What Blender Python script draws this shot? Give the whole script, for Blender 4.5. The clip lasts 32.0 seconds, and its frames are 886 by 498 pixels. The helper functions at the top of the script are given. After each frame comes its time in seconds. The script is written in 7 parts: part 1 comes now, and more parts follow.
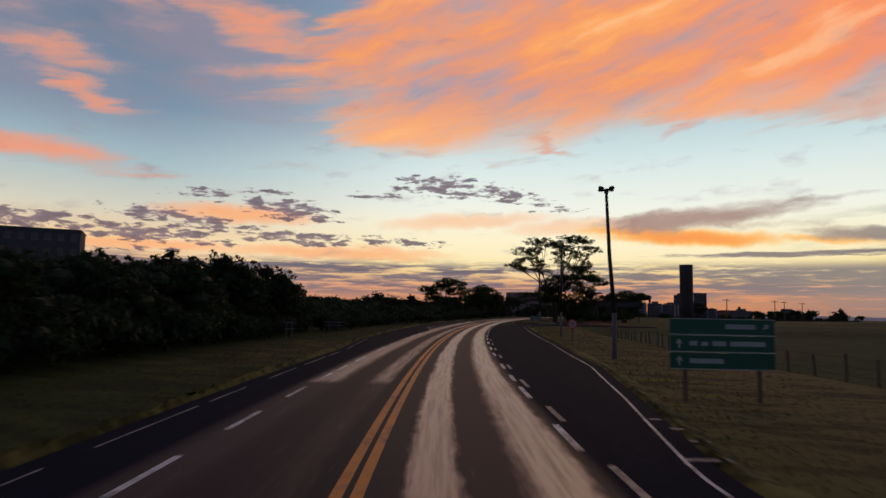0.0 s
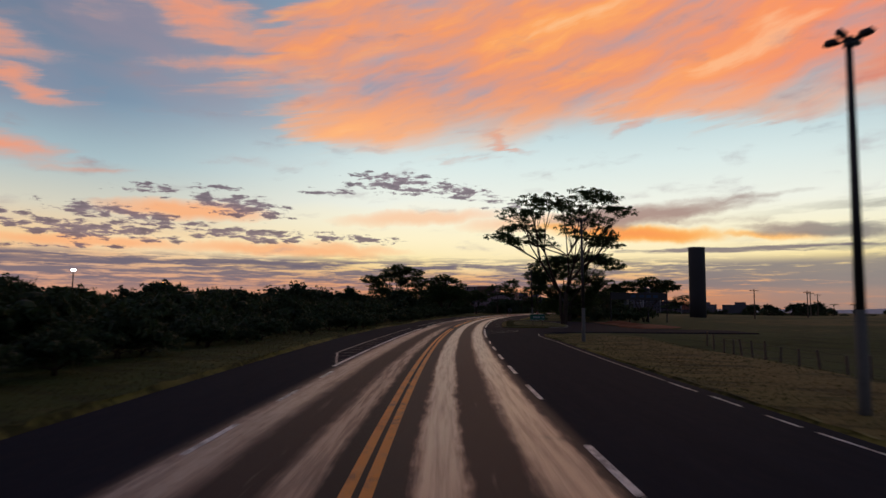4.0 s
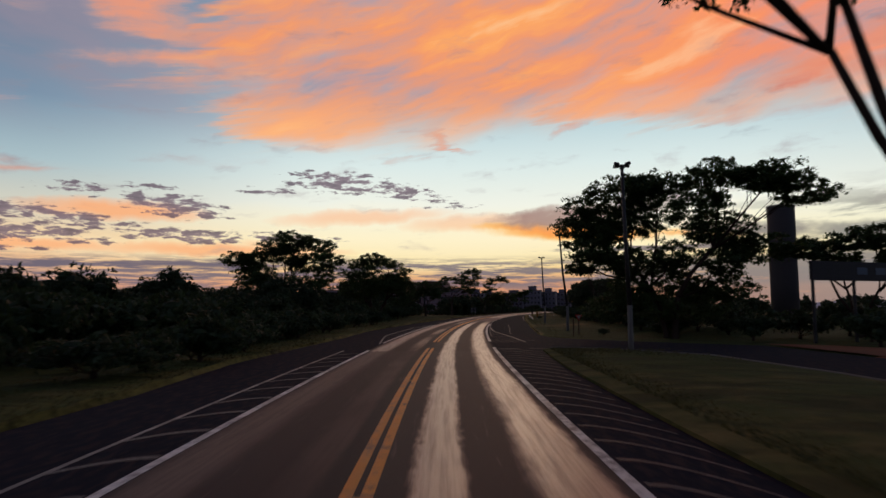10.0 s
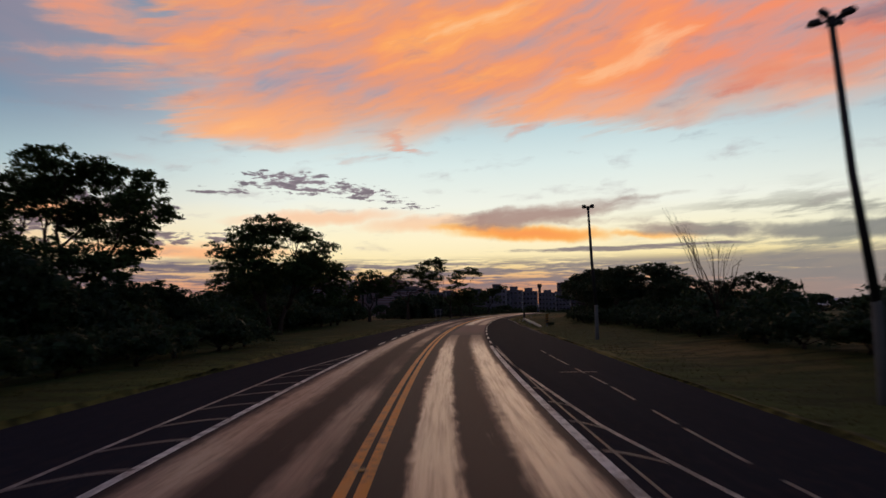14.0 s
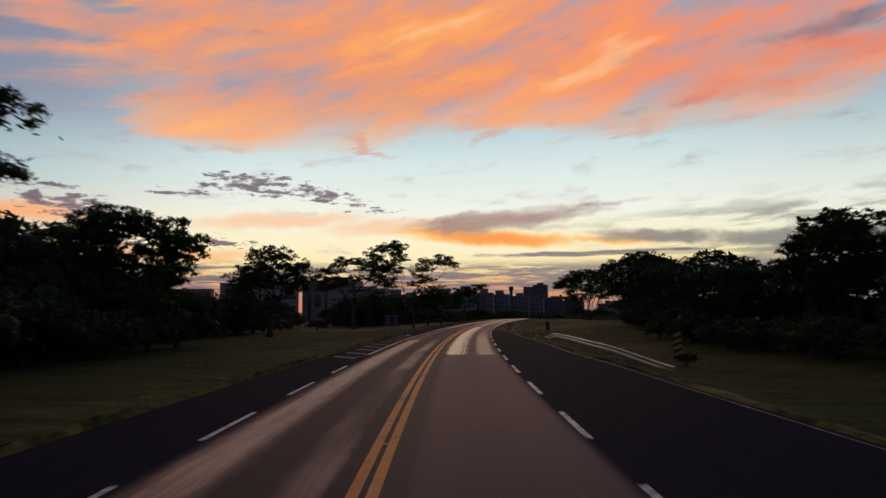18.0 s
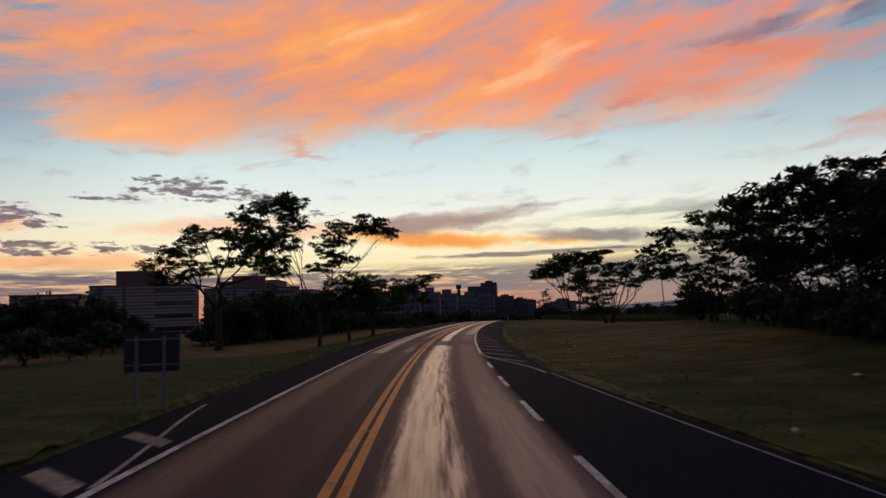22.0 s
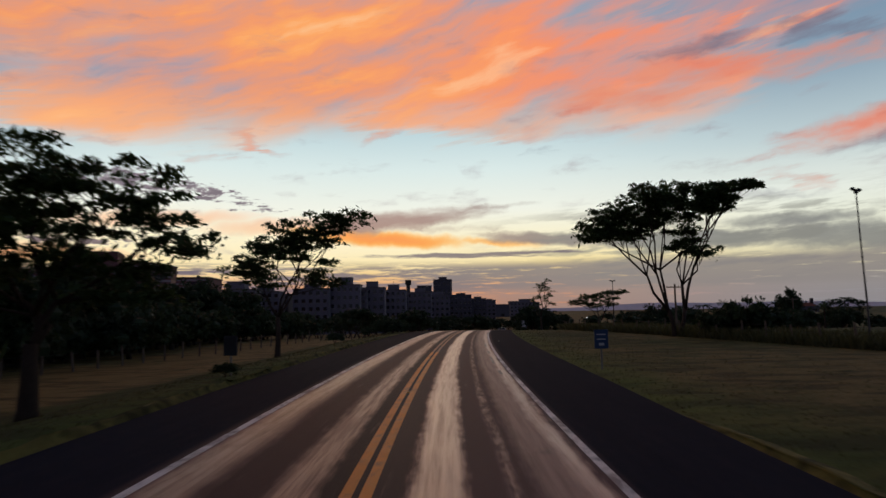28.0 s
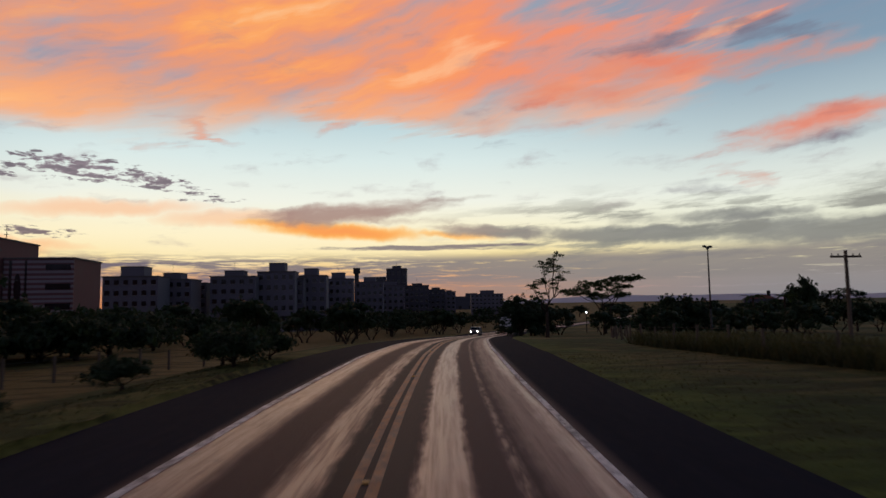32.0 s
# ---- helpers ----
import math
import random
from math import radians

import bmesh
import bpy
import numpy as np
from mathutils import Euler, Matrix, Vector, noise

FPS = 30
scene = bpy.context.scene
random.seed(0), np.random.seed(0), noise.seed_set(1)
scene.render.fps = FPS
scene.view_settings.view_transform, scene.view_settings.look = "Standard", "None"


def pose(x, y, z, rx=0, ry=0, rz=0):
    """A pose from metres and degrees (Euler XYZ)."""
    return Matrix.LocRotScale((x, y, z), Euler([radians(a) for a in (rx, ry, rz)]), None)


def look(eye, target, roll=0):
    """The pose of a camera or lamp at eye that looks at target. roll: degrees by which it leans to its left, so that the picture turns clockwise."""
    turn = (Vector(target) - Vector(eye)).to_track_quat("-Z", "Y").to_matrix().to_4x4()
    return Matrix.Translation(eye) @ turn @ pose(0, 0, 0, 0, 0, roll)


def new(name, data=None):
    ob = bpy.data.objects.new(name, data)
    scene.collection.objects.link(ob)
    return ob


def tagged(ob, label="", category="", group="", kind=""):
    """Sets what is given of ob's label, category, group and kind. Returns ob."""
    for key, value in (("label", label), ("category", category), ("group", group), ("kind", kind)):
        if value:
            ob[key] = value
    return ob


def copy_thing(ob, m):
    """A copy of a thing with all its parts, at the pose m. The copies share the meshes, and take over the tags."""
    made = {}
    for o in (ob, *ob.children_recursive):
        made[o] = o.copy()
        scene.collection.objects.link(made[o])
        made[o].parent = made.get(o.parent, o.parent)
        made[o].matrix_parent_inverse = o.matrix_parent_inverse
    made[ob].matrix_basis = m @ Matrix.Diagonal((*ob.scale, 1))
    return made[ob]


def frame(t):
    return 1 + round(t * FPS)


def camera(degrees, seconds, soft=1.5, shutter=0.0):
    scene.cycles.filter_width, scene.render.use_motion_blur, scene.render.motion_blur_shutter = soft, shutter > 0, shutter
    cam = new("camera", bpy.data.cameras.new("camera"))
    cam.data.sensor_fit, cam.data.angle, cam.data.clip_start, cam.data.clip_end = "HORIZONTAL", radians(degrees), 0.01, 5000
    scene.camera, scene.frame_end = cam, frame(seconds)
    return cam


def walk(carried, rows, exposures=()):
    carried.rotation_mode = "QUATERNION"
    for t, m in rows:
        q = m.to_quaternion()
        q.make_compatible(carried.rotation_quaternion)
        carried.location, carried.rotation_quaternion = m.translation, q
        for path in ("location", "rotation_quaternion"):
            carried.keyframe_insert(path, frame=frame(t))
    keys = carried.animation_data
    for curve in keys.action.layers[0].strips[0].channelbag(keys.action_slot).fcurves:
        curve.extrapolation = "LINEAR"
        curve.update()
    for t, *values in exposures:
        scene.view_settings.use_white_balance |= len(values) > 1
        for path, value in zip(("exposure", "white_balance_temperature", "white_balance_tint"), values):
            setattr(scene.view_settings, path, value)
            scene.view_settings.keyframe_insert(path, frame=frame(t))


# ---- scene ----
cam = camera(69.7, 32.0, shutter=0.5)
PATH = [
    (0, 0.000, 0.000, 2.25, 95.47, -1.11, -0.93),
    (0.5, 0.031, 6.098, 2.25, 95.42, -0.82, -1.40),
    (1, 0.109, 12.174, 2.25, 95.45, -0.77, -1.75),
    (1.5, 0.236, 18.228, 2.25, 95.45, -1.07, -2.05),
    (2, 0.417, 24.260, 2.25, 95.48, -1.05, -2.78),
    (2.5, 0.657, 30.268, 2.25, 95.25, -0.72, -3.60),
    (3, 0.955, 36.252, 2.25, 95.26, -0.61, -4.00),
    (3.5, 1.311, 42.212, 2.25, 95.15, -0.63, -4.52),
    (4, 1.722, 48.146, 2.25, 95.20, -0.56, -5.07),
    (4.5, 2.189, 54.068, 2.25, 95.24, -0.48, -5.61),
    (5, 2.712, 59.986, 2.25, 95.29, -0.42, -6.17),
    (5.5, 3.291, 65.902, 2.25, 95.33, -0.38, -6.75),
    (6, 3.922, 71.815, 2.25, 95.29, -0.37, -7.25),
    (6.5, 4.599, 77.725, 2.25, 95.19, -0.01, -7.81),
    (7, 5.315, 83.632, 2.25, 95.24, 0.32, -8.04),
    (7.5, 6.062, 89.538, 2.25, 95.17, 0.50, -8.15),
    (8, 6.838, 95.443, 2.25, 95.13, 0.40, -8.38),
    (8.5, 7.643, 101.336, 2.25, 95.20, 0.06, -8.68),
    (9, 8.482, 107.205, 2.25, 95.24, -0.11, -9.00),
    (9.5, 9.360, 113.050, 2.25, 95.23, -0.03, -9.62),
    (10, 10.282, 118.869, 2.25, 95.18, 0.24, -10.17),
    (10.5, 11.249, 124.662, 2.25, 95.18, 0.43, -10.55),
    (11, 12.263, 130.428, 2.25, 95.14, 0.65, -10.99),
    (11.5, 13.324, 136.167, 2.25, 95.21, 0.94, -11.54),
    (12, 14.432, 141.879, 2.25, 95.34, 1.14, -12.12),
    (12.5, 15.587, 147.565, 2.25, 95.19, 1.10, -12.64),
    (13, 16.790, 153.229, 2.25, 95.24, 1.01, -13.08),
    (13.5, 18.037, 158.871, 2.25, 95.23, 0.87, -13.54),
    (14, 19.328, 164.490, 2.25, 95.22, 0.68, -14.05),
    (14.5, 20.663, 170.087, 2.25, 95.25, 0.60, -14.41),
    (15, 22.040, 175.660, 2.25, 95.38, 0.52, -15.01),
    (15.5, 23.455, 181.212, 2.25, 95.47, 0.48, -15.48),
    (16, 24.904, 186.742, 2.25, 95.48, 0.49, -15.76),
    (16.5, 26.389, 192.268, 2.25, 95.42, 0.54, -15.92),
    (17, 27.914, 197.805, 2.25, 95.40, 0.60, -16.31),
    (17.5, 29.485, 203.352, 2.25, 95.45, 0.47, -16.77),
    (18, 31.107, 208.908, 2.25, 95.57, 0.50, -17.32),
    (18.5, 32.788, 214.468, 2.25, 95.63, 0.35, -17.89),
    (19, 34.532, 220.032, 2.25, 95.49, 0.04, -18.54),
    (19.5, 36.345, 225.597, 2.25, 95.45, 0.15, -19.16),
    (20, 38.227, 231.162, 2.25, 95.41, 0.46, -19.88),
    (20.5, 40.167, 236.686, 2.25, 95.40, 0.70, -20.57),
    (21, 42.147, 242.130, 2.25, 95.82, 0.98, -21.16),
    (21.5, 44.159, 247.496, 2.25, 95.73, 1.44, -21.86),
    (22, 46.195, 252.788, 2.25, 95.64, 2.09, -22.43),
    (22.5, 48.243, 258.009, 2.25, 95.61, 2.30, -22.54),
    (23, 50.295, 263.162, 2.25, 95.22, 2.15, -22.57),
    (23.5, 52.348, 268.248, 2.25, 95.00, 1.88, -22.77),
    (24, 54.404, 273.266, 2.25, 94.80, 1.90, -23.25),
    (24.5, 56.486, 278.262, 2.25, 95.08, 2.15, -23.69),
    (25, 58.617, 283.280, 2.25, 94.97, 2.12, -24.07),
    (25.5, 60.800, 288.319, 2.25, 95.18, 1.69, -24.34),
    (26, 63.037, 293.378, 2.25, 95.45, 1.44, -24.90),
    (26.5, 65.330, 298.455, 2.25, 95.62, 1.30, -25.41),
    (27, 67.685, 303.547, 2.25, 95.66, 1.25, -25.85),
    (27.5, 70.105, 308.652, 2.25, 95.64, 1.23, -26.24),
    (28, 72.595, 313.768, 2.25, 95.54, 0.97, -27.10),
    (28.5, 75.147, 318.876, 2.25, 95.39, 0.70, -27.97),
    (29, 77.749, 323.959, 2.25, 95.12, 0.59, -28.38),
    (29.5, 80.396, 329.017, 2.25, 94.93, 0.68, -28.63),
    (30, 83.086, 334.054, 2.25, 95.08, 0.68, -29.07),
    (30.5, 85.818, 339.067, 2.25, 95.00, 0.66, -29.60),
    (31, 88.593, 344.057, 2.25, 95.03, 0.84, -30.35),
    (31.5, 91.410, 349.024, 2.25, 94.78, 0.90, -30.72),
    (32, 94.266, 353.968, 2.25, 94.80, 0.99, -31.08),
]
walk(cam, [(r[0], pose(*r[1:])) for r in PATH])
SKY_STRENGTH = 1.0

# ---- sky at daybreak: bearing (degrees to the right of north = +y) and height above the horizon ----
def lin(hexa):
    out = []
    for k in (0, 2, 4):
        v = int(hexa[k:k + 2], 16) / 255
        out.append(v / 12.92 if v <= 0.04045 else ((v + 0.055) / 1.055) ** 2.4)
    return (*out, 1.0)


class Graph:
    """Small helper that wires shader nodes."""

    def __init__(self, tree, keep=False):
        self.tree = tree
        if not keep:
            tree.nodes.clear()

    def node(self, kind):
        return self.tree.nodes.new(kind)

    def put(self, socket, value):
        if isinstance(value, bpy.types.NodeSocket):
            self.tree.links.new(value, socket)
        elif value is not None:
            socket.default_value = value

    def math(self, op, a, b=None, c=None, clamp=False):
        n = self.node("ShaderNodeMath")
        n.operation, n.use_clamp = op, clamp
        for sock, v in zip(n.inputs, (a, b, c)):
            self.put(sock, v)
        return n.outputs[0]

    def vmath(self, op, a, b=None, scale=None):
        n = self.node("ShaderNodeVectorMath")
        n.operation = op
        self.put(n.inputs[0], a)
        self.put(n.inputs[1], b)
        if scale is not None:
            self.put(n.inputs["Scale"], scale)
        return n.outputs["Value"] if op in ("LENGTH", "DISTANCE", "DOT_PRODUCT") else n.outputs[0]

    def mapped(self, vec, loc=(0, 0, 0), rot=0.0, scale=(1, 1, 1), kind="TEXTURE"):
        n = self.node("ShaderNodeMapping")
        n.vector_type = kind
        self.put(n.inputs["Vector"], vec)
        n.inputs["Location"].default_value = loc
        n.inputs["Rotation"].default_value = (0, 0, radians(rot))
        n.inputs["Scale"].default_value = scale
        return n.outputs[0]

    def noise(self, vec, scale=1.0, detail=4.0, rough=0.55, warp=0.0, out="Fac", lac=2.0):
        n = self.node("ShaderNodeTexNoise")
        self.put(n.inputs["Vector"], vec)
        n.inputs["Scale"].default_value, n.inputs["Detail"].default_value = scale, detail
        n.inputs["Roughness"].default_value, n.inputs["Distortion"].default_value = rough, warp
        n.inputs["Lacunarity"].default_value = lac
        return n.outputs[out]

    def ramp(self, fac, stops, mode="LINEAR"):
        n = self.node("ShaderNodeValToRGB")
        n.color_ramp.interpolation = mode
        e = n.color_ramp.elements
        while len(e) < len(stops):
            e.new(0.5)
        for k, (p, col) in enumerate(stops):
            e[k].position, e[k].color = p, (lin(col) if isinstance(col, str) else col)
        self.put(n.inputs[0], fac)
        return n.outputs[0]

    def span(self, v, a, b, to0=0.0, to1=1.0, smooth=True):
        n = self.node("ShaderNodeMapRange")
        n.interpolation_type, n.clamp = "SMOOTHSTEP" if smooth else "LINEAR", True
        for sock, x in zip(n.inputs, (v, a, b, to0, to1)):
            self.put(sock, x)
        return n.outputs[0]

    def mix(self, fac, a, b, blend="MIX"):
        n = self.node("ShaderNodeMix")
        n.data_type, n.blend_type = "RGBA", blend
        self.put(n.inputs[0], fac)
        self.put(n.inputs[6], lin(a) if isinstance(a, str) else a)
        self.put(n.inputs[7], lin(b) if isinstance(b, str) else b)
        return n.outputs[2]


world = bpy.data.worlds.new("daybreak_sky")
scene.world = world
world.use_nodes = True
world.cycles.sampling_method, world.cycles.sample_map_resolution = "MANUAL", 256
g = Graph(world.node_tree)
direction = g.vmath("NORMALIZE", g.node("ShaderNodeTexCoord").outputs["Generated"])
sep = g.node("ShaderNodeSeparateXYZ")
g.put(sep.inputs[0], direction)
az = g.math("MULTIPLY", g.math("ARCTAN2", sep.outputs[0], sep.outputs[1]), 57.2958)
el = g.math("MULTIPLY", g.math("ARCSINE", sep.outputs[2]), 57.2958)
comb = g.node("ShaderNodeCombineXYZ")
g.put(comb.inputs[0], az)
g.put(comb.inputs[1], el)
sky = comb.outputs[0]


def warped(vec, scale, amount, detail=3.0, flat=1.0):
    """vec, pushed about by noise; flat shrinks the push upwards."""
    n = g.vmath("SUBTRACT", g.noise(vec, scale, detail, 0.55, out="Color"), (0.5, 0.5, 0.5))
    return g.vmath("ADD", vec, g.vmath("MULTIPLY", n, (amount, amount * flat, 0.0)))


def blobs(vec, spots, inner=0.15):
    """The greatest of soft ellipses: bearing, height, half width, half height, tilt, weight."""
    out = None
    for a, e, w, h, tilt, weight in spots:
        c, k = math.cos(radians(tilt)), math.sin(radians(tilt))
        across = g.math("SUBTRACT", g.vmath("DOT_PRODUCT", vec, (c / w, k / w, 0)), (a * c + e * k) / w)
        upward = g.math("SUBTRACT", g.vmath("DOT_PRODUCT", vec, (-k / h, c / h, 0)), (e * c - a * k) / h)
        b = g.span(g.math("MULTIPLY_ADD", across, across, g.math("MULTIPLY", upward, upward)), 1.0, inner, 0.0, weight, smooth=False)
        out = b if out is None else g.math("MAXIMUM", out, b)
    return out


# clear sky: cool on the near side, golden round the place where the sun will rise
fac = g.math("DIVIDE", el, 60.0)
cool = g.ramp(fac, [(0.0, "c98a72"), (0.04, "d8a488"), (0.085, "f6cd98"), (0.13, "d6d2c0"), (0.19, "a9bfc6"), (0.27, "7891a8"),
                    (0.36, "6a8098"), (0.52, "5d7291"), (1.0, "2a4168")])
gold = g.ramp(fac, [(0.0, "cf8457"), (0.035, "dfa077"), (0.07, "fbe29c"), (0.1, "fef2c8"), (0.15, "f2f4e7"), (0.21, "dbeae8"),
                    (0.29, "b0ccd6"), (0.4, "93aec1"), (0.55, "6683a6"), (1.0, "2a4168")])
grey = g.ramp(fac, [(0.0, "8b8d9b"), (0.03, "a09a9a"), (0.06, "e0d4a8"), (0.1, "eaebd4"), (0.15, "e6ece2"), (0.22, "bccdd1"),
                    (0.32, "849cb0"), (0.45, "708aa5"), (0.58, "58739a"), (1.0, "2a4168")])
base = g.mix(g.span(az, -26.0, 4.0), cool, gold)
base = g.mix(g.span(az, 30.0, 62.0), base, grey)
# the sky behind the road's start stays dull and blue
back = g.math("ABSOLUTE", g.math("SUBTRACT", az, 15.0))
dusk = g.ramp(fac, [(0.0, "6a6a80"), (0.15, "7b7f9c"), (0.4, "6478a0"), (1.0, "33507e")])
base = g.mix(g.span(back, 62.0, 125.0), base, dusk)

soft = warped(sky, 0.09, 7.0, 3.0, 0.5)
fine = warped(sky, 0.45, 2.2, 4.0, 0.45)

# pale veil and glow low over the rising place
glow = blobs(soft, [(14, 5.4, 26, 2.6, 0, 1.0), (-2, 7.6, 14, 1.6, 4, 0.6), (-14, 4.8, 16, 1.2, 0, 0.8)], 0.0)
base = g.mix(g.math("MULTIPLY", glow, 0.5), base, "fff2d0")
peach = blobs(fine, [(-17, 7.9, 8, 1.0, 0, 0.9), (3, 8.0, 9, 0.8, 3, 0.55), (12.5, 7.5, 7, 0.9, 2, 0.5), (-9, 4.9, 12, 0.7, 0, 0.8), (-4, 5.0, 4, 0.8, -8, 0.7),
                    (-24, 4.9, 9, 0.6, 0, 0.8)], 0.1)
base = g.mix(peach, base, "fbb07a")

# a thin mauve veil high on the cool side
veil = g.math("MULTIPLY", g.span(az, 12.0, -14.0), g.span(el, 12.0, 20.0))
veil = g.math("MULTIPLY", veil, g.span(g.noise(g.mapped(soft, rot=-12, scale=(14.0, 5.0, 1.0)), 1.0, 4.0, 0.5), 0.35, 0.65, 0.1, 0.65))
base = g.mix(veil, base, "9a8c9b")

# the great sheet of lit cirrus, combed from lower left to upper right
streak = g.noise(g.mapped(soft, rot=22, scale=(17.0, 5.0, 1.0)), 1.0, 5.0, 0.5)
streak_fine = g.noise(g.mapped(fine, rot=18, scale=(7.0, 1.7, 1.0)), 1.0, 4.0, 0.5)
wisp = g.noise(g.mapped(fine, rot=4, scale=(5.5, 1.5, 1.0)), 1.0, 5.0, 0.55)
grain = g.math("ADD", g.math("MULTIPLY", streak, 0.66), g.math("MULTIPLY", streak_fine, 0.34))
feather = g.noise(g.mapped(sky, rot=9, scale=(15.0, 1.5, 1.0)), 1.0, 5.0, 0.6)
combed = g.node("ShaderNodeCombineXYZ")
g.put(combed.inputs[0], g.math("MULTIPLY", g.math("SUBTRACT", feather, 0.5), 34.0))
g.put(combed.inputs[1], g.math("MULTIPLY", g.math("SUBTRACT", feather, 0.5), 5.0))
combed = g.vmath("ADD", soft, combed.outputs[0])
sheet = blobs(combed, [(12, 21.8, 28, 8.6, 8, 1.0), (0, 17.3, 15, 3.8, 8, 1.0), (34, 22, 27, 8.0, -6, 1.0), (30, 17.7, 24, 3.6, -3, 0.8), (16, 35, 48, 14, 0, 1.0),
                     (-3, 25, 16, 7, 24, 0.8), (48, 26, 20, 6, -14, 0.4)], 0.12)
bands = g.noise(g.mapped(soft, rot=17, scale=(26.0, 3.4, 1.0)), 1.0, 5.0, 0.55)
tone = g.math("ADD", g.math("MULTIPLY", grain, 0.5), g.math("MULTIPLY", bands, 0.5))
cover = g.math("ADD", sheet, g.math("MULTIPLY", g.math("SUBTRACT", grain, 0.5), 1.45))
cover = g.math("MULTIPLY", g.span(cover, -0.02, 1.0), g.span(sheet, 0.0, 0.6))
tint = g.ramp(g.span(tone, 0.38, 0.63, smooth=False), [(0.0, "9793a4"), (0.2, "bb9a9c"), (0.4, "e0997f"), (0.6, "f59b69"), (0.8, "ffa862"), (1.0, "ffbf86")])
rosy = g.ramp(g.span(tone, 0.38, 0.63, smooth=False), [(0.0, "8e97a8"), (0.22, "b29a9f"), (0.42, "da978a"), (0.62, "f29070"), (0.82, "fb8f62"), (1.0, "ffac80")])
tint = g.mix(g.span(az, 14.0, 46.0), tint, rosy)
tint = g.mix(g.span(el, 20.0, 14.5, 0.0, 0.55), tint, "ffc08c")
base = g.mix(g.math("MULTIPLY", cover, 0.97), base, tint)

# separate lit patches to the left and the red bars to the right
patch_vec = g.vmath("ADD", fine, g.vmath("SCALE", g.vmath("SUBTRACT", combed, soft), scale=0.35))
patch = blobs(patch_vec, [(-31.5, 19.2, 6.5, 1.5, -4, 0.9), (-29, 16.4, 5.5, 1.3, -14, 1.0), (-17, 23.6, 7.5, 2.7, -16, 1.0), (-14.5, 20.1, 7.5, 1.0, 5, 0.9),
                     (-32, 11.6, 9.5, 1.5, -3, 1.0), (-26.5, 10.6, 6, 0.6, 0, 0.6), (-27, 24.5, 8, 2.5, -14, 0.7), (-8, 12.4, 12, 1.1, 0, 0.25), (9.8, 14.7, 3.6, 0.7, -22, 0.9),
                     (-38, 23, 8, 3, 0, 0.7), (7.5, 13.3, 2.5, 0.4, 0, 0.5), (20.5, 15.4, 3.6, 0.45, 16, 0.6), (-0.5, 14.0, 2.2, 0.4, -6, 0.4)], 0.0)
patch_cover = g.span(g.math("ADD", patch, g.math("MULTIPLY", g.math("SUBTRACT", wisp, 0.5), 1.5)), 0.05, 1.25)
patch_tint = g.ramp(patch_cover, [(0.0, "b0a0a6"), (0.5, "d9a08c"), (1.0, "f39b76")])
base = g.mix(g.math("MULTIPLY", patch_cover, 0.92), base, patch_tint)
bar = blobs(patch_vec, [(52, 19.4, 12, 1.9, -5, 1.0), (43, 18.0, 11, 1.5, -4, 0.8), (62, 13.3, 10, 1.7, 8, 1.0), (56.8, 9.9, 3.6, 0.9, -18, 0.7), (38, 15.4, 9, 1.0, -2, 0.5),
                   (64, 18.6, 6, 1.3, 0, 0.7)], 0.05)
bar_cover = g.span(g.math("ADD", bar, g.math("MULTIPLY", g.math("SUBTRACT", wisp, 0.5), 1.6)), 0.05, 1.3)
base = g.mix(g.math("MULTIPLY", bar_cover, 0.92), base, g.ramp(bar_cover, [(0.0, "b0a0a5"), (0.55, "d8937f"), (1.0, "ea866a")]))
shade = blobs(patch_vec, [(51, 21.3, 8, 1.0, 3, 0.9), (59, 20.9, 4, 1.1, -12, 0.9), (63, 12.3, 7, 0.9, 6, 0.8), (55, 8.9, 6, 0.5, -6, 0.5), (37, 13.8, 3, 0.5, 0, 0.4),
                     (46, 12.7, 3.5, 0.5, 0, 0.35), (50.5, 9.8, 6, 0.5, 0, 0.3), (42, 9.9, 4, 0.4, 0, 0.3)], 0.0)
shade_cover = g.span(g.math("ADD", shade, g.math("MULTIPLY", g.math("SUBTRACT", wisp, 0.5), 2.4)), 0.1, 1.5)
base = g.mix(g.math("MULTIPLY", shade_cover, 0.9), base, "737082")

# the dark streak with a burning lower rim
rim = blobs(fine, [(22, 6.5, 10, 0.95, -3, 1.0), (32, 6.0, 6, 0.5, -4, 0.7), (17.5, 6.9, 6, 0.6, -4, 0.85)], 0.0)
base = g.mix(g.span(rim, 0.05, 0.9, 0.0, 0.9), base, g.ramp(rim, [(0.0, "ffd988"), (0.6, "ffb548"), (1.0, "fb9138")]))
dark = blobs(fine, [(23.0, 8.1, 11, 1.3, 5, 0.95), (29, 7.3, 5, 0.6, 0, 0.6), (36, 6.2, 8.5, 0.75, -5, 0.95), (48, 5.6, 14, 1.1, -2, 1.0), (29.5, 9.1, 8, 0.5, 3, 0.55), (62, 5.2, 11, 1.7, 0, 1.0), (56, 6.8, 8, 0.8, 0, 0.8),
                    (39, 8.0, 6, 0.45, 0, 0.5), (49, 6.9, 5, 0.8, 0, 0.55), (70, 8, 12, 2, 0, 0.7), (53, 7.3, 5, 0.4, 0, 0.4)], 0.0)
dark_cover = g.span(g.math("ADD", dark, g.math("MULTIPLY", g.math("SUBTRACT", wisp, 0.5), 1.5)), 0.12, 0.95)
dark_cover = g.math("MULTIPLY", dark_cover, g.span(dark, 0.0, 0.2))
dark_tint = g.mix(g.span(az, 22.0, 46.0), "a5837b", "7f807f")
base = g.mix(g.math("MULTIPLY", dark_cover, 0.88), base, dark_tint)

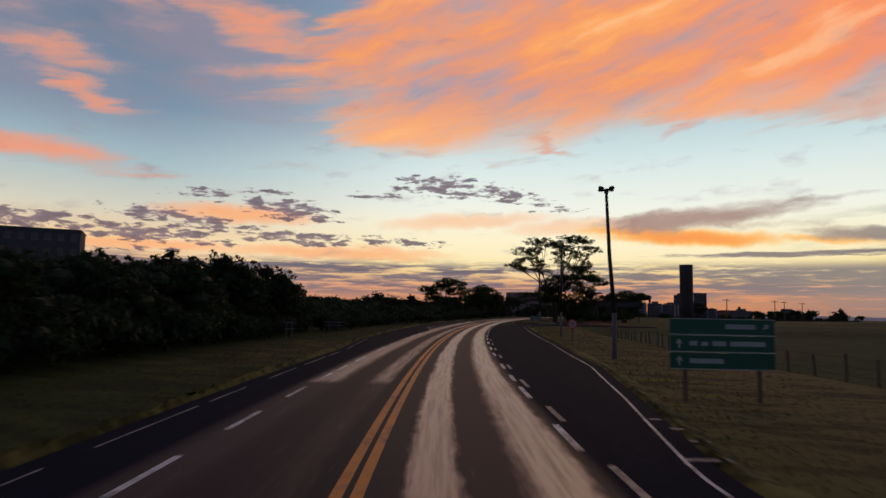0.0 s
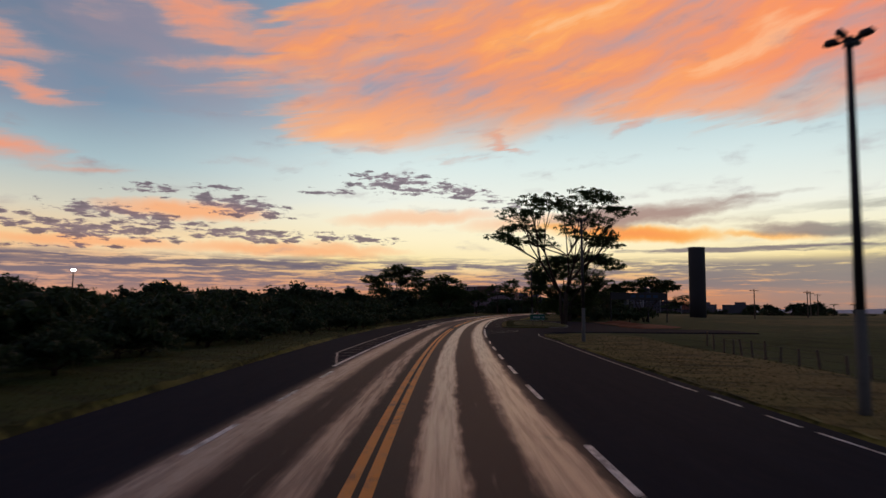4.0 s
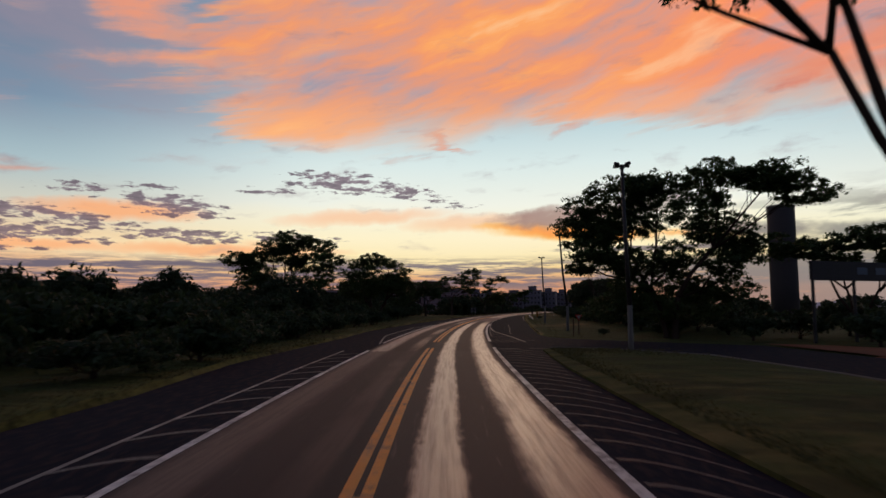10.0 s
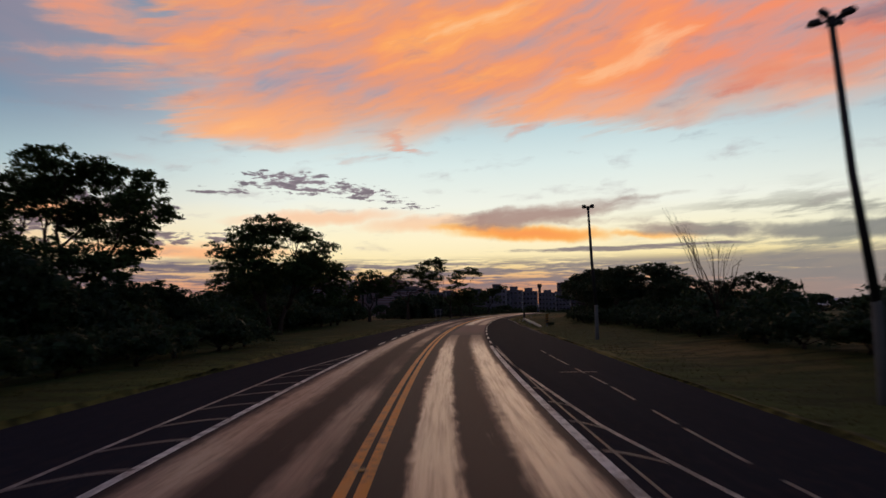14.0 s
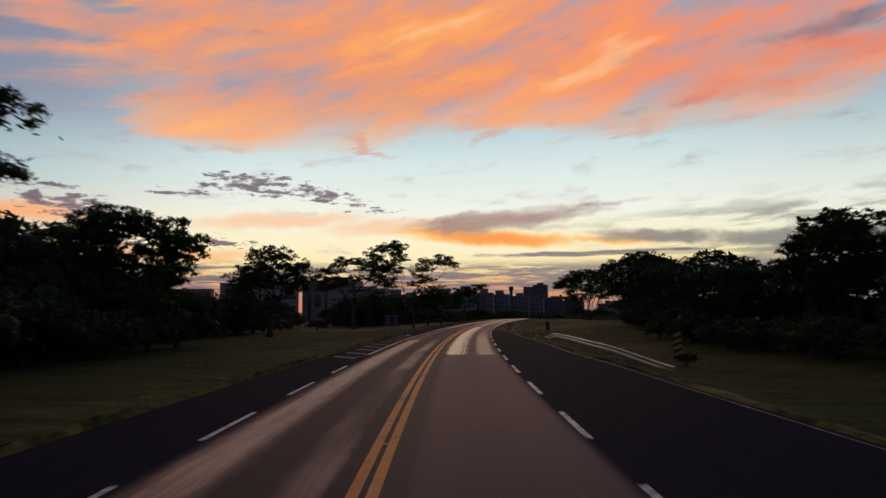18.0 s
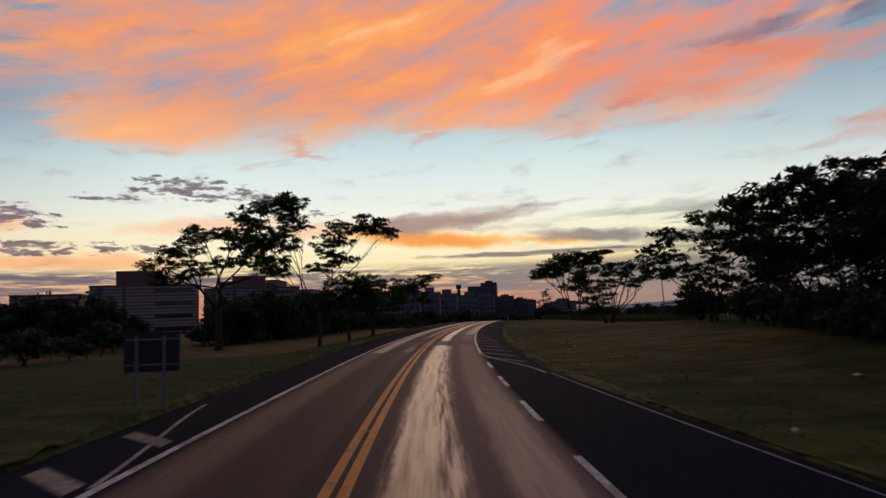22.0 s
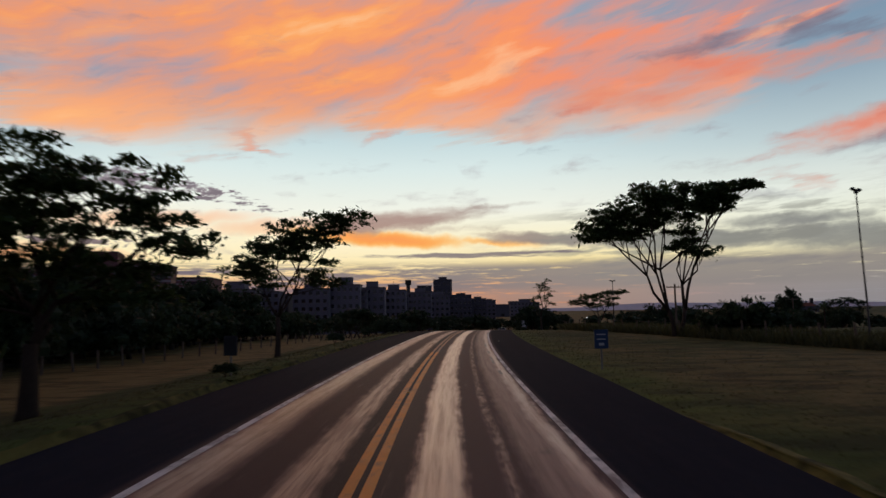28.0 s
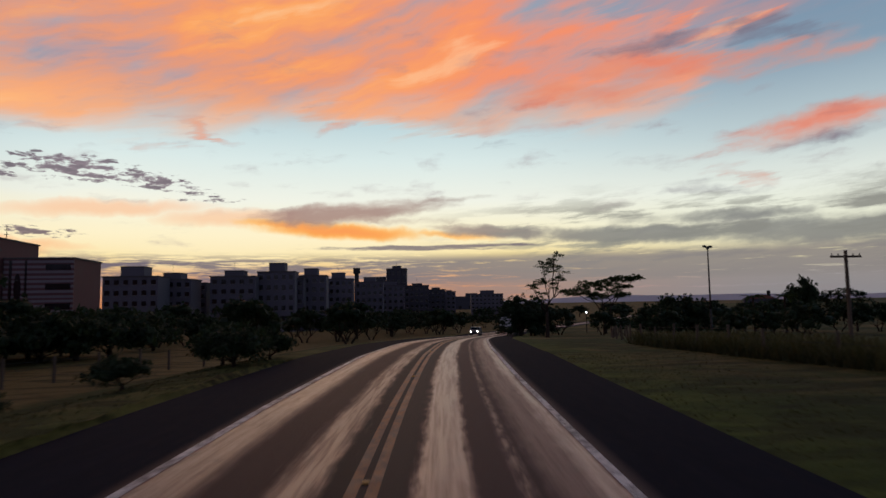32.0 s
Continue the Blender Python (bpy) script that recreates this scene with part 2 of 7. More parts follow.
# broken grey stratocumulus low on the far side, with yellow gaps
far_low = g.noise(g.mapped(warped(sky, 0.4, 1.6, 3.0, 0.25), rot=3, scale=(8.0, 1.1, 1.0)), 1.0, 6.0, 0.6)
far_cover = g.math("MULTIPLY", g.math("MULTIPLY", g.span(el, 10.5, 6.5), g.span(el, 1.0, 3.5)), g.span(az, 26.0, 46.0))
far_cover = g.math("MULTIPLY", far_cover, g.span(far_low, 0.46, 0.62, 0.0, 0.85))
base = g.mix(far_cover, base, "8b8b84")

# low bank of stratus along the horizon, torn by light
level = warped(sky, 0.5, 1.2, 3.0, 0.16)
low_map = g.mapped(level, scale=(6.0, 0.5, 1.0))
low = g.noise(low_map, 1.2, 6.0, 0.66)
band = g.math("MULTIPLY", g.span(el, 4.7, 3.6), g.math("MAXIMUM", g.span(el, 0.4, 2.2, 0.12, 1.0), g.span(az, 22.0, 36.0, 0.0, 0.75)))
low_cover = g.math("MULTIPLY", band, g.span(g.math("ADD", low, g.span(az, 20.0, 40.0, 0.0, 0.12)), 0.4, 0.56))
base = g.mix(g.math("MULTIPLY", low_cover, 0.9), base, g.mix(g.span(az, 5.0, 45.0), "6f6876", "8a8482"))
top_edge = g.math("MULTIPLY", blobs(level, [(-12, 3.6, 13, 0.5, 0, 1.0), (2, 3.5, 8, 0.35, 0, 0.8), (28, 4.9, 14, 0.35, 0, 0.9), (36, 5.0, 6, 0.3, 0, 0.8), (-30, 3.4, 14, 0.7, 0, 1.0)], 0.0), 1.0)
base = g.mix(g.span(g.math("ADD", top_edge, g.math("MULTIPLY", g.math("SUBTRACT", low, 0.5), 2.0)), 0.35, 0.8, 0.0, 0.85), base, "6f6673")

# small torn purple clouds
frag_map = g.mapped(sky, scale=(1.9, 0.55, 1.0))
frag = g.noise(warped(frag_map, 1.4, 0.7), 1.25, 5.0, 0.62)
frag_zone = blobs(warped(sky, 0.3, 2.0, 3.0, 0.4), [(1.2, 11.0, 6.5, 1.25, -3, 1.0), (7.0, 10.3, 5, 1.1, -10, 0.85), (-5, 10.2, 4, 0.6, 0, 0.65), (-13, 8.5, 6, 1.3, -6, 1.0), (-22.5, 7.3, 7, 0.9, -4, 1.0),
                              (-20, 9.4, 5, 0.8, 0, 0.7), (-15, 9.9, 4, 0.7, 0, 0.6), (-24, 5.8, 9, 1.1, -2, 1.0), (-12, 6.0, 8, 0.9, -2, 0.95), (-4, 6.1, 7, 0.6, -3, 0.85), (-33, 6.3, 8, 1.2, 0, 1.0),
                              (-19, 6.6, 6, 0.8, 0, 0.8), (-26, 4.4, 6, 0.4, 0, 0.7), (10.5, 9.0, 4, 0.5, 0, 0.55)], 0.0)
frag_cover = g.span(g.math("ADD", frag_zone, g.math("MULTIPLY", g.math("SUBTRACT", frag, 0.5), 4.2)), 0.5, 0.95)
frag_cover = g.math("MULTIPLY", frag_cover, g.span(frag_zone, 0.05, 0.3))
base = g.mix(g.math("MULTIPLY", frag_cover, 0.9), base, g.mix(g.span(frag, 0.4, 0.75), "84707d", "5a4d5b"))

# the light thins out overhead and behind
fade = g.math("MULTIPLY", g.span(el, 27.0, 58.0, 1.0, 0.55), g.span(back, 62.0, 125.0, 1.0, 0.9))
base = g.vmath("SCALE", base, scale=fade)

# below the horizon only a dull earth tone
base = g.mix(g.span(el, 0.0, -1.5), base, "2a2622")
bg = g.node("ShaderNodeBackground")
g.put(bg.inputs["Color"], base)
bg.inputs["Strength"].default_value = SKY_STRENGTH
g.tree.links.new(bg.outputs[0], g.node("ShaderNodeOutputWorld").inputs["Surface"])

# what little of the sun's glow already rakes in from low ahead
sun = new("sun", bpy.data.lights.new("sun", "SUN"))
sun.data.energy, sun.data.angle, sun.data.color = 0.12, radians(20), (1.0, 0.62, 0.36)
sun.matrix_world = look((math.sin(radians(20)) * 900, math.cos(radians(20)) * 900, 90), (0, 0, 0))

# ---- materials ----
def material(name, colour, rough=0.8, metal=0.0, vary=0.25, scale=3.0, bump=0.15, grain=40.0, spec=0.4):
    """A plain surface with stains at two scales, per-object variation and fine relief."""
    m = bpy.data.materials.new(name)
    m.use_nodes = True
    q = Graph(m.node_tree)
    p = q.node("ShaderNodeBsdfPrincipled")
    co = q.node("ShaderNodeTexCoord").outputs["Object"]
    big, small = q.noise(co, scale, 4.0, 0.6), q.noise(co, grain, 3.0, 0.6)
    rand = q.node("ShaderNodeObjectInfo").outputs["Random"]
    c = lin(colour) if isinstance(colour, str) else (*colour, 1.0)
    lo, hi = tuple(v * (1 - vary) for v in c[:3]) + (1,), tuple(min(1, v * (1 + vary)) for v in c[:3]) + (1,)
    f = q.math("ADD", q.math("MULTIPLY", big, 0.55), q.math("ADD", q.math("MULTIPLY", small, 0.3), q.math("MULTIPLY", rand, 0.15)))
    q.put(p.inputs["Base Color"], q.mix(q.span(f, 0.3, 0.7, smooth=False), lo, hi))
    q.put(p.inputs["Roughness"], q.span(big, 0.3, 0.7, max(0.05, rough - 0.1), min(1.0, rough + 0.1), smooth=False))
    p.inputs["Metallic"].default_value, p.inputs["Specular IOR Level"].default_value = metal, spec
    b = q.node("ShaderNodeBump")
    b.inputs["Strength"].default_value, b.inputs["Distance"].default_value = bump, 0.02
    q.put(b.inputs["Height"], small)
    q.put(p.inputs["Normal"], b.outputs[0])
    q.tree.links.new(p.outputs[0], q.node("ShaderNodeOutputMaterial").inputs["Surface"])
    return m


def lamp_material(name, colour, strength):
    m = bpy.data.materials.new(name)
    m.use_nodes = True
    q = Graph(m.node_tree)
    e = q.node("ShaderNodeEmission")
    e.inputs["Color"].default_value, e.inputs["Strength"].default_value = lin(colour), strength
    q.tree.links.new(e.outputs[0], q.node("ShaderNodeOutputMaterial").inputs["Surface"])
    return m


def leaf_material(name, dark, light):
    m = bpy.data.materials.new(name)
    m.use_nodes = True
    q = Graph(m.node_tree)
    p = q.node("ShaderNodeBsdfPrincipled")
    isl = q.node("ShaderNodeNewGeometry").outputs["Random Per Island"]
    co = q.node("ShaderNodeTexCoord").outputs["Object"]
    f = q.math("ADD", q.math("MULTIPLY", isl, 0.6), q.math("MULTIPLY", q.noise(co, 0.9, 3.0), 0.5))
    q.put(p.inputs["Base Color"], q.mix(f, dark, light))
    p.inputs["Roughness"].default_value, p.inputs["Specular IOR Level"].default_value = 0.6, 0.25
    t = q.node("ShaderNodeBsdfTranslucent")
    q.put(t.inputs["Color"], q.mix(f, dark, light))
    s = q.node("ShaderNodeMixShader")
    s.inputs[0].default_value = 0.38
    q.tree.links.new(p.outputs[0], s.inputs[1])
    q.tree.links.new(t.outputs[0], s.inputs[2])
    q.tree.links.new(s.outputs[0], q.node("ShaderNodeOutputMaterial").inputs["Surface"])
    return m


def ground_material():
    m = bpy.data.materials.new("mown_grass_ground")
    m.use_nodes = True
    q = Graph(m.node_tree)
    p = q.node("ShaderNodeBsdfPrincipled")
    co = q.node("ShaderNodeTexCoord").outputs["Object"]
    broad, mid = q.noise(co, 0.045, 5.0, 0.6), q.noise(co, 0.5, 5.0, 0.62, 0.4)
    rows = q.noise(q.mapped(co, rot=-20, scale=(1.2, 9.0, 1.0)), 1.0, 4.0, 0.6)
    dry_node = q.node("ShaderNodeAttribute")
    dry_node.attribute_name = "dry"
    dry = dry_node.outputs["Fac"]
    fine = q.noise(co, 19.0, 4.0, 0.7)
    clump = q.noise(q.mapped(co, rot=12, scale=(4.2, 2.2, 1.0)), 1.0, 6.0, 0.62, 0.5)
    green = q.mix(fine, "1f260e", "515a28")
    straw = q.mix(fine, "493e20", "947e4b")
    f = q.math("ADD", q.math("MULTIPLY", broad, 0.9), q.math("ADD", q.math("MULTIPLY", mid, 0.7), q.math("MULTIPLY", rows, 0.2)))
    c = q.mix(q.span(q.math("ADD", f, q.math("SUBTRACT", q.math("MULTIPLY", dry, 0.75), 0.15)), 0.85, 1.3), green, straw)
    c = q.mix(q.span(clump, 0.56, 0.68, 0.0, 0.7), c, q.mix(fine, "232a12", "434620"))
    lush_node = q.node("ShaderNodeAttribute")
    lush_node.attribute_name = "lush"
    lush = q.math("MULTIPLY", lush_node.outputs["Fac"], q.span(q.math("ADD", q.math("MULTIPLY", mid, 0.6), q.math("MULTIPLY", clump, 0.4)), 0.36, 0.58, 0.25, 1.0))
    c = q.mix(q.math("MULTIPLY", lush, 0.85), c, q.mix(fine, "36451a", "6f7d33"))
    c = q.mix(q.span(mid, 0.64, 0.74, 0.0, 0.4), c, "443a22")
    tussock = q.noise(q.mapped(co, rot=-14, scale=(0.75, 0.28, 1.0)), 1.0, 5.0, 0.68, 0.6)
    c = q.mix(q.span(tussock, 0.52, 0.68, 0.0, 0.55), c, q.mix(fine, "161c0c", "30341a"))
    swell = q.noise(q.mapped(co, rot=-25, scale=(3.4, 1.3, 1.0)), 1.0, 4.0, 0.6, 0.3)
    # hollows of the swell get their shade painted into the colour
    c = q.mix(q.span(swell, 0.53, 0.4, 0.0, 0.5), c, q.mix(fine, "15170a", "322d17"))
    q.put(p.inputs["Base Color"], c)
    p.inputs["Roughness"].default_value, p.inputs["Specular IOR Level"].default_value = 0.95, 0.1
    b = q.node("ShaderNodeBump")
    b.inputs["Strength"].default_value, b.inputs["Distance"].default_value = 0.85, 0.12
    q.put(b.inputs["Height"], q.math("ADD", q.math("MULTIPLY", fine, 0.3), q.math("ADD", q.math("MULTIPLY", clump, 1.3), q.math("MULTIPLY", swell, 2.0))))
    q.put(p.inputs["Normal"], b.outputs[0])
    q.tree.links.new(p.outputs[0], q.node("ShaderNodeOutputMaterial").inputs["Surface"])
    return m


def road_material():
    """Asphalt in road coordinates (u along, v across, metres): worn wheel tracks, resurfaced stretches, seams, stains;
    orange sky sheen is put into track and lane colour.
    """
    m = bpy.data.materials.new("worn_asphalt")
    m.use_nodes = True
    q = Graph(m.node_tree)
    p = q.node("ShaderNodeBsdfPrincipled")
    uv_node = q.node("ShaderNodeUVMap")
    uv_node.uv_map = "road"
    uv = uv_node.outputs[0]
    sp = q.node("ShaderNodeSeparateXYZ")
    q.put(sp.inputs[0], uv)
    s, d = sp.outputs[0], sp.outputs[1]
    long = q.noise(q.mapped(uv, scale=(9.0, 0.5, 1.0)), 1.0, 6.0, 0.65)
    ragged = q.noise(q.mapped(uv, scale=(1.1, 0.45, 1.0)), 1.0, 5.0, 0.65)
    fibre = q.noise(q.mapped(uv, scale=(3.4, 0.13, 1.0)), 1.0, 5.0, 0.65)
    patchy = q.noise(q.mapped(uv, scale=(16.0, 4.0, 1.0)), 1.0, 3.0, 0.5)
    tiny = q.noise(uv, 26.0, 3.0, 0.7)
    torn = q.noise(q.mapped(uv, scale=(0.55, 0.16, 1.0)), 1.0, 5.0, 0.7)
    d2 = q.math("ADD", d, q.math("ADD", q.math("MULTIPLY", q.math("SUBTRACT", long, 0.5), 0.35), q.math("ADD", q.math("MULTIPLY", q.math("SUBTRACT", ragged, 0.5), 0.26),
                                                                                                    q.math("MULTIPLY", q.math("SUBTRACT", torn, 0.5), 0.24))))

    def between(v, a, b, e):
        return q.math("MULTIPLY", q.span(v, a - e, a + e), q.span(v, b + e, b - e))

    def stretch(a, b):
        return between(q.math("ADD", s, q.math("ADD", q.math("MULTIPLY", q.math("SUBTRACT", ragged, 0.5), 1.6), q.math("MULTIPLY", q.math("SUBTRACT", torn, 0.5), 2.0))), a, b, 0.5)

    right_a = between(d2, 0.66, 1.36, 0.1)
    right_b = q.math("MULTIPLY", q.span(d2, 2.1, 2.5), q.span(d2, 3.26, 3.04))
    wide = q.math("MULTIPLY", between(d2, 0.6, 1.72, 0.2), q.math("MULTIPLY", stretch(245.5, 301.0), q.span(fibre, 0.36, 0.58, 0.35, 0.95)))
    right_a = q.math("MAXIMUM", right_a, wide)
    hollow = q.math("MULTIPLY", q.math("MULTIPLY", between(d2, 2.2, 2.85, 0.12), q.span(s, 318.0, 330.0)), 0.5)
    right_b = q.math("MULTIPLY", right_b, q.math("SUBTRACT", 1.0, hollow))
    right_b = q.math("MAXIMUM", right_b, q.math("MULTIPLY", q.math("MULTIPLY", between(q.math("ADD", d, q.math("MULTIPLY", q.math("SUBTRACT", long, 0.5), 0.3)), 1.92, 2.04, 0.07), q.span(s, 314.0, 328.0)), q.span(torn, 0.4, 0.6, 0.1, 0.6)))
    left_a = q.math("MULTIPLY", q.math("MULTIPLY", q.span(d2, -3.12, -2.72), q.span(d2, -1.85, -2.35)), q.span(torn, 0.3, 0.55, 0.75, 1.0))
    kept = q.math("MAXIMUM", q.span(s, 130.0, 108.0), q.span(s, 312.0, 332.0))
    left_b = q.math("MULTIPLY", q.math("MULTIPLY", q.span(d2, -1.28, -0.92), q.span(d2, -0.42, -0.66)), q.math("MAXIMUM", q.span(patchy, 0.42, 0.62, 0.1, 0.8), q.math("MULTIPLY", kept, q.span(fibre, 0.35, 0.6, 0.6, 1.0))))
    fresh_r = q.math("MAXIMUM", stretch(217.5, 245.3), stretch(302.0, 308.3))
    fresh_l = q.math("MAXIMUM", stretch(126.0, 152.0), stretch(262.0, 296.0))
    start_l = stretch(-90.0, 19.5)
    faint_r = q.math("MULTIPLY", q.span(s, 228.0, 250.0, 1.0, 0.6), q.span(s, 262.0, 285.0, 1.0, 0.35))
    faint_r = q.math("MAXIMUM", faint_r, q.span(s, 314.0, 328.0))
    right = q.math("MULTIPLY", q.math("MAXIMUM", right_a, q.math("MULTIPLY", right_b, faint_r)), q.math("SUBTRACT", 1.0, q.math("MULTIPLY", fresh_r, 0.94)))
    left = q.math("MULTIPLY", q.math("MAXIMUM", q.math("MULTIPLY", left_a, 0.8), q.math("MULTIPLY", left_b, 0.75)), q.math("SUBTRACT", 1.0, q.math("MAXIMUM", q.math("MULTIPLY", fresh_l, 0.72), q.math("MULTIPLY", start_l, 0.9))))
    right = q.math("MULTIPLY", right, q.math("MAXIMUM", q.span(s, 217.0, 198.0, 0.3, 1.0), q.span(s, 240.0, 241.0)))
    track = q.math("MULTIPLY", q.math("MAXIMUM", right, left), q.span(fibre, 0.28, 0.62, 0.62, 1.0))
    lane = between(d, -3.15, 3.4, 0.15)
    side = q.mix(q.math("ADD", q.math("MULTIPLY", tiny, 0.55), q.math("MULTIPLY", long, 0.45)), "121319", "2f2f39")
    # lane red is raised too, in place of a tinted sky reflection
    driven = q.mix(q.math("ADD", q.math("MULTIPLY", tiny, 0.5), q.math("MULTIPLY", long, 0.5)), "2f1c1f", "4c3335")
    centre = between(d2, -0.55, 0.58, 0.1)
    smear = q.math("MULTIPLY", q.span(q.noise(q.mapped(uv, scale=(3.2, 0.22, 1.0)), 1.0, 5.0, 0.65), 0.6, 0.78), q.math("MULTIPLY", lane, 0.4))
    # lane colour is darker up to about s = 205, blending out by 232
    dark_lane = q.mix(q.math("ADD", q.math("MULTIPLY", tiny, 0.5), q.math("MULTIPLY", long, 0.5)), "231417", "3a2628")
    driven = q.mix(q.span(q.math("ADD", s, q.math("MULTIPLY", ragged, 6.0)), 205.0, 232.0), dark_lane, driven)
    c = q.mix(lane, side, driven)
    c = q.mix(q.math("MULTIPLY", centre, 0.8), c, "1d1a1f")
    c = q.mix(q.math("MULTIPLY", q.math("MAXIMUM", fresh_r, q.math("MULTIPLY", fresh_l, 0.5)), q.math("MULTIPLY", lane, 0.3)), c, "564a4a")
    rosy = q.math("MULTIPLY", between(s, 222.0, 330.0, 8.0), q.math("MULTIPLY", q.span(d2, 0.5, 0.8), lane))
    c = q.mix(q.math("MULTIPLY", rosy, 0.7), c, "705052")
    c = q.mix(smear, c, "8d7c76")
    dusty = q.span(q.noise(q.mapped(uv, scale=(0.5, 0.22, 1.0)), 1.0, 5.0, 0.62, 0.3), 0.44, 0.66)
    c = q.mix(q.math("MULTIPLY", dusty, q.math("MULTIPLY", q.math("SUBTRACT", 1.0, lane), q.math("ADD", 0.1, q.math("MULTIPLY", between(s, 112.0, 172.0, 8.0), 0.45)))), c, q.mix(tiny, "332826", "51423d"))
    # peach tone paints the orange sky that the worn tracks mirror
    c = q.mix(track, c, q.mix(tiny, "8a6657", "b58a76"))
    c = q.mix(q.math("MULTIPLY", q.span(q.noise(uv, 0.6, 4.0, 0.6), 0.66, 0.74), 0.35), c, "1d1a1d")
    q.put(p.inputs["Base Color"], c)
    q.put(p.inputs["Roughness"], q.math("SUBTRACT", q.math("ADD", 0.78, q.math("MULTIPLY", tiny, 0.12)), q.math("ADD", q.math("MULTIPLY", track, 0.38), q.math("MULTIPLY", lane, 0.14))))
    q.put(p.inputs["Specular IOR Level"], q.math("ADD", 0.012, q.math("ADD", q.math("MULTIPLY", track, 0.42), q.math("MULTIPLY", lane, q.span(d, -0.4, 0.4, 0.11, 0.19)))))
    b = q.node("ShaderNodeBump")
    b.inputs["Strength"].default_value, b.inputs["Distance"].default_value = 0.35, 0.012
    q.put(b.inputs["Height"], tiny)
    q.put(p.inputs["Normal"], b.outputs[0])
    q.tree.links.new(p.outputs[0], q.node("ShaderNodeOutputMaterial").inputs["Surface"])
    return m


def paint_material(name, colour, worn=0.45):
    """Road paint, rubbed through in spots."""
    m = material(name, colour, 0.6, 0, 0.2, 2.0, 0.2, 30.0)
    q = Graph(m.node_tree, keep=True)
    p = next(n for n in q.tree.nodes if n.type == "BSDF_PRINCIPLED")
    old = p.inputs["Base Color"].links[0].from_socket
    co = q.node("ShaderNodeTexCoord").outputs["Object"]
    f = q.span(q.math("ADD", q.math("MULTIPLY", q.noise(co, 5.0, 5.0, 0.7), 0.6), q.math("MULTIPLY", q.noise(co, 0.7, 3.0), 0.4)), worn, worn + 0.14, 1.0, 0.0)
    q.put(p.inputs["Base Color"], q.mix(q.math("MULTIPLY", f, 0.8), old, "4a4142"))
    return m


def verge_material():
    """Dry ragged grass along the pavement's edge."""
    m = material("dry_verge_grass", "716836", 0.95, 0, 0.6, 0.9, 0.9, 16.0, 0.1)
    q = Graph(m.node_tree, keep=True)
    p = next(n for n in q.tree.nodes if n.type == "BSDF_PRINCIPLED")
    old = p.inputs["Base Color"].links[0].from_socket
    co = q.node("ShaderNodeTexCoord").outputs["Object"]
    worn = q.span(q.math("ADD", q.math("MULTIPLY", q.noise(co, 0.22, 3.0), 0.5), q.math("MULTIPLY", q.noise(co, 2.2, 4.0, 0.65), 0.5)), 0.44, 0.6)
    q.put(p.inputs["Base Color"], q.mix(worn, old, q.mix(q.noise(co, 9.0, 3.0), "1e2410", "3e3a1f")))
    return m


GRASS, ROAD, VERGE = ground_material(), road_material(), verge_material()
WHITE_PAINT = paint_material("white_road_paint", "d9d4cc", 0.42)
SCUFFED_PAINT = paint_material("scuffed_road_paint", "3b383b", 0.55)
GHOST_PAINT = paint_material("worn_out_road_paint", "4c494d", 0.5)
DULL_PAINT = paint_material("dull_road_paint", "757070", 0.47)
FADED_PAINT = paint_material("faded_road_paint", "a79f98", 0.46)
FADED_YELLOW = paint_material("faded_yellow_road_paint", "8c5c38", 0.42)
YELLOW_PAINT = paint_material("yellow_road_paint", "d8821a", 0.36)
DIRT = material("red_earth", "7a4a33", 0.95, 0, 0.3, 0.5, 0.5, 9.0, 0.1)
KERB = material("kerb_concrete", "5f5a53", 0.9, 0, 0.3, 1.5, 0.4, 20.0)
BARK = material("bark", "3b3028", 0.95, 0, 0.35, 2.0, 0.8, 14.0, 0.1)
LEAF = leaf_material("broad_leaves", "29381f", "4c5d30")
LEAF_DARK = leaf_material("thicket_leaves", "1f2a1a", "374629")
LEAF_DRY = leaf_material("dry_grass_blades", "2c3016", "5f5a35")
STRIPE = material("pale_facade_band", "867a7d", 0.9, 0, 0.15, 0.2, 0.1, 3.0)
LEAF_SHRUB = leaf_material("shrub_leaves", "202b1b", "3b4a2b")
STEEL = material("dark_steel", "3a3836", 0.6, 0.6, 0.2, 3.0, 0.1, 30.0)
GALV = material("galvanised_steel", "7c7975", 0.45, 0.5, 0.2, 3.0, 0.1, 25.0)
CONCRETE = material("concrete", "8c857c", 0.9, 0, 0.25, 0.8, 0.3, 12.0)
DARK_CONCRETE = material("weathered_concrete", "353130", 0.9, 0, 0.3, 0.4, 0.3, 6.0)
LIMEWASH = material("limewash", "5a564f", 0.9, 0, 0.3, 2.0, 0.3, 18.0)
WOOD = material("weathered_wood", "5b4c3e", 0.9, 0, 0.35, 3.0, 0.5, 22.0)
SIGN_GREEN = material("green_sign_sheet", "0b4a36", 0.4, 0, 0.12, 1.0, 0.03, 12.0)
SIGN_WHITE = material("white_sign_sheet", "9a9c9a", 0.4, 0, 0.1, 1.0, 0.03, 12.0)
DIM_WHITE = material("weathered_sign_lettering", "8c9490", 0.5, 0, 0.2, 4.0, 0.03, 20.0)
SIGN_RED = material("red_sign_sheet", "c2261c", 0.4, 0, 0.12, 1.0, 0.03, 12.0)
SIGN_BLACK = material("black_sign_sheet", "191919", 0.5, 0, 0.15, 1.0, 0.03, 12.0)
SIGN_YELLOW = material("yellow_sign_sheet", "a87510", 0.4, 0, 0.12, 1.0, 0.03, 12.0)
SIGN_BLUE = material("blue_sign_sheet", "12304f", 0.45, 0, 0.15, 1.0, 0.03, 12.0)
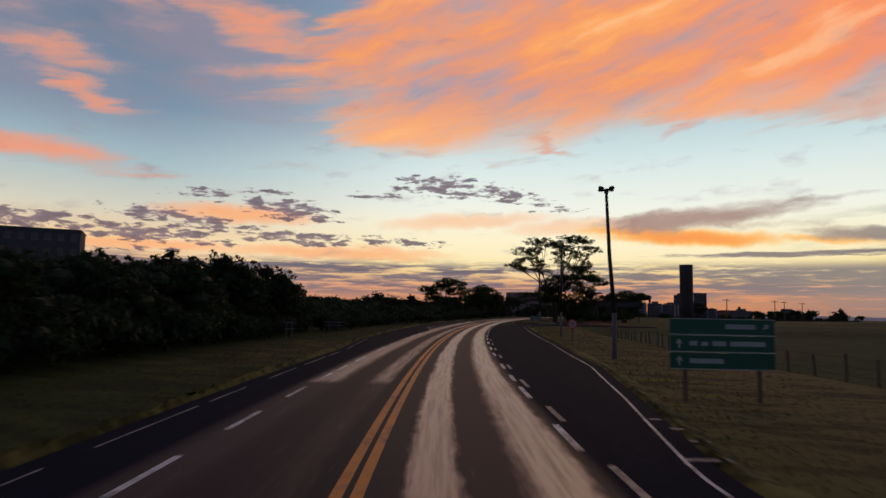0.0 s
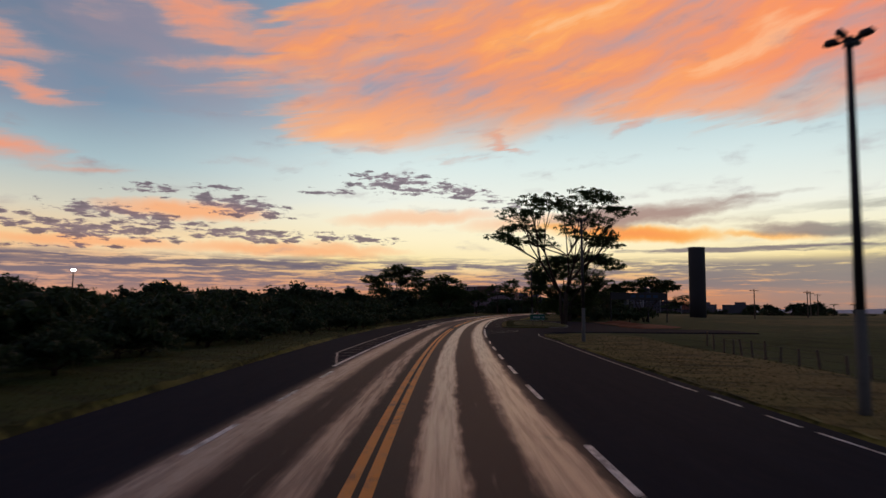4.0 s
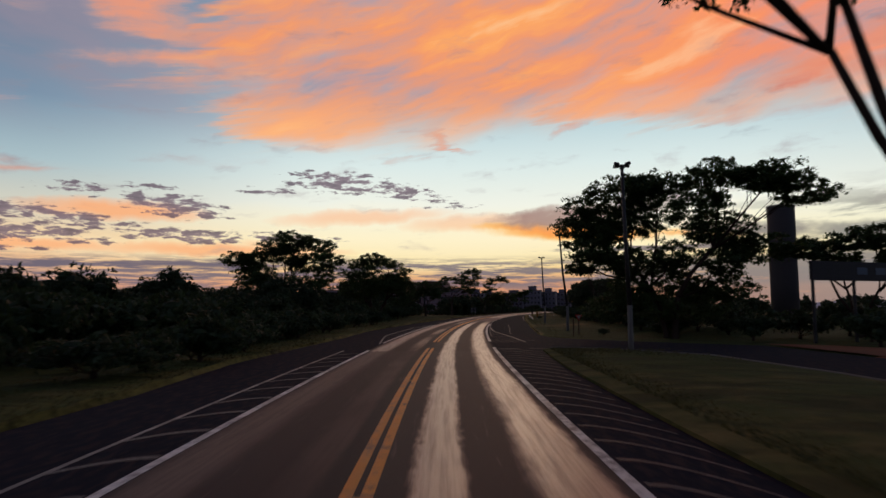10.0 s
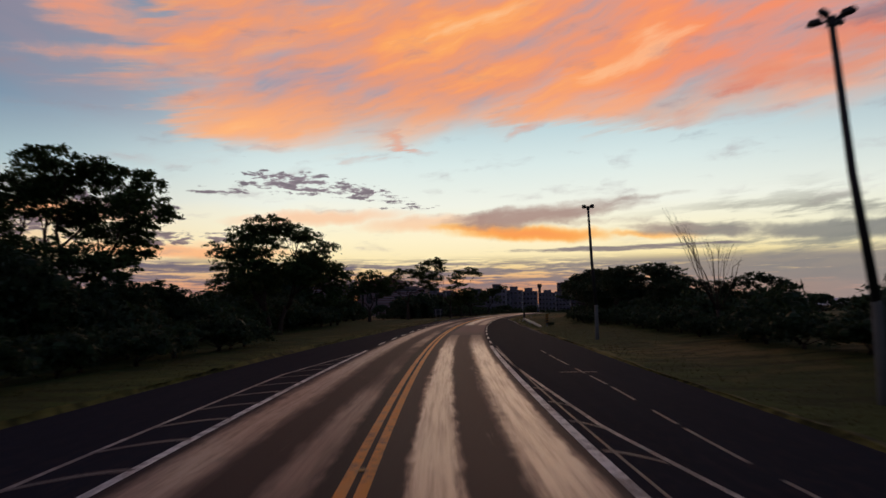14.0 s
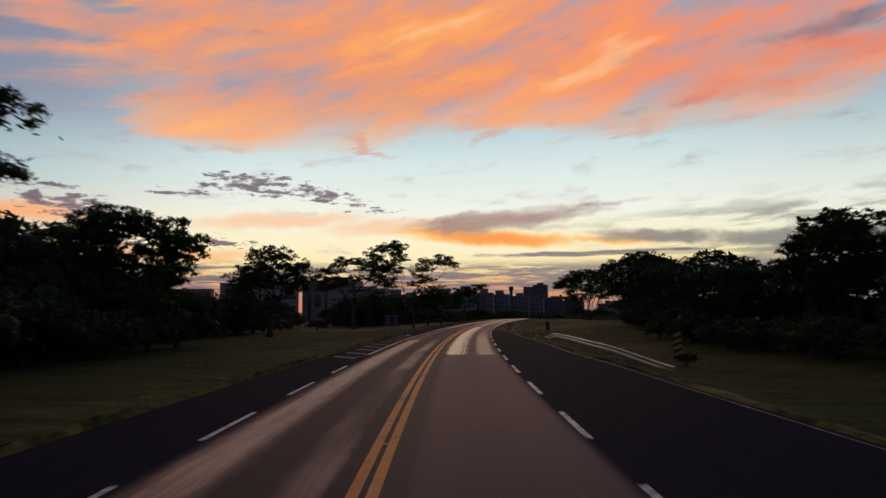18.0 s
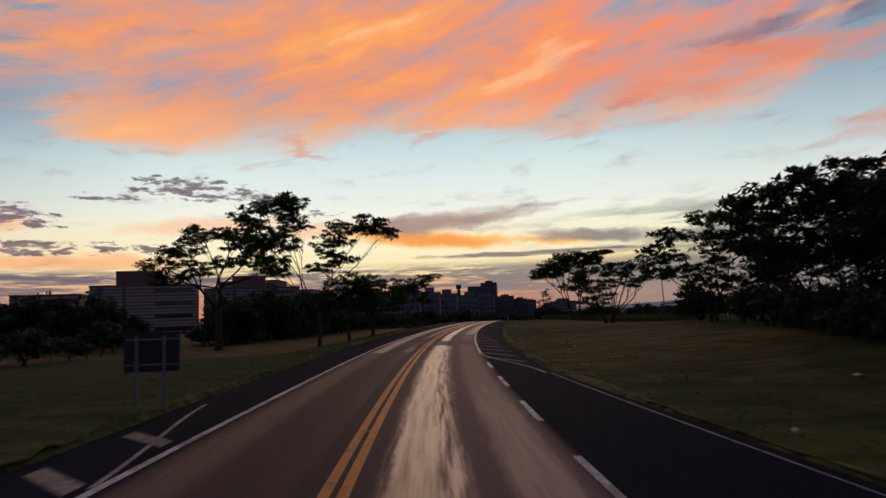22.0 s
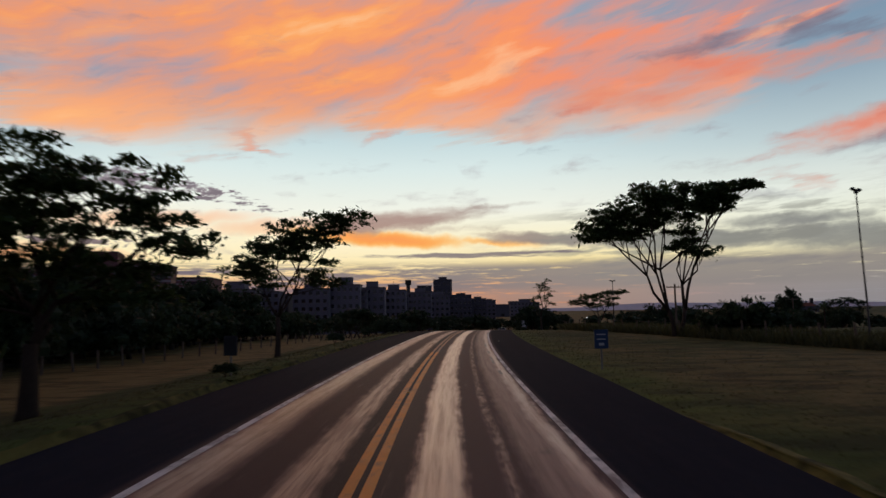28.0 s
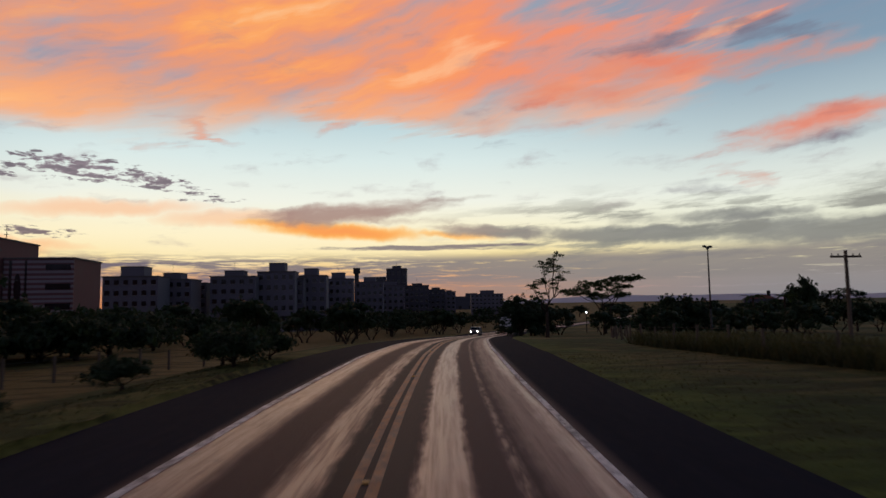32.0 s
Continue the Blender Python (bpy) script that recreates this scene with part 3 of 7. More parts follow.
SIGN_BACK = material("sign_back_metal", "2e2e2f", 0.6, 0.3, 0.2, 1.0, 0.05, 12.0)
BRICK_WALL = material("terracotta_cladding", "6a4745", 0.85, 0, 0.2, 0.3, 0.2, 4.0)
PALE_WALL = material("pale_render", "605c64", 0.9, 0, 0.18, 0.15, 0.15, 3.0)
GREY_WALL = material("grey_render", "46444b", 0.9, 0, 0.2, 0.15, 0.15, 3.0)
ROOF = material("flat_roof", "56524f", 0.9, 0, 0.2, 0.3, 0.2, 5.0)
TILE_ROOF = material("clay_roof", "6b3f30", 0.9, 0, 0.25, 0.5, 0.3, 8.0)
GLASS = material("dark_window_glass", "16181d", 0.12, 0, 0.2, 0.5, 0.0, 3.0, 0.6)
CAR_BODY = material("grey_car_paint", "54565a", 0.3, 0.3, 0.1, 1.0, 0.02, 10.0)
TRUCK_BOX = material("white_trailer_sheet", "c5c3c0", 0.5, 0.1, 0.15, 0.8, 0.05, 8.0)
RUBBER = material("tyre_rubber", "18181a", 0.85, 0, 0.2, 3.0, 0.2, 30.0)
HEADLAMP = lamp_material("lit_headlamp", "fff2d8", 14.0)
TAILLAMP = lamp_material("lit_tail_lamp", "ff3b1e", 3.0)
AMBER = lamp_material("lit_amber_lamp", "ffae4a", 9.0)
FLOOD = lamp_material("lit_floodlight", "f4f6ff", 14.0)
# pale base colour stands in for the haze before the hills
HAZE_HILL = material("hazed_far_hill", "c9c4c6", 1.0, 0, 0.12, 0.002, 0.0, 0.02, 0.0)

# ---- plan: the road's centre line, by its bearing every 20 m ----
BEARING = [-0.1, 1.83, 3.61, 5.22, 6.68, 8.04, 9.4, 10.87, 12.5, 14.2, 15.86, 17.45, 19.03, 20.68, 22.42, 24.27, 26.16, 27.96, 29.53, 30.84]
BEARING_S = [20.0 * k for k in range(len(BEARING))] + [460.0, 560.0, 1000.0]
BEARING = BEARING + [38.5, 50.0, 60.0]
LINE_S = np.arange(-120.0, 951.0, 1.0)
_bear = np.radians(np.interp(LINE_S, [-120.0] + BEARING_S, [-9.0] + BEARING))
LINE_X, LINE_Y = np.zeros_like(LINE_S), np.zeros_like(LINE_S)
_mid = (_bear[1:] + _bear[:-1]) / 2
LINE_X[1:], LINE_Y[1:] = np.cumsum(np.sin(_mid)), np.cumsum(np.cos(_mid))
LINE_X += -1.025 - np.interp(0, LINE_S, LINE_X)
LINE_Y += 0.278 - np.interp(0, LINE_S, LINE_Y)


def smooth(a, b, x):
    k = np.clip((x - a) / (b - a), 0, 1)
    return k * k * (3 - 2 * k)


def road_z(s):
    """Level, then falling away past the crest."""
    return np.interp(s, [-200, 385, 400, 415, 430, 480, 560, 700, 1000], [0, 0, -0.12, -0.55, -1.2, -3.5, -6.0, -8.5, -10.0])


LEFT_EDGE = [(-120, -4.6), (0, -4.6), (20, -4.8), (35, -5.0), (46, -5.9), (83, -6.8), (98, -7.2), (120, -7.3), (136, -6.9), (145, -7.5), (165, -7.0), (178, -7.4), (211, -6.4), (229, -5.8), (256, -5.3),
             (276, -5.4), (300, -5.6), (345, -5.8), (400, -5.7), (950, -5.6)]
RIGHT_EDGE = [(-120, 4.5), (0, 4.9), (9, 5.2), (17, 6.4), (27, 7.6), (47, 8.4), (90, 8.4), (100, 8.1), (105, 8.5), (108, 9.6), (110.5, 13.5), (112.5, 30), (120, 30), (122.5, 21.5),
              (128, 20.0), (146, 19.6), (156, 18.6), (160, 13.6), (164, 9.4), (167, 7.9), (171, 7.6), (184, 8.0), (205, 8.4), (222, 8.2), (240, 7.9), (246, 7.5), (260, 7.1), (266, 6.6), (277, 5.8),
              (283, 5.4), (300, 5.4), (320, 5.8), (345, 6.1), (378, 5.7), (400, 5.6), (950, 5.5)]


def edge(table, s):
    return np.interp(s, [a for a, _ in table], [b for _, b in table])


def ground_z(s, d):
    """Height of the verge and the land at road coordinates."""
    s, d = np.asarray(s, float), np.asarray(d, float)
    z = road_z(s) - 0.07
    z = z - 0.85 * smooth(7.5, 13, -d) * smooth(285, 320, s)
    z = z + 0.45 * smooth(11, 18, d) * smooth(165, 185, s) * smooth(350, 325, s)
    z = z - 0.6 * smooth(18, 30, d) * smooth(385, 410, s)
    z = z - 0.75 * smooth(15.5, 19.5, d) * smooth(108, 95, s)
    z = z - 0.25 * smooth(0.5, 4.0, -d - 11) * smooth(60, 90, s) * smooth(250, 230, s)
    return z


def place(s, d, z=None):
    """The point of the world at road coordinates; z counts from the ground there."""
    b = np.interp(s, LINE_S, _bear)
    x, y = np.interp(s, LINE_S, LINE_X) + d * math.cos(b), np.interp(s, LINE_S, LINE_Y) - d * math.sin(b)
    return Vector((float(x), float(y), float(ground_z(s, d)) + (z or 0.0)))


def bearing(s):
    """The road's bearing as a turn about z."""
    return -math.degrees(float(np.interp(s, LINE_S, _bear)))


def seat(s, d, turn=0.0, z=0.0):
    """The pose of a thing on the ground that looks along the road."""
    p = place(s, d, z)
    return pose(p.x, p.y, p.z, 0, 0, bearing(s) + turn)


def locate(x, y):
    """Road coordinates of a place."""
    i = int(np.argmin((LINE_X - x) ** 2 + (LINE_Y - y) ** 2))
    a, b = x - LINE_X[i], y - LINE_Y[i]
    return float(LINE_S[i] + a * math.sin(_bear[i]) + b * math.cos(_bear[i])), float(a * math.cos(_bear[i]) - b * math.sin(_bear[i]))


def spot(x, y, turn=0.0, z=0.0):
    """The pose of a thing on the ground at a place, turned as the road is there."""
    return seat(*locate(x, y), turn, z)


# ---- mesh helpers ----
def mesh_of(name, verts, faces, mat, smooth_shade=False):
    me = bpy.data.meshes.new(name)
    me.from_pydata([tuple(v) for v in verts], [], [tuple(f) for f in faces])
    me.materials.append(mat)
    if smooth_shade:
        me.shade_smooth()
    me.update()
    return me


def quad_mesh(name, verts, mat):
    """Loose quads from an array of n x 4 x 3."""
    n = len(verts)
    me = bpy.data.meshes.new(name)
    me.vertices.add(4 * n)
    me.vertices.foreach_set("co", np.asarray(verts, np.float32).ravel())
    me.loops.add(4 * n)
    me.loops.foreach_set("vertex_index", np.arange(4 * n, dtype=np.int32))
    me.polygons.add(n)
    me.polygons.foreach_set("loop_start", np.arange(0, 4 * n, 4, dtype=np.int32))
    me.polygons.foreach_set("loop_total", np.full(n, 4, np.int32))
    me.materials.append(mat)
    me.update(calc_edges=True)
    return me


def part(name, me, parent, label="", m=None):
    ob = new(name, me)
    ob.parent = parent
    if m is not None:
        ob.matrix_basis = m
    if label:
        ob["label"] = label
    return ob


def thing(name, m, label, category, group="", kind=""):
    ob = new(name)
    ob.matrix_basis = m
    return tagged(ob, label, category, group, kind)


def tube(points, radii, sides=6, close=True):
    """Verts and faces of a tapered tube along points."""
    verts, faces = [], []
    pts = [Vector(p) for p in points]
    for k, p in enumerate(pts):
        t = (pts[min(k + 1, len(pts) - 1)] - pts[max(k - 1, 0)]).normalized()
        u = t.cross(Vector((0.31, 0.87, 0.2))).normalized()
        v = t.cross(u)
        for j in range(sides):
            a = 2 * math.pi * j / sides
            verts.append(p + radii[k] * (math.cos(a) * u + math.sin(a) * v))
    for k in range(len(pts) - 1):
        for j in range(sides):
            a, b = k * sides + j, k * sides + (j + 1) % sides
            faces.append((a, b, b + sides, a + sides))
    if close:
        faces.append(tuple(range(sides))[::-1])
        faces.append(tuple(len(verts) - sides + j for j in range(sides)))
    return verts, faces


def join(*pieces):
    verts, faces = [], []
    for v, f in pieces:
        n = len(verts)
        verts += list(v)
        faces += [tuple(i + n for i in q) for q in f]
    return verts, faces


def box(x0, y0, z0, x1, y1, z1, bevel=0.0):
    """A box; with a bevel its upright edges and its top are chamfered."""
    if not bevel:
        v = [(x, y, z) for z in (z0, z1) for x, y in ((x0, y0), (x1, y0), (x1, y1), (x0, y1))]
        return v, [(3, 2, 1, 0), (4, 5, 6, 7), (0, 1, 5, 4), (1, 2, 6, 5), (2, 3, 7, 6), (3, 0, 4, 7)]
    b = bevel

    def ring(i, z):
        return [(x0 + i + b, y0 + i, z), (x1 - i - b, y0 + i, z), (x1 - i, y0 + i + b, z), (x1 - i, y1 - i - b, z), (x1 - i - b, y1 - i, z), (x0 + i + b, y1 - i, z), (x0 + i, y1 - i - b, z),
                (x0 + i, y0 + i + b, z)]

    v = ring(b, z0) + ring(0, z0 + b) + ring(0, z1 - b) + ring(b, z1)
    f = [tuple(range(8))[::-1], tuple(range(24, 32))]
    f += [(8 * r + j, 8 * r + (j + 1) % 8, 8 * r + 8 + (j + 1) % 8, 8 * r + 8 + j) for r in range(3) for j in range(8)]
    return v, f


def built(name, mat, *pieces, smooth_shade=False):
    v, f = join(*pieces)
    return mesh_of(name, v, f, mat, smooth_shade)


# ---- ground: one sheet to the horizon, in fine cells by the road and wide ones far off ----
def spread(lo, hi, step, far):
    mid = list(np.arange(lo, hi + 0.1, step))
    up, down, k = [], [], step
    while mid[-1] + sum(up) < far:
        k *= 1.22
        up.append(k)
    return np.array([lo - c for c in np.cumsum(up)[::-1]] + mid + [hi + c for c in np.cumsum(up)])


gx, gy = spread(-70, 330, 2.5, 4600), spread(-60, 560, 2.5, 4600)
GX, GY = np.meshgrid(gx, gy)
flat_x, flat_y = GX.ravel(), GY.ravel()
near_i = np.zeros(len(flat_x), int)
for a in range(0, len(flat_x), 4000):
    near_i[a:a + 4000] = np.argmin((flat_x[a:a + 4000, None] - LINE_X[None]) ** 2 + (flat_y[a:a + 4000, None] - LINE_Y[None]) ** 2, 1)
off_x, off_y = flat_x - LINE_X[near_i], flat_y - LINE_Y[near_i]
gs = LINE_S[near_i] + off_x * np.sin(_bear[near_i]) + off_y * np.cos(_bear[near_i])
gd = off_x * np.cos(_bear[near_i]) - off_y * np.sin(_bear[near_i])
gz = ground_z(np.clip(gs, -120, 950), gd)
paved = (gd > edge(LEFT_EDGE, gs) + 1.2) & (gd < edge(RIGHT_EDGE, gs) - 1.2) & (np.abs(gs - 415) < 535)
gz = gz - 0.25 * paved
reach = np.hypot(flat_x - 80, flat_y - 250)
wild = np.clip((np.abs(gd) - 14) / 60, 0, 1)
gz = gz + wild * 0.5 * np.sin(flat_x * 0.045 + 1) * np.sin(flat_y * 0.038) - 12 * smooth(700, 4000, reach) * (gz > -6)
nx, ny = len(gx), len(gy)
me = bpy.data.meshes.new("ground")
idx = np.arange(nx * ny).reshape(ny, nx)
me.from_pydata(np.stack([flat_x, flat_y, gz], 1).tolist(), [], np.stack([idx[:-1, :-1], idx[:-1, 1:], idx[1:, 1:], idx[1:, :-1]], -1).reshape(-1, 4).tolist())
me.materials.append(GRASS)
me.shade_smooth()
dry = np.where(gd > 0, smooth(19, 14, gd) * smooth(120, 100, gs) * 0.9 + (0.25 + 0.2 * smooth(285, 330, gs)) * smooth(160, 200, gs) * smooth(40, 20, gd), smooth(12, 7.5, -gd) * 0.35)
dry = dry + 0.9 * smooth(11.5, 15, -gd) * smooth(300, 325, gs)
dry = dry + 0.35 * smooth(30, 60, np.abs(gd)) - 0.7 * smooth(16.5, 19, gd) * smooth(125, 100, gs) + 0.2 * np.sin(flat_x * 0.11) * np.sin(flat_y * 0.09 + 1)
lush = np.where(gd > 0, smooth(3.2, 0.4, gd - edge(RIGHT_EDGE, gs)) * (0.35 + 0.65 * smooth(325, 345, gs)), smooth(3.0, 0.3, edge(LEFT_EDGE, gs) - gd) * (0.12 + 0.6 * smooth(60, 130, gs)))
me.attributes.new("lush", "FLOAT", "POINT").data.foreach_set("value", np.clip(lush, 0, 1).astype(np.float32))
layer = me.attributes.new("dry", "FLOAT", "POINT")
layer.data.foreach_set("value", np.clip(dry, 0, 1).astype(np.float32))
ground = tagged(new("ground", me), "mown verge and open fields, green and straw coloured at daybreak", "ground", kind="structure")

# far hills on the horizon, with haze painted into their colour
verts, faces = [], []
for k in range(121):
    a = radians(-50 + k)
    h = 9 + 6 * math.sin(k * 0.21) + 4 * math.sin(k * 0.53 + 2) + 10 * smooth(78, 98, k)
    for r, z in ((3600, -40.0), (3900, h), (4300, -40.0)):
        verts.append((80 + math.sin(a) * r, 250 + math.cos(a) * r, z))
    if k:
        n = 3 * (k - 1)
        faces += [(n, n + 3, n + 4, n + 1), (n + 1, n + 4, n + 5, n + 2)]
tagged(new("backdrop_hills", mesh_of("hills", verts, faces, HAZE_HILL, True)), "low pale hills on the far horizon, haze put into their colour", "hills", kind="structure")


# ---- road ----
def strip_mesh(name, s0, s1, left, right, mat, lift=0.0, step=1.0, cols=2, skirt=0.0):
    """A sheet along the road between two offsets, which may be functions of s, with road coordinates as its UV map."""
    count = max(1, int(round((s1 - s0) / step)))
    verts, uvs, faces = [], [], []
    for k in range(count + 1):
        s = s0 + (s1 - s0) * k / count
        a, b = (left(s) if callable(left) else left), (right(s) if callable(right) else right)
        bear = float(np.interp(s, LINE_S, _bear))
        cx, cy = float(np.interp(s, LINE_S, LINE_X)), float(np.interp(s, LINE_S, LINE_Y))
        row = [a + (b - a) * j / (cols - 1) for j in range(cols)]
        z = float(road_z(s)) + lift
        spots = [(d, z) for d in row]
        if skirt:
            spots = [(a - 0.25, z - skirt)] + spots + [(b + 0.25, z - skirt)]
        for d, zz in spots:
            verts.append((cx + d * math.cos(bear), cy - d * math.sin(bear), zz))
            uvs.append((s, d))
    w = len(spots)
    for k in range(count):
        for j in range(w - 1):
            n = k * w + j
            faces.append((n, n + 1, n + 1 + w, n + w))
    me = mesh_of(name, verts, faces, mat)
    layer = me.uv_layers.new(name="road")
    order = np.empty(len(me.loops), np.int32)
    me.loops.foreach_get("vertex_index", order)
    layer.data.foreach_set("uv", np.asarray(uvs, np.float32)[order].ravel())
    return me


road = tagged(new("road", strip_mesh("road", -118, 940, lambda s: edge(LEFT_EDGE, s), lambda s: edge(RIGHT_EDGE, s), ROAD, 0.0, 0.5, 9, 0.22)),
              "two-lane asphalt highway with pale worn wheel tracks, sky sheen painted into their colour, and wide shoulders", "road", kind="structure")


def mark(name, s0, s1, d0, d1, mat, lift=0.005):
    ob = part(name, strip_mesh(name, s0, s1, d0, d1, mat, lift, 1.0), road)
    return ob


def line(s0, s1, d, width=0.12, mat=None, name="edge_line"):
    f = d if callable(d) else (lambda s: d)
    mark(name, s0, s1, lambda s: f(s) - width / 2, lambda s: f(s) + width / 2, mat or WHITE_PAINT)


# double yellow centre line, open at the two junctions
for a, b in ((-100, 114.8), (120.1, 154.3), (160.3, 900)):
    for d in (-0.125, 0.125):
        line(a, min(b, 360), d, 0.16, YELLOW_PAINT, "yellow_line")
        if b > 360:
            line(360, b, d, 0.15, FADED_YELLOW, "yellow_line")
# yellow reflective studs along it
STUD = built("road_stud", SIGN_YELLOW, box(-0.05, -0.05, 0, 0.05, 0.05, 0.018, 0.008))
for k in range(-2, 40):
    if not (114 < k * 12 + 7 < 121 or 153 < k * 12 + 7 < 161):
        b = part("road_stud", STUD, road)
        p = place(k * 12 + 7, 0.0)
        b.matrix_basis = pose(p.x, p.y, float(road_z(k * 12 + 7)) + 0.004, 0, 0, bearing(k * 12 + 7))

# near side, left of the oncoming lane
DASHES = [(7.4, 9.5), (11.6, 13.7), (16.0, 18.1), (20.4, 22.0), (22.9, 25.0), (27.3, 29.9), (34.8, 37.6), (40.3, 42.7), (47.6, 50.2), (52.7, 55.3), (57.8, 60.3)]
for k in range(-8, 16):
    if k * 4.92 + 0.2 < 6 or 62 < k * 4.92 < 72:
        DASHES.append((k * 4.92 - 0.7, k * 4.92 + 1.3))
for a, b in DASHES:
    line(a, b, lambda s: -2.78 - 0.08 * smooth(20, 45, s), 0.12, None, "lane_dash")
for k in range(30):
    line(-100 + k * 5.0, -96.5 + k * 5.0 + 0.9 * math.sin(k * 2.1), lambda s: edge(LEFT_EDGE, s) + 0.42, 0.05, FADED_PAINT)
line(72, 114.5, -3.17, 0.16)
line(120.3, 152.6, -3.14, 0.16)
line(159.5, 200, -3.25, 0.16)
for k in range(6):
    line(205.2 + k * 6.1, 208.3 + k * 6.1, -3.32, 0.12, None, "lane_dash")
line(243.2, 246, lambda s: -3.8 + 0.38 * smooth(243, 246, s), 0.07, FADED_PAINT)
line(267.6, 276, lambda s: -3.3 - 1.7 * smooth(265, 278, s), 0.1, FADED_PAINT)
line(245.6, 900, lambda s: -3.43 + 0.18 * smooth(255, 285, s) + 0.28 * smooth(305, 335, s), 0.16)


def outer(a, b, d_in, d_out, taper):
    return lambda s: d_in + (d_out - d_in) * min(1, max(0, (s - a) / taper), max(0, (b - s) / taper) if b else 1)


# hatched strips: outer line and slanting bars
def hatch(a, b, inner, out_line, pitch, slant, width, mat, border=True, bow=1.8):
    """Bars across a strip, each running slant metres forward from the inner to the outer side."""
    if border:
        line(a, b, out_line, 0.1, FADED_PAINT, "hatch_line")
    s = a + pitch
    while s < b - 0.5:
        i, o = (inner(s) if callable(inner) else inner), out_line(s)
        if abs(o - i) > 0.3:
            verts = []
            for k in range(7):
                f = k / 6
                ss, dd = s + slant * f ** bow, i + (o - i) * f
                for e in (-width / 2, width / 2):
                    p = place(ss + e, dd)
                    verts.append((p.x, p.y, float(road_z(ss)) + 0.009))
            fs = [(2 * k, 2 * k + 1, 2 * k + 3, 2 * k + 2) for k in range(6)]
            part("hatch_bar", mesh_of("hatch_bar", verts, fs, mat), road)
        s += pitch


hatch(73, 114.5, -3.25, outer(73, 0, -3.25, -4.35, 6), 2.1, -1.0, 0.2, GHOST_PAINT)
hatch(120.8, 152.6, -3.25, outer(115, 0, -3.25, -4.4, 1), 2.1, -1.0, 0.2, GHOST_PAINT)
hatch(158.4, 198, -3.25, outer(157, 200, -3.2, -4.45, 12), 2.1, -1.0, 0.2, GHOST_PAINT)
hatch(240.05, 271.2, -3.65, lambda s: -4.95, 3.05, 1.25, 0.55, DULL_PAINT, False, 1.0)

# far side, right of the lane
for k in range(-16, 17):
    if k * 6.05 < 5 or 61 < k * 6.05 < 93:
        line(k * 6.05 - 2.4 - 0.1, k * 6.05 + 0.4, 3.45, 0.13, None, "lane_dash")
for a, b in [(10.4, 12.8), (16.7, 19.2), (20.7, 22.7), (25.2, 27.4), (32.1, 34.4), (37.2, 40.1), (44.0, 47.1), (50.2, 53.0), (55.9, 58.7)]:
    line(a, b, 3.42, 0.14, None, "lane_dash")
line(-100, 41.5, lambda s: edge(RIGHT_EDGE, s) - 0.42, 0.07)
for k in range(3, 13):
    line(34.6 + k * 2.6, 36.4 + k * 2.6 + 0.5 * math.sin(k * 1.7), lambda s: edge(RIGHT_EDGE, s) - 0.42 + 0.03 * math.sin(s), 0.08)
line(68.5, 104, lambda s: edge(RIGHT_EDGE, s) - 0.42, 0.08, FADED_PAINT)
# an older coat beside the dashes, and scraps of paint by the edge at the start
for k in range(-1, 9):
    line(k * 5.9 + 1.4, k * 5.9 + 3.5, 3.66, 0.13, FADED_PAINT, "lane_dash")
for s, d, a in [(9.9, 5.3, 0.75), (11.4, 5.75, 0.35), (12.6, 5.8, 0.3), (13.7, 5.7, 0.25)]:
    mark("paint_scrap", s - 0.09, s + 0.09, lambda q, d=d, a=a: d - a * 0.5, lambda q, d=d, a=a: d + a * 0.5, FADED_PAINT, 0.006)
line(96.5, 113.8, 3.38, 0.16)
line(120.2, 154.8, 3.45, 0.18)
line(161, 203, 3.46, 0.18)
for k in range(14):
    line(205.3 + k * 6.04 - 0.35 * smooth(7, 13, k), 208.3 + k * 6.04 - 0.4 * smooth(6, 10, k), lambda s: 3.56 - 0.14 * smooth(255, 272, s), 0.13, None, "lane_dash")
line(292, 900, lambda s: 3.38 - 0.16 * smooth(320, 370, s), 0.14)
for k in range(9):
    line(172 + k * 3.1, 174.2 + k * 3.1 + 0.6 * math.sin(k * 2.3), lambda s: 5.45 + 0.35 * smooth(174, 186, s), 0.08, SCUFFED_PAINT)
line(168, 203, 3.76, 0.06, SCUFFED_PAINT)
for a, b, d in ((347.6, 349.2, 2.9), (352.0, 355.9, 2.87), (358.4, 360.6, 2.9), (364.5, 367.6, 2.86)):
    line(a, b, d, 0.12, FADED_PAINT, "paint_scrap")
for s, a, b in ((153.9, 3.6, 4.8), (153.95, 5.3, 6.4), (153.88, 7.1, 7.9), (160.3, 3.6, 5.3), (161.6, 3.6, 6.4), (187.9, 5.0, 6.3)):
    mark("cross_line", s - 0.09, s + 0.09, a, b, SCUFFED_PAINT, 0.007)
line(219, 240, lambda s: edge(RIGHT_EDGE, s) - 0.2, 0.05, FADED_PAINT)
line(240, 281, lambda s: edge(RIGHT_EDGE, s) - 0.26, 0.06, FADED_PAINT)
hatch(103.2, 112.2, 3.5, lambda s: 3.6 + 3.0 * smooth(103, 111, s) ** 0.7, 1.15, 0.15, 0.1, GHOST_PAINT, False)
line(103.2, 112.2, lambda s: 3.6 + 3.0 * smooth(103, 111, s) ** 0.7, 0.1, GHOST_PAINT, "hatch_line")
hatch(119.5, 154.6, 3.6, lambda s: 5.15 + 0.6 * smooth(140, 153, s), 1.35, -2.2, 0.11, GHOST_PAINT, False)
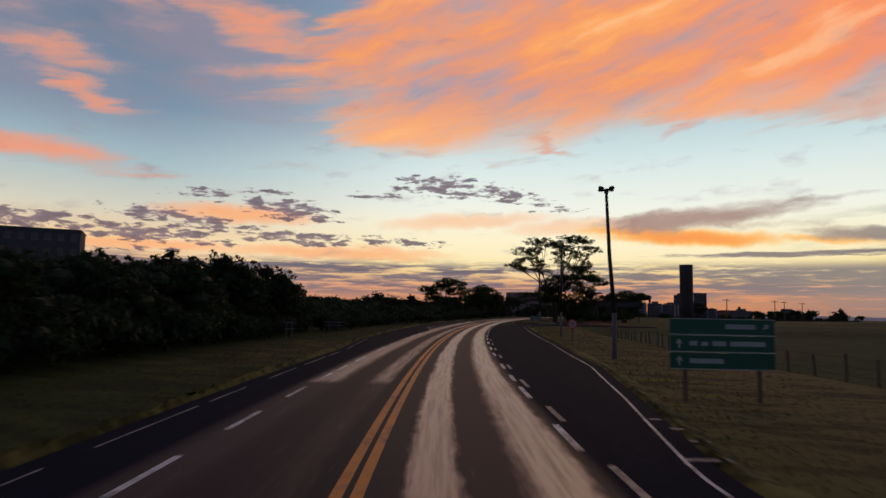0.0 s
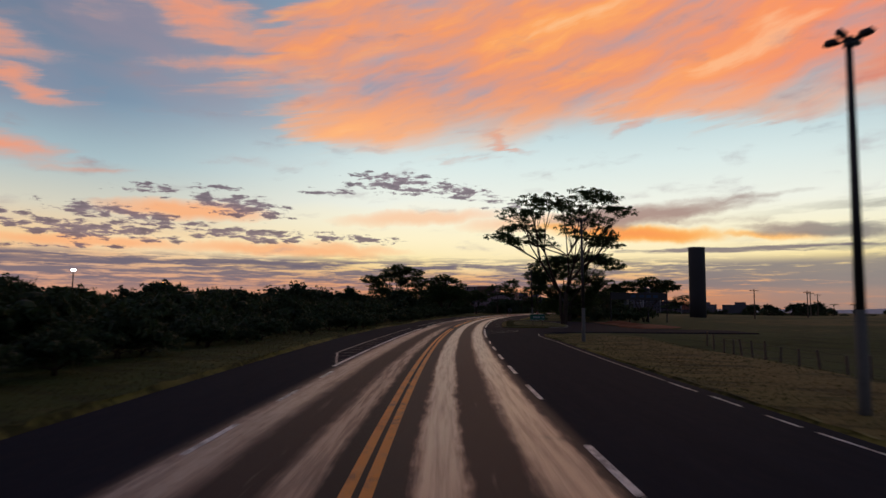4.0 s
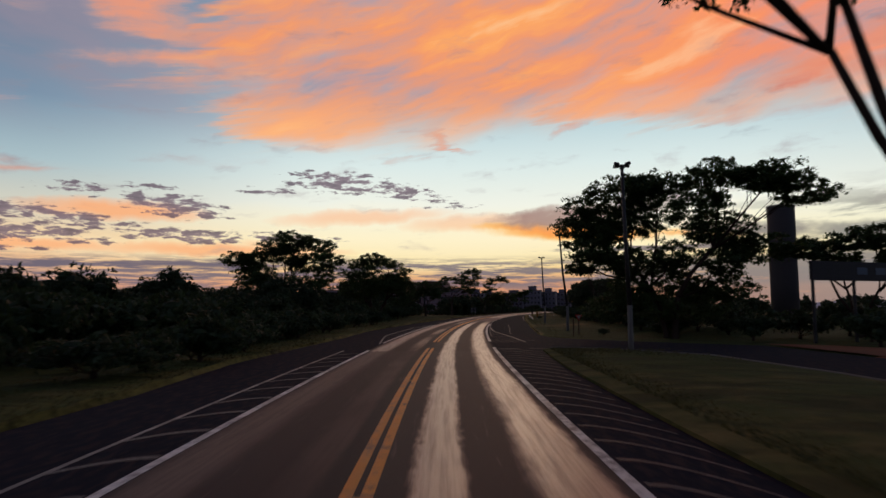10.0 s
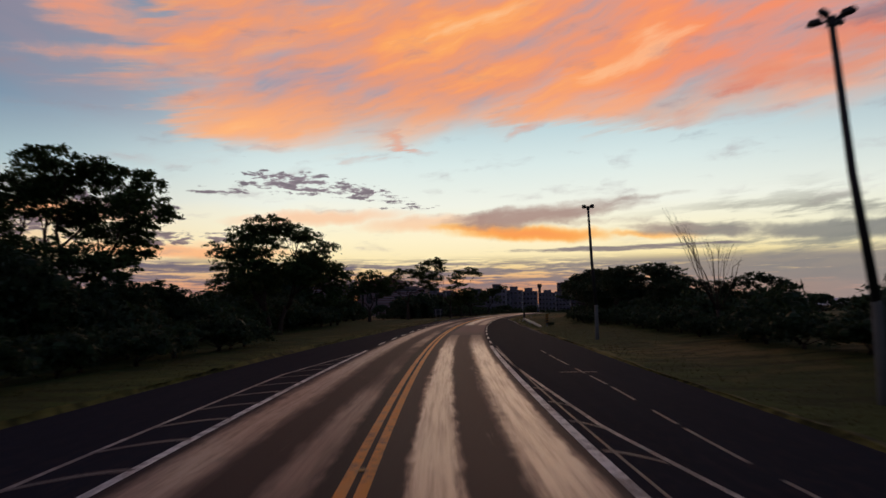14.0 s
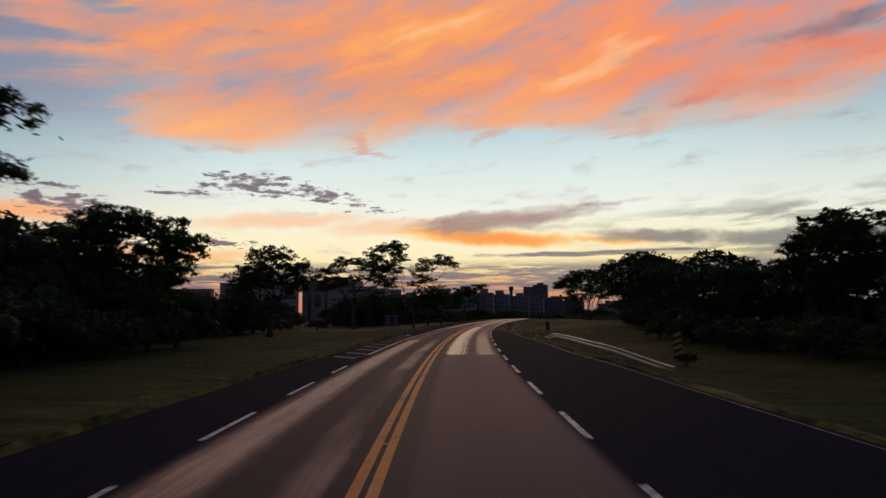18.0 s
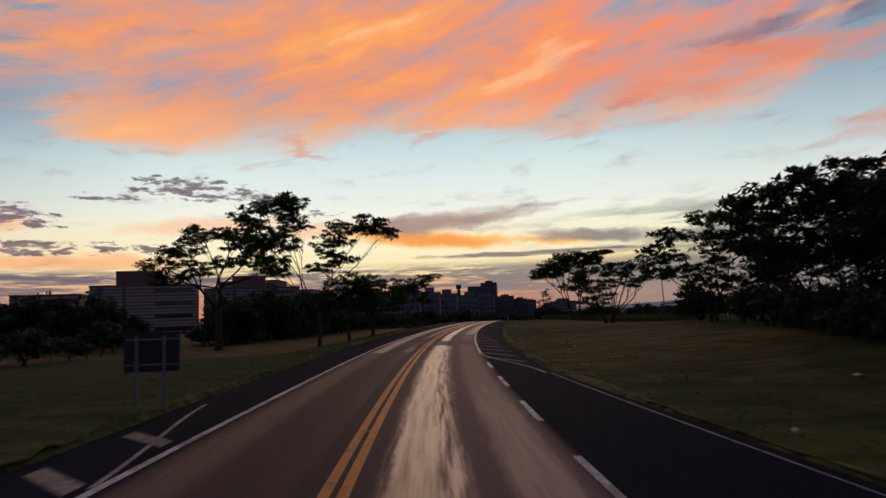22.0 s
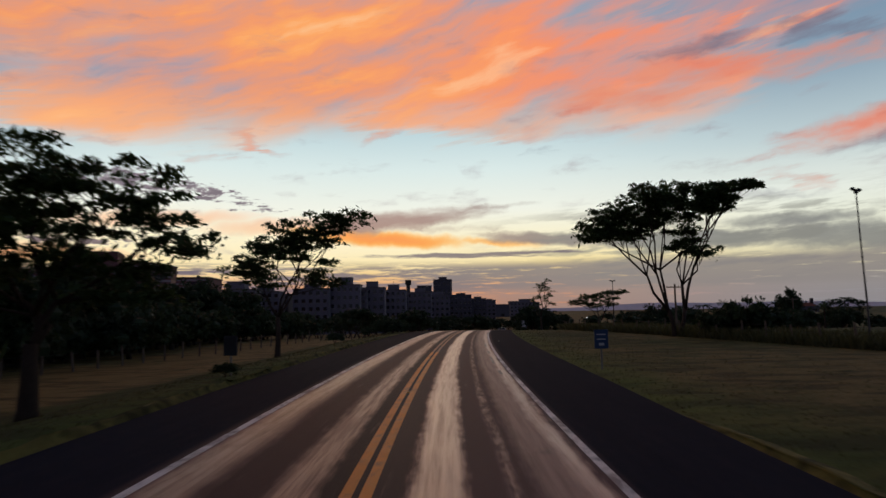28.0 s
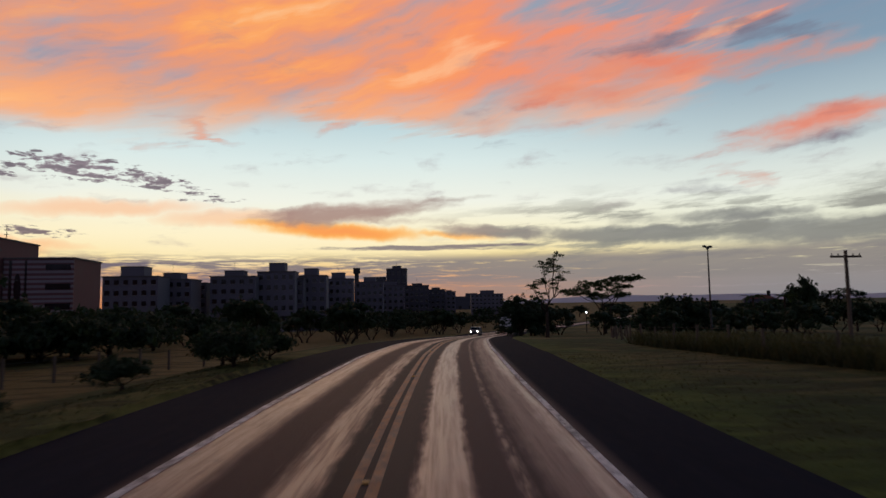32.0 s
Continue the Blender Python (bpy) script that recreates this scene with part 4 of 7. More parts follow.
hatch(160.4, 201, 3.6, lambda s: float(np.interp(s, [160, 167, 178, 190, 203], [5.7, 5.25, 4.1, 3.75, 3.6])), 2.6, -0.8, 0.18, GHOST_PAINT)
hatch(285.75, 322, 3.5, lambda s: 3.5 + 1.5 * smooth(284, 289, s) - 0.9 * smooth(308, 322, s), 3.55, -3.3, 0.36, DULL_PAINT, False, 1.15)
line(281, 292, lambda s: 5.1 - 1.65 * smooth(281, 292, s), 0.1, FADED_PAINT)


# grass island between the highway and its side road
def patch_mesh(name, rim, centre, mat, z_rim, z_mid):
    """A low mound over an outline of road coordinates."""
    verts = [place(*centre)]
    verts[0].z = z_mid
    fine = []
    for k in range(len(rim)):
        (s0, d0), (s1, d1) = rim[k], rim[(k + 1) % len(rim)]
        fine += [(s0 + (s1 - s0) * j / 6, d0 + (d1 - d0) * j / 6) for j in range(6)]
    n = len(fine)
    for f, z in ((0.5, z_mid * 0.8 + z_rim * 0.2), (0.94, z_rim), (1.0, z_rim - 0.02), (1.0, 0.0)):
        for s, d in fine:
            p = place(centre[0] + (s - centre[0]) * f, centre[1] + (d - centre[1]) * f)
            p.z = z
            verts.append(p)
    faces = [(0, 1 + k, 1 + (k + 1) % n) for k in range(n)]
    for r in range(3):
        faces += [(1 + r * n + k, 1 + (r + 1) * n + k, 1 + (r + 1) * n + (k + 1) % n, 1 + r * n + (k + 1) % n) for k in range(n)]
    me = mesh_of(name, verts, faces, mat)
    me.attributes.new("dry", "FLOAT", "POINT").data.foreach_set("value", np.full(len(verts), 0.25, np.float32))
    return me


ISLAND = [(121.2, 5.4), (120.4, 7.2), (120.6, 10.5), (121.8, 12.2), (125, 13.0), (131, 13.6), (140, 13.6), (148, 12.6), (152.6, 9.0), (153.4, 6.4), (152, 5.8), (143, 5.45), (131, 5.35)]
island = tagged(new("traffic_island", patch_mesh("traffic_island", ISLAND, (137, 9.3), GRASS, 0.1, 0.22)), "low grass traffic island between highway and side road", "traffic island", kind="structure")
for k in range(2, 9):
    (s0, d0), (s1, d1) = ISLAND[k], ISLAND[k + 1]
    pts = []
    for f in (0, 0.25, 0.5, 0.75, 1.0):
        s, d = s0 + (s1 - s0) * f, d0 + (d1 - d0) * f
        q = place(137 + (s - 137) * 1.012, 9.3 + (d - 9.3) * 1.02)
        q.z = 0.03
        pts.append(q)
    v, f = tube(pts, [0.09] * 5, 6)
    part("kerb", mesh_of("kerb", v, f, KERB), island)

# ragged dry grass that overhangs the pavement's edges
def verge(name, s0, s1, table, sign, wide, high):
    verts, faces = [], []
    n = int((s1 - s0) / 0.5)
    r = np.random.default_rng(int(s0) + 300)
    for k in range(n + 1):
        s = s0 + (s1 - s0) * k / n
        e = float(edge(table, s))
        w, h = wide * (0.8 + 0.35 * math.sin(s * 0.31) * math.sin(s * 0.083 + 1)) + r.uniform(-0.12, 0.12), high * r.uniform(0.6, 1.25)
        fade = min(1.0, k / 8, (n - k) / 8)
        for off, z in ((0.08 + r.uniform(-0.07, 0.07), 0.0), (0.22 + r.uniform(-0.06, 0.06), 0.5 * h + 0.05), (0.5 * w, h + 0.05), (w, 0.35 * h + 0.03), (w + 0.5, -0.06)):
            p = place(s, e + sign * off * max(0.15, fade))
            p.z += z * fade
            verts.append(p)
        if k:
            b = 5 * k
            faces += [(b - 5 + j, b - 4 + j, b + 1 + j, b + j) if sign > 0 else (b + j, b + 1 + j, b - 4 + j, b - 5 + j) for j in range(4)]
    tagged(new(name, mesh_of(name, verts, faces, VERGE, True)), "strip of dry ragged grass along the pavement edge", "verge", kind="structure")


verge("verge_strip", -60, 400, LEFT_EDGE, -1, 0.55, 0.16)
verge("verge_strip", -60, 103, RIGHT_EDGE, 1, 0.5, 0.06)
verge("verge_strip", 170, 340, RIGHT_EDGE, 1, 0.5, 0.05)

# bare red earth beside the side road
DIRT_RIM = [(124, 22.0), (125, 25), (131, 28), (141, 28), (150, 26), (156, 22.5), (158, 19.5), (150, 20.2), (138, 20.6), (129, 21.2)]
tagged(new("dirt_yard", patch_mesh("dirt_yard", DIRT_RIM, (141, 24), DIRT, 0.02, 0.05)), "bare red earth with wheel ruts beside the side road", "dirt", kind="structure")

# heaps of tipped red earth
for k, (s, d, a, b, h) in enumerate([(147.0, 22.6, 3.0, 1.2, 0.45), (140.0, 23.2, 2.4, 1.0, 0.34), (132.5, 22.0, 2.2, 0.9, 0.26), (126.0, 21.4, 1.8, 0.8, 0.2)]):
    heap = thing("earth_heap", seat(s, d, -20 + 15 * k), "low heap of tipped red earth", "earth heap", "earth heaps in the yard")
    ring = []
    for i, (f, z) in enumerate([(1.0, -0.1), (0.86, 0.2), (0.6, 0.62), (0.32, 0.9), (0.08, 1.0)]):
        ring += [(a * f * math.cos(q) * (1 + 0.14 * math.sin(3 * q + k + i)), b * f * math.sin(q) * (1 + 0.12 * math.cos(2 * q + k)), h * z * (1 + 0.12 * math.sin(2 * q + 2 * k))) for q in [math.pi * j / 9 for j in range(18)]]
    part("mound", mesh_of("mound", ring, [(18 * i + j, 18 * i + (j + 1) % 18, 18 * i + 18 + (j + 1) % 18, 18 * i + 18 + j) for i in range(4) for j in range(18)] + [tuple(range(72, 90))], DIRT, True), heap)

# ---- trees ----


def leaf_quads(centres, size, flat, rng):
    """Pointed leaf sprays round the centres, lying more or less level."""
    n = len(centres)
    a = rng.uniform(0, 2 * math.pi, n)
    up = rng.normal(0, flat, (n, 2))
    u = np.stack([np.cos(a), np.sin(a), up[:, 0]], 1)
    v = np.stack([-np.sin(a), np.cos(a), up[:, 1]], 1)
    w = size * rng.uniform(0.55, 1.3, (n, 1))
    c = np.asarray(centres)
    return np.stack([c - u * w, c - v * w * 0.42, c + u * w, c + v * w * 0.42], 1)


def heart(lobes, k=0.7):
    """Coarse lumps inside the lobes of a dense crown, as loose quads."""
    quads = []
    for x, y, z, rx, rz in lobes:
        ring = [[(x + k * rx * math.cos(a) * math.cos(e) * (1 + 0.18 * math.sin(3 * a + x + e)), y + k * rx * math.sin(a) * math.cos(e) * (1 + 0.18 * math.cos(2 * a + y)), z + k * rz * math.sin(e))
                 for a in [math.pi * j / 3.5 for j in range(7)]] for e in (-1.5, -0.6, 0.2, 0.9, 1.5)]
        quads += [[ring[i][j], ring[i][(j + 1) % 7], ring[i + 1][(j + 1) % 7], ring[i + 1][j]] for i in range(4) for j in range(7)]
    return np.array(quads)


def crown_leaves(lobes, leaf, dense, rng, flat=0.5, leaves=36):
    out = []
    pts = np.array([q[:3] for q in lobes])
    links = []
    for k, q in enumerate(lobes):
        gap = np.linalg.norm(pts - pts[k], axis=1)
        for j in np.argsort(gap)[1:3]:
            if j > k or k not in np.argsort(np.linalg.norm(pts - pts[j], axis=1))[1:3]:
                o = lobes[int(j)]
                links.append(((q[0] + o[0]) / 2, (q[1] + o[1]) / 2, (q[2] + o[2]) / 2 + rng.normal(0, 0.2), (q[3] + o[3]) * 0.36, (q[4] + o[4]) * 0.36))
    for x, y, z, rx, rz in [(a, b, c, d * 1.15, e * 1.15) for a, b, c, d, e in lobes] + links:
        pads = max(5, int(7.5 * rx * rx * dense) + 4)
        p = rng.normal(0, 1, (pads, 3))
        p /= np.linalg.norm(p, axis=1, keepdims=True)
        p *= rng.uniform(0.15, 1.0, (pads, 1)) ** 0.5
        p[:, 2] = np.where(p[:, 2] < 0, p[:, 2] * 0.7, p[:, 2])
        cc = np.array([x, y, z]) + p * np.array([rx, rx, rz])
        for c in cc:
            m = int(leaves * rng.uniform(0.7, 1.25))
            r = rng.uniform(0.3, 0.62) * (0.7 + 0.1 * rx)
            q = rng.normal(0, 0.5, (m, 3)) * np.array([r, r, r * 0.34])
            q[:, 2] -= 0.25 * r * (np.hypot(q[:, 0], q[:, 1]) / r) ** 2
            out.append(c + q)
    return leaf_quads(np.concatenate(out), leaf, flat, rng)


def limbs(lobes, fork, trunk_r, stems, rng, lean=(0.0, 0.0), twigs=5, spread_r=0.45):
    pieces = []
    forks = []
    for k in range(stems):
        a = 2 * math.pi * k / max(1, stems) + 0.7
        sx, sy = (0.0, 0.0) if stems == 1 else (spread_r * math.cos(a), spread_r * math.sin(a))
        top = Vector((lean[0] + sx * 2.6, lean[1] + sy * 2.6, fork))
        mid = Vector((top.x * 0.4 + sx * 0.5 + rng.normal(0, 0.06), top.y * 0.4 + sy * 0.5, fork * 0.5))
        r = trunk_r / math.sqrt(stems) * 1.1
        pieces.append(tube([(sx, sy, -0.25), (sx * 1.05, sy * 1.05, 0.25), mid, top], [r * 1.5, r * 1.1, r * 0.9, r * 0.75], 8))
        forks.append(top)
    # a few main boughs, each carrying the limbs of one side of the crown
    hubs = []
    if len(lobes) > 5 and fork > 1.6:
        order = sorted(lobes, key=lambda q: math.atan2(q[1] + 0.3, q[0]) if abs(q[0]) < 1.5 else (0.0 if q[0] > 0 else 3.0) + 0.08 * q[2])
        size = max(3, len(lobes) // 4)
        for a in range(0, len(order), size):
            some = order[a:a + size]
            mean = Vector([sum(q[i] for q in some) / len(some) for i in range(3)])
            f = min(forks, key=lambda q: (q.xy - mean.xy).length)
            hub = f.lerp(mean, rng.uniform(0.36, 0.52)) + Vector((rng.normal(0, 0.3), rng.normal(0, 0.3), -0.2))
            bow = f.lerp(hub, 0.5) + Vector((rng.normal(0, 0.22), rng.normal(0, 0.22), -0.12))
            r = trunk_r * rng.uniform(0.4, 0.52)
            pieces.append(tube([f - Vector((0, 0, 0.2)), bow, hub], [r * 1.1, r * 0.9, r * 0.7], 7))
            hubs += [(q, hub) for q in some]
    for k, (x, y, z, rx, rz) in enumerate(lobes):
        end = Vector((x, y, z - rz * 0.15))
        f = next((h for q, h in hubs if q == (x, y, z, rx, rz)), None) or min(forks, key=lambda q: (q - end).length + rng.uniform(0, 0.8))
        d = end - f
        r = trunk_r * (0.42 if len(lobes) < 7 else 0.3) * rng.uniform(0.8, 1.15)
        knee = f + d * 0.45 + Vector((rng.normal(0, 0.3), rng.normal(0, 0.3), abs(d.z) * 0.1 * (1 if len(lobes) < 7 else -0.6)))
        bend = f + d * 0.75 + Vector((rng.normal(0, 0.2), rng.normal(0, 0.2), 0.3))
        pieces.append(tube([f - Vector((0, 0, 0.15)), knee, bend, end], [r, r * 0.72, r * 0.5, r * 0.22], 6))
        for _ in range(twigs):
            t = rng.uniform(0.35, 0.9)
            a = f.lerp(knee, t / 0.45) if t < 0.45 else knee.lerp(end, (t - 0.45) / 0.55)
            q = rng.normal(0, 1, 3)
            q /= np.linalg.norm(q)
            b = Vector((x + q[0] * rx * 0.85, y + q[1] * rx * 0.85, z + abs(q[2]) * rz * 0.7))
            m = a.lerp(b, 0.5) + Vector((0, 0, 0.15))
            pieces.append(tube([a, m, b], [r * 0.34, r * 0.22, r * 0.08], 5))
    return pieces


def tree(name, m, lobes, fork, trunk_r, label, stems=1, leaf=0.17, dense=0.95, seed=1, mat=None, bark=None, lean=(0, 0), category="tree", group="", flat=0.5, leaves=36, twigs=5, core=0.0, spread_r=0.45):
    rng = np.random.default_rng(seed)
    ob = thing(name, m, label, category, group)
    part("trunk", built("trunk", bark or BARK, *limbs(lobes, fork, trunk_r, stems, rng, lean, twigs, spread_r), smooth_shade=True), ob)
    if leaf:
        quads = crown_leaves(lobes, leaf, dense, rng, flat, leaves)
        if core:
            quads = np.concatenate([quads, heart(lobes, core)])
        part("crown", quad_mesh("crown", quads, mat or LEAF), ob)
    return ob


def dome(height, radius, low, count, seed):
    """Lobes of a rounded crown."""
    rng = np.random.default_rng(seed)
    out = []
    for k in range(count):
        a, r = k * 2.4, radius * math.sqrt((k + 0.4) / count) * 0.82
        top = low + (height - low) * math.sqrt(max(0.05, 1 - (r / radius) ** 2))
        size = radius * rng.uniform(0.3, 0.45)
        out.append((r * math.cos(a), r * math.sin(a), top - size * 0.7 - rng.uniform(0, 0.25) * (top - low), size, size * 0.75))
    return out


tree("flame_tree", seat(134.6, 13.6) @ Matrix.Diagonal((1, 1, 0.98, 1)),
     [(-8.7, 1, 12.4, 2.0, 0.8), (-7.0, -1.5, 15.0, 2.1, 0.9), (-4.6, 1.5, 17.4, 2.2, 1.0), (-2.0, -2, 16.9, 2.0, 1.0), (1.0, 2, 16.4, 2.1, 1.0), (4.2, -1, 17.6, 2.3, 1.0), (6.2, 1.2, 17.6, 2.1, 0.9),
      (7.8, -1, 15.4, 1.8, 0.8), (5.2, 3, 14.4, 2.2, 0.9), (2.7, -3, 12.0, 1.8, 0.7), (4.4, 0, 11.2, 1.9, 0.6), (-3.6, 3, 12.8, 2.1, 0.9), (-6.0, -2, 11.2, 1.7, 0.5), (-2.2, 0, 11.0, 1.5, 0.5),
      (0, 4, 17.0, 2.0, 0.9), (2, -4, 17.2, 2.0, 0.9), (-4, -4, 14.8, 1.8, 0.8), (6.6, 2, 12.6, 1.6, 0.6), (0.8, 2, 13.4, 1.8, 0.7), (-5.4, 2, 14.2, 1.9, 0.8), (3.0, 1, 15.2, 1.8, 0.8), (6.4, 0, 11.0, 1.5, 0.5), (-7.6, -2.5, 11.6, 1.6, 0.5)],
     4.6, 0.33, "tall flame tree with fanning limbs and a layered crown", stems=3, leaf=0.15, dense=0.66, seed=3, twigs=7, spread_r=0.2)
tree("broad_tree", seat(166.0, 16.6) @ Matrix.Diagonal((0.85, 0.85, 0.91, 1)),
     [(-7.9, 2, 9.0, 1.7, 1.0), (-6.4, 2, 10.8, 2.2, 1.1), (-3.8, 0, 11.8, 2.5, 1.1), (-0.6, 1, 12.3, 2.8, 1.1), (3.4, -3, 12.4, 2.7, 1.1), (6.6, -5, 11.8, 2.5, 1.2), (9.0, -5, 10.6, 2.2, 1.1),
      (-5.6, 1, 8.4, 2.3, 1.4), (-2.6, 2, 9.4, 2.8, 1.7), (1.6, -2, 9.8, 2.8, 1.7), (5.2, 2, 8.8, 2.6, 1.5), (-4.2, 0, 6.2, 2.2, 1.1), (0.4, 1, 6.6, 2.4, 1.2), (-7.0, 3, 5.6, 1.5, 0.5), (4, -1, 6.2, 2, 1), (-3, 1, 4.4, 2, 0.9), (1.5, 2, 4.4, 2, 1), (5, 0, 4, 2, 1), (-5.2, 1, 2.4, 1.9, 1.2), (-1.4, 0, 2.4, 2.2, 1.3), (2.8, 1, 2.3, 2.2, 1.3), (-6.6, 0, 7.0, 2.0, 1.2), (7.6, 0, 7.0, 2.2, 1.4)],
     3.4, 0.36, "broad dark spreading tree over the side road", stems=3, leaf=0.15, dense=1.75, seed=5)
tree("spreading_tree", seat(206.7, -24.9),
     [(-3, -3, 5.4, 2.4, 1.4), (1.5, -3, 5.8, 2.4, 1.4), (4.4, -2, 5, 2, 1.2), (-0.5, 0, 9.6, 2.6, 1.4), (-8, 0, 9.4, 2.2, 1.1), (-5.2, 0, 9.2, 2.4, 1.2), (-2.4, 1, 11.4, 2.5, 1.1), (0.8, -1, 12.2, 2.5, 1.0), (3.8, 1, 11.2, 2.4, 1.0), (6.0, -1, 9.0, 2.1, 1.0), (-3.4, -2, 7.4, 2.2, 1.1), (2.0, 2, 8.2, 2.3, 1.0), (5, 0, 6.6, 1.8, 0.8),
      (-6.6, 1, 6.4, 2, 1)],
     3.6, 0.4, "dark spreading tree with sky showing through its crown", stems=2, leaf=0.16, dense=1.5, seed=8)
tree("spreading_tree", seat(229, -17.6),
     [(-0.5, -2, 8.6, 2.3, 1.2), (-1, -3, 6.2, 2.2, 1.2), (2.6, -2, 6.4, 2, 1.2), (-5.0, 0, 8.6, 2.2, 1.1), (-3.0, 1, 10.4, 2.3, 0.9), (-0.4, -1, 11.0, 2.3, 0.9), (2.2, 0, 10.2, 2.2, 0.9), (4.2, 1, 8.8, 1.9, 0.9), (5.0, 0, 6.8, 1.7, 0.8), (-3, -2, 7.4, 2.2, 1.2), (1.8, 2, 7.4, 2.2, 1.1),
      (3.8, -1, 5.6, 1.8, 0.8), (-5.0, 0, 5.2, 2.0, 1.0), (0, 0, 5.6, 2.0, 1.0), (-2, 0, 4.4, 2, 1)],
     2.8, 0.34, "dark broad-crowned tree at the edge of the thicket", stems=2, leaf=0.15, dense=1.14, seed=9)
tree("spreading_tree", seat(253, -21.8) @ Matrix.Diagonal((0.9, 0.9, 1.0, 1)),
     [(-0.4, -1, 6.6, 2.4, 1.3), (-5, -2, 3.6, 2, 1.2), (0, -2, 3.8, 2.2, 1.3), (3.6, -2, 3.4, 1.8, 1.1), (-5.0, 0, 7.2, 2.2, 1.1), (-2.4, 1, 8.2, 2.2, 0.9), (0.6, -1, 8.6, 2.2, 0.9), (3.4, 0, 8.0, 2.1, 0.9), (5.4, 1, 6.8, 1.8, 0.9), (-3, -2, 5.6, 2.2, 1.2), (2, 2, 5.8, 2.2, 1.1), (-6.4, 0, 5.2, 1.8, 0.9), (4.4, 0, 4.8, 1.8, 0.8)],
     2.6, 0.3, "dark low tree with a wide flat crown", stems=2, leaf=0.17, dense=1.23, seed=10)
tree("round_tree", seat(272.2, -17.7),
     [(-3.0, 0, 5.6, 1.7, 1.2), (-1.8, 1, 7.2, 1.7, 1.0), (0.2, -1, 7.9, 1.8, 0.9), (2.0, 1, 7.2, 1.6, 1.0), (3.3, 0, 5.8, 1.5, 1.1), (0.4, 0, 5.8, 2.0, 1.2), (-1.4, -1, 5.2, 1.7, 1.0), (2.2, 0, 4.6, 1.5, 0.8),
      (-3.2, 0, 4.2, 1.3, 0.6)],
     2.2, 0.26, "round-crowned tree on the mown verge", leaf=0.15, dense=1.04, seed=12)
tree("flame_tree", seat(324, -23.6),
     [(-6.6, 0, 9.2, 2.1, 0.8), (-4.2, 1, 10.8, 2.2, 0.9), (-1.4, -1, 12.2, 2.2, 0.8), (1.6, 1, 12.2, 2.2, 0.8), (4.4, -1, 11.0, 2.0, 0.8), (-5.4, -1, 7.4, 1.7, 0.5), (5.6, 0, 8.4, 1.8, 0.6), (0, 2, 9.4, 1.8, 0.6),
      (-2.6, 1, 8.4, 1.6, 0.5)],
     4.4, 0.34, "umbrella-shaped flame tree with slender fanning limbs", leaf=0.16, dense=0.95, seed=14)
tree("flame_tree", seat(318.9, -11.5),
     [(-7.0, 0, 12.9, 1.8, 1.0), (-4.4, 1, 14.2, 2.0, 1.0), (-2.2, -1, 14.0, 1.6, 0.8), (-5.6, -1, 10.9, 2.2, 1.2), (-6.9, 1, 8.7, 1.7, 0.7), (-3.6, 0, 10.0, 1.9, 0.9), (0.8, 1, 10.2, 1.6, 0.8), (2.8, -1, 11.2, 1.7, 0.8),
      (5.0, 0, 11.8, 1.7, 0.7), (6.8, 1, 10.9, 1.3, 0.5), (2.4, 0, 8.4, 1.2, 0.6), (0.1, 0, 7.6, 1.2, 0.5), (-4.4, 1, 7.4, 1.2, 0.5), (-2.6, 1, 12.2, 1.7, 0.9)],
     3.6, 0.16, "tall slender flame tree with a two-part crown on the verge", leaf=0.16, dense=1.09, seed=17)
tree("small_tree", seat(327.7, -10.6),
     [(-2.9, 0, 4.8, 1.5, 1.0), (-1.4, 1, 6.2, 1.6, 0.9), (0.6, -1, 6.7, 1.6, 0.8), (2.4, 0, 5.8, 1.5, 0.9), (0.2, 1, 4.8, 1.7, 1.0), (3.2, 0, 4.2, 1.2, 0.8), (-2.2, -1, 3.6, 1.2, 0.6)],
     2.0, 0.16, "small dark tree beside the fence", leaf=0.15, dense=1.19, seed=19)
tree("small_tree", seat(343.9, -11.3),
     [(-3.2, 0, 5.0, 1.6, 1.0), (-2.0, 1, 6.8, 1.7, 1.0), (0.2, -1, 7.6, 1.8, 0.9), (2.4, 0, 6.9, 1.7, 0.9), (3.8, 1, 5.4, 1.4, 0.8), (0.4, 0, 5.2, 1.9, 1.1), (-2.4, -1, 3.8, 1.4, 0.8), (2.6, 0, 3.8, 1.3, 0.6)],
     2.2, 0.24, "dark bushy tree with a thick trunk on the verge", leaf=0.15, dense=1.19, seed=21)
tree("leaning_tree", seat(365.0, -10.2) @ Matrix.Diagonal((1.04, 1.04, 1.04, 1)),
     [(-2.2, 0, 5.4, 1.3, 0.6), (-1.0, 1, 7.0, 1.3, 0.6), (0.8, -1, 7.7, 1.3, 0.5), (2.7, 0, 8.2, 1.3, 0.6), (4.6, 0, 8.4, 1.1, 0.5), (1.6, 0, 6.9, 1.3, 0.6), (2.9, 1, 7.0, 1.1, 0.5), (-1.4, 0, 6.2, 1.3, 0.6), (-0.6, 0, 4.6, 1.3, 0.5), (1.8, 1, 5.0, 1.2, 0.4), (3.2, 0, 4.4, 0.9, 0.3), (0.6, 0, 6.2, 1.1, 0.4)],
     2.6, 0.15, "young tree leaning towards the road with thin airy foliage", leaf=0.14, dense=1.04, seed=23)
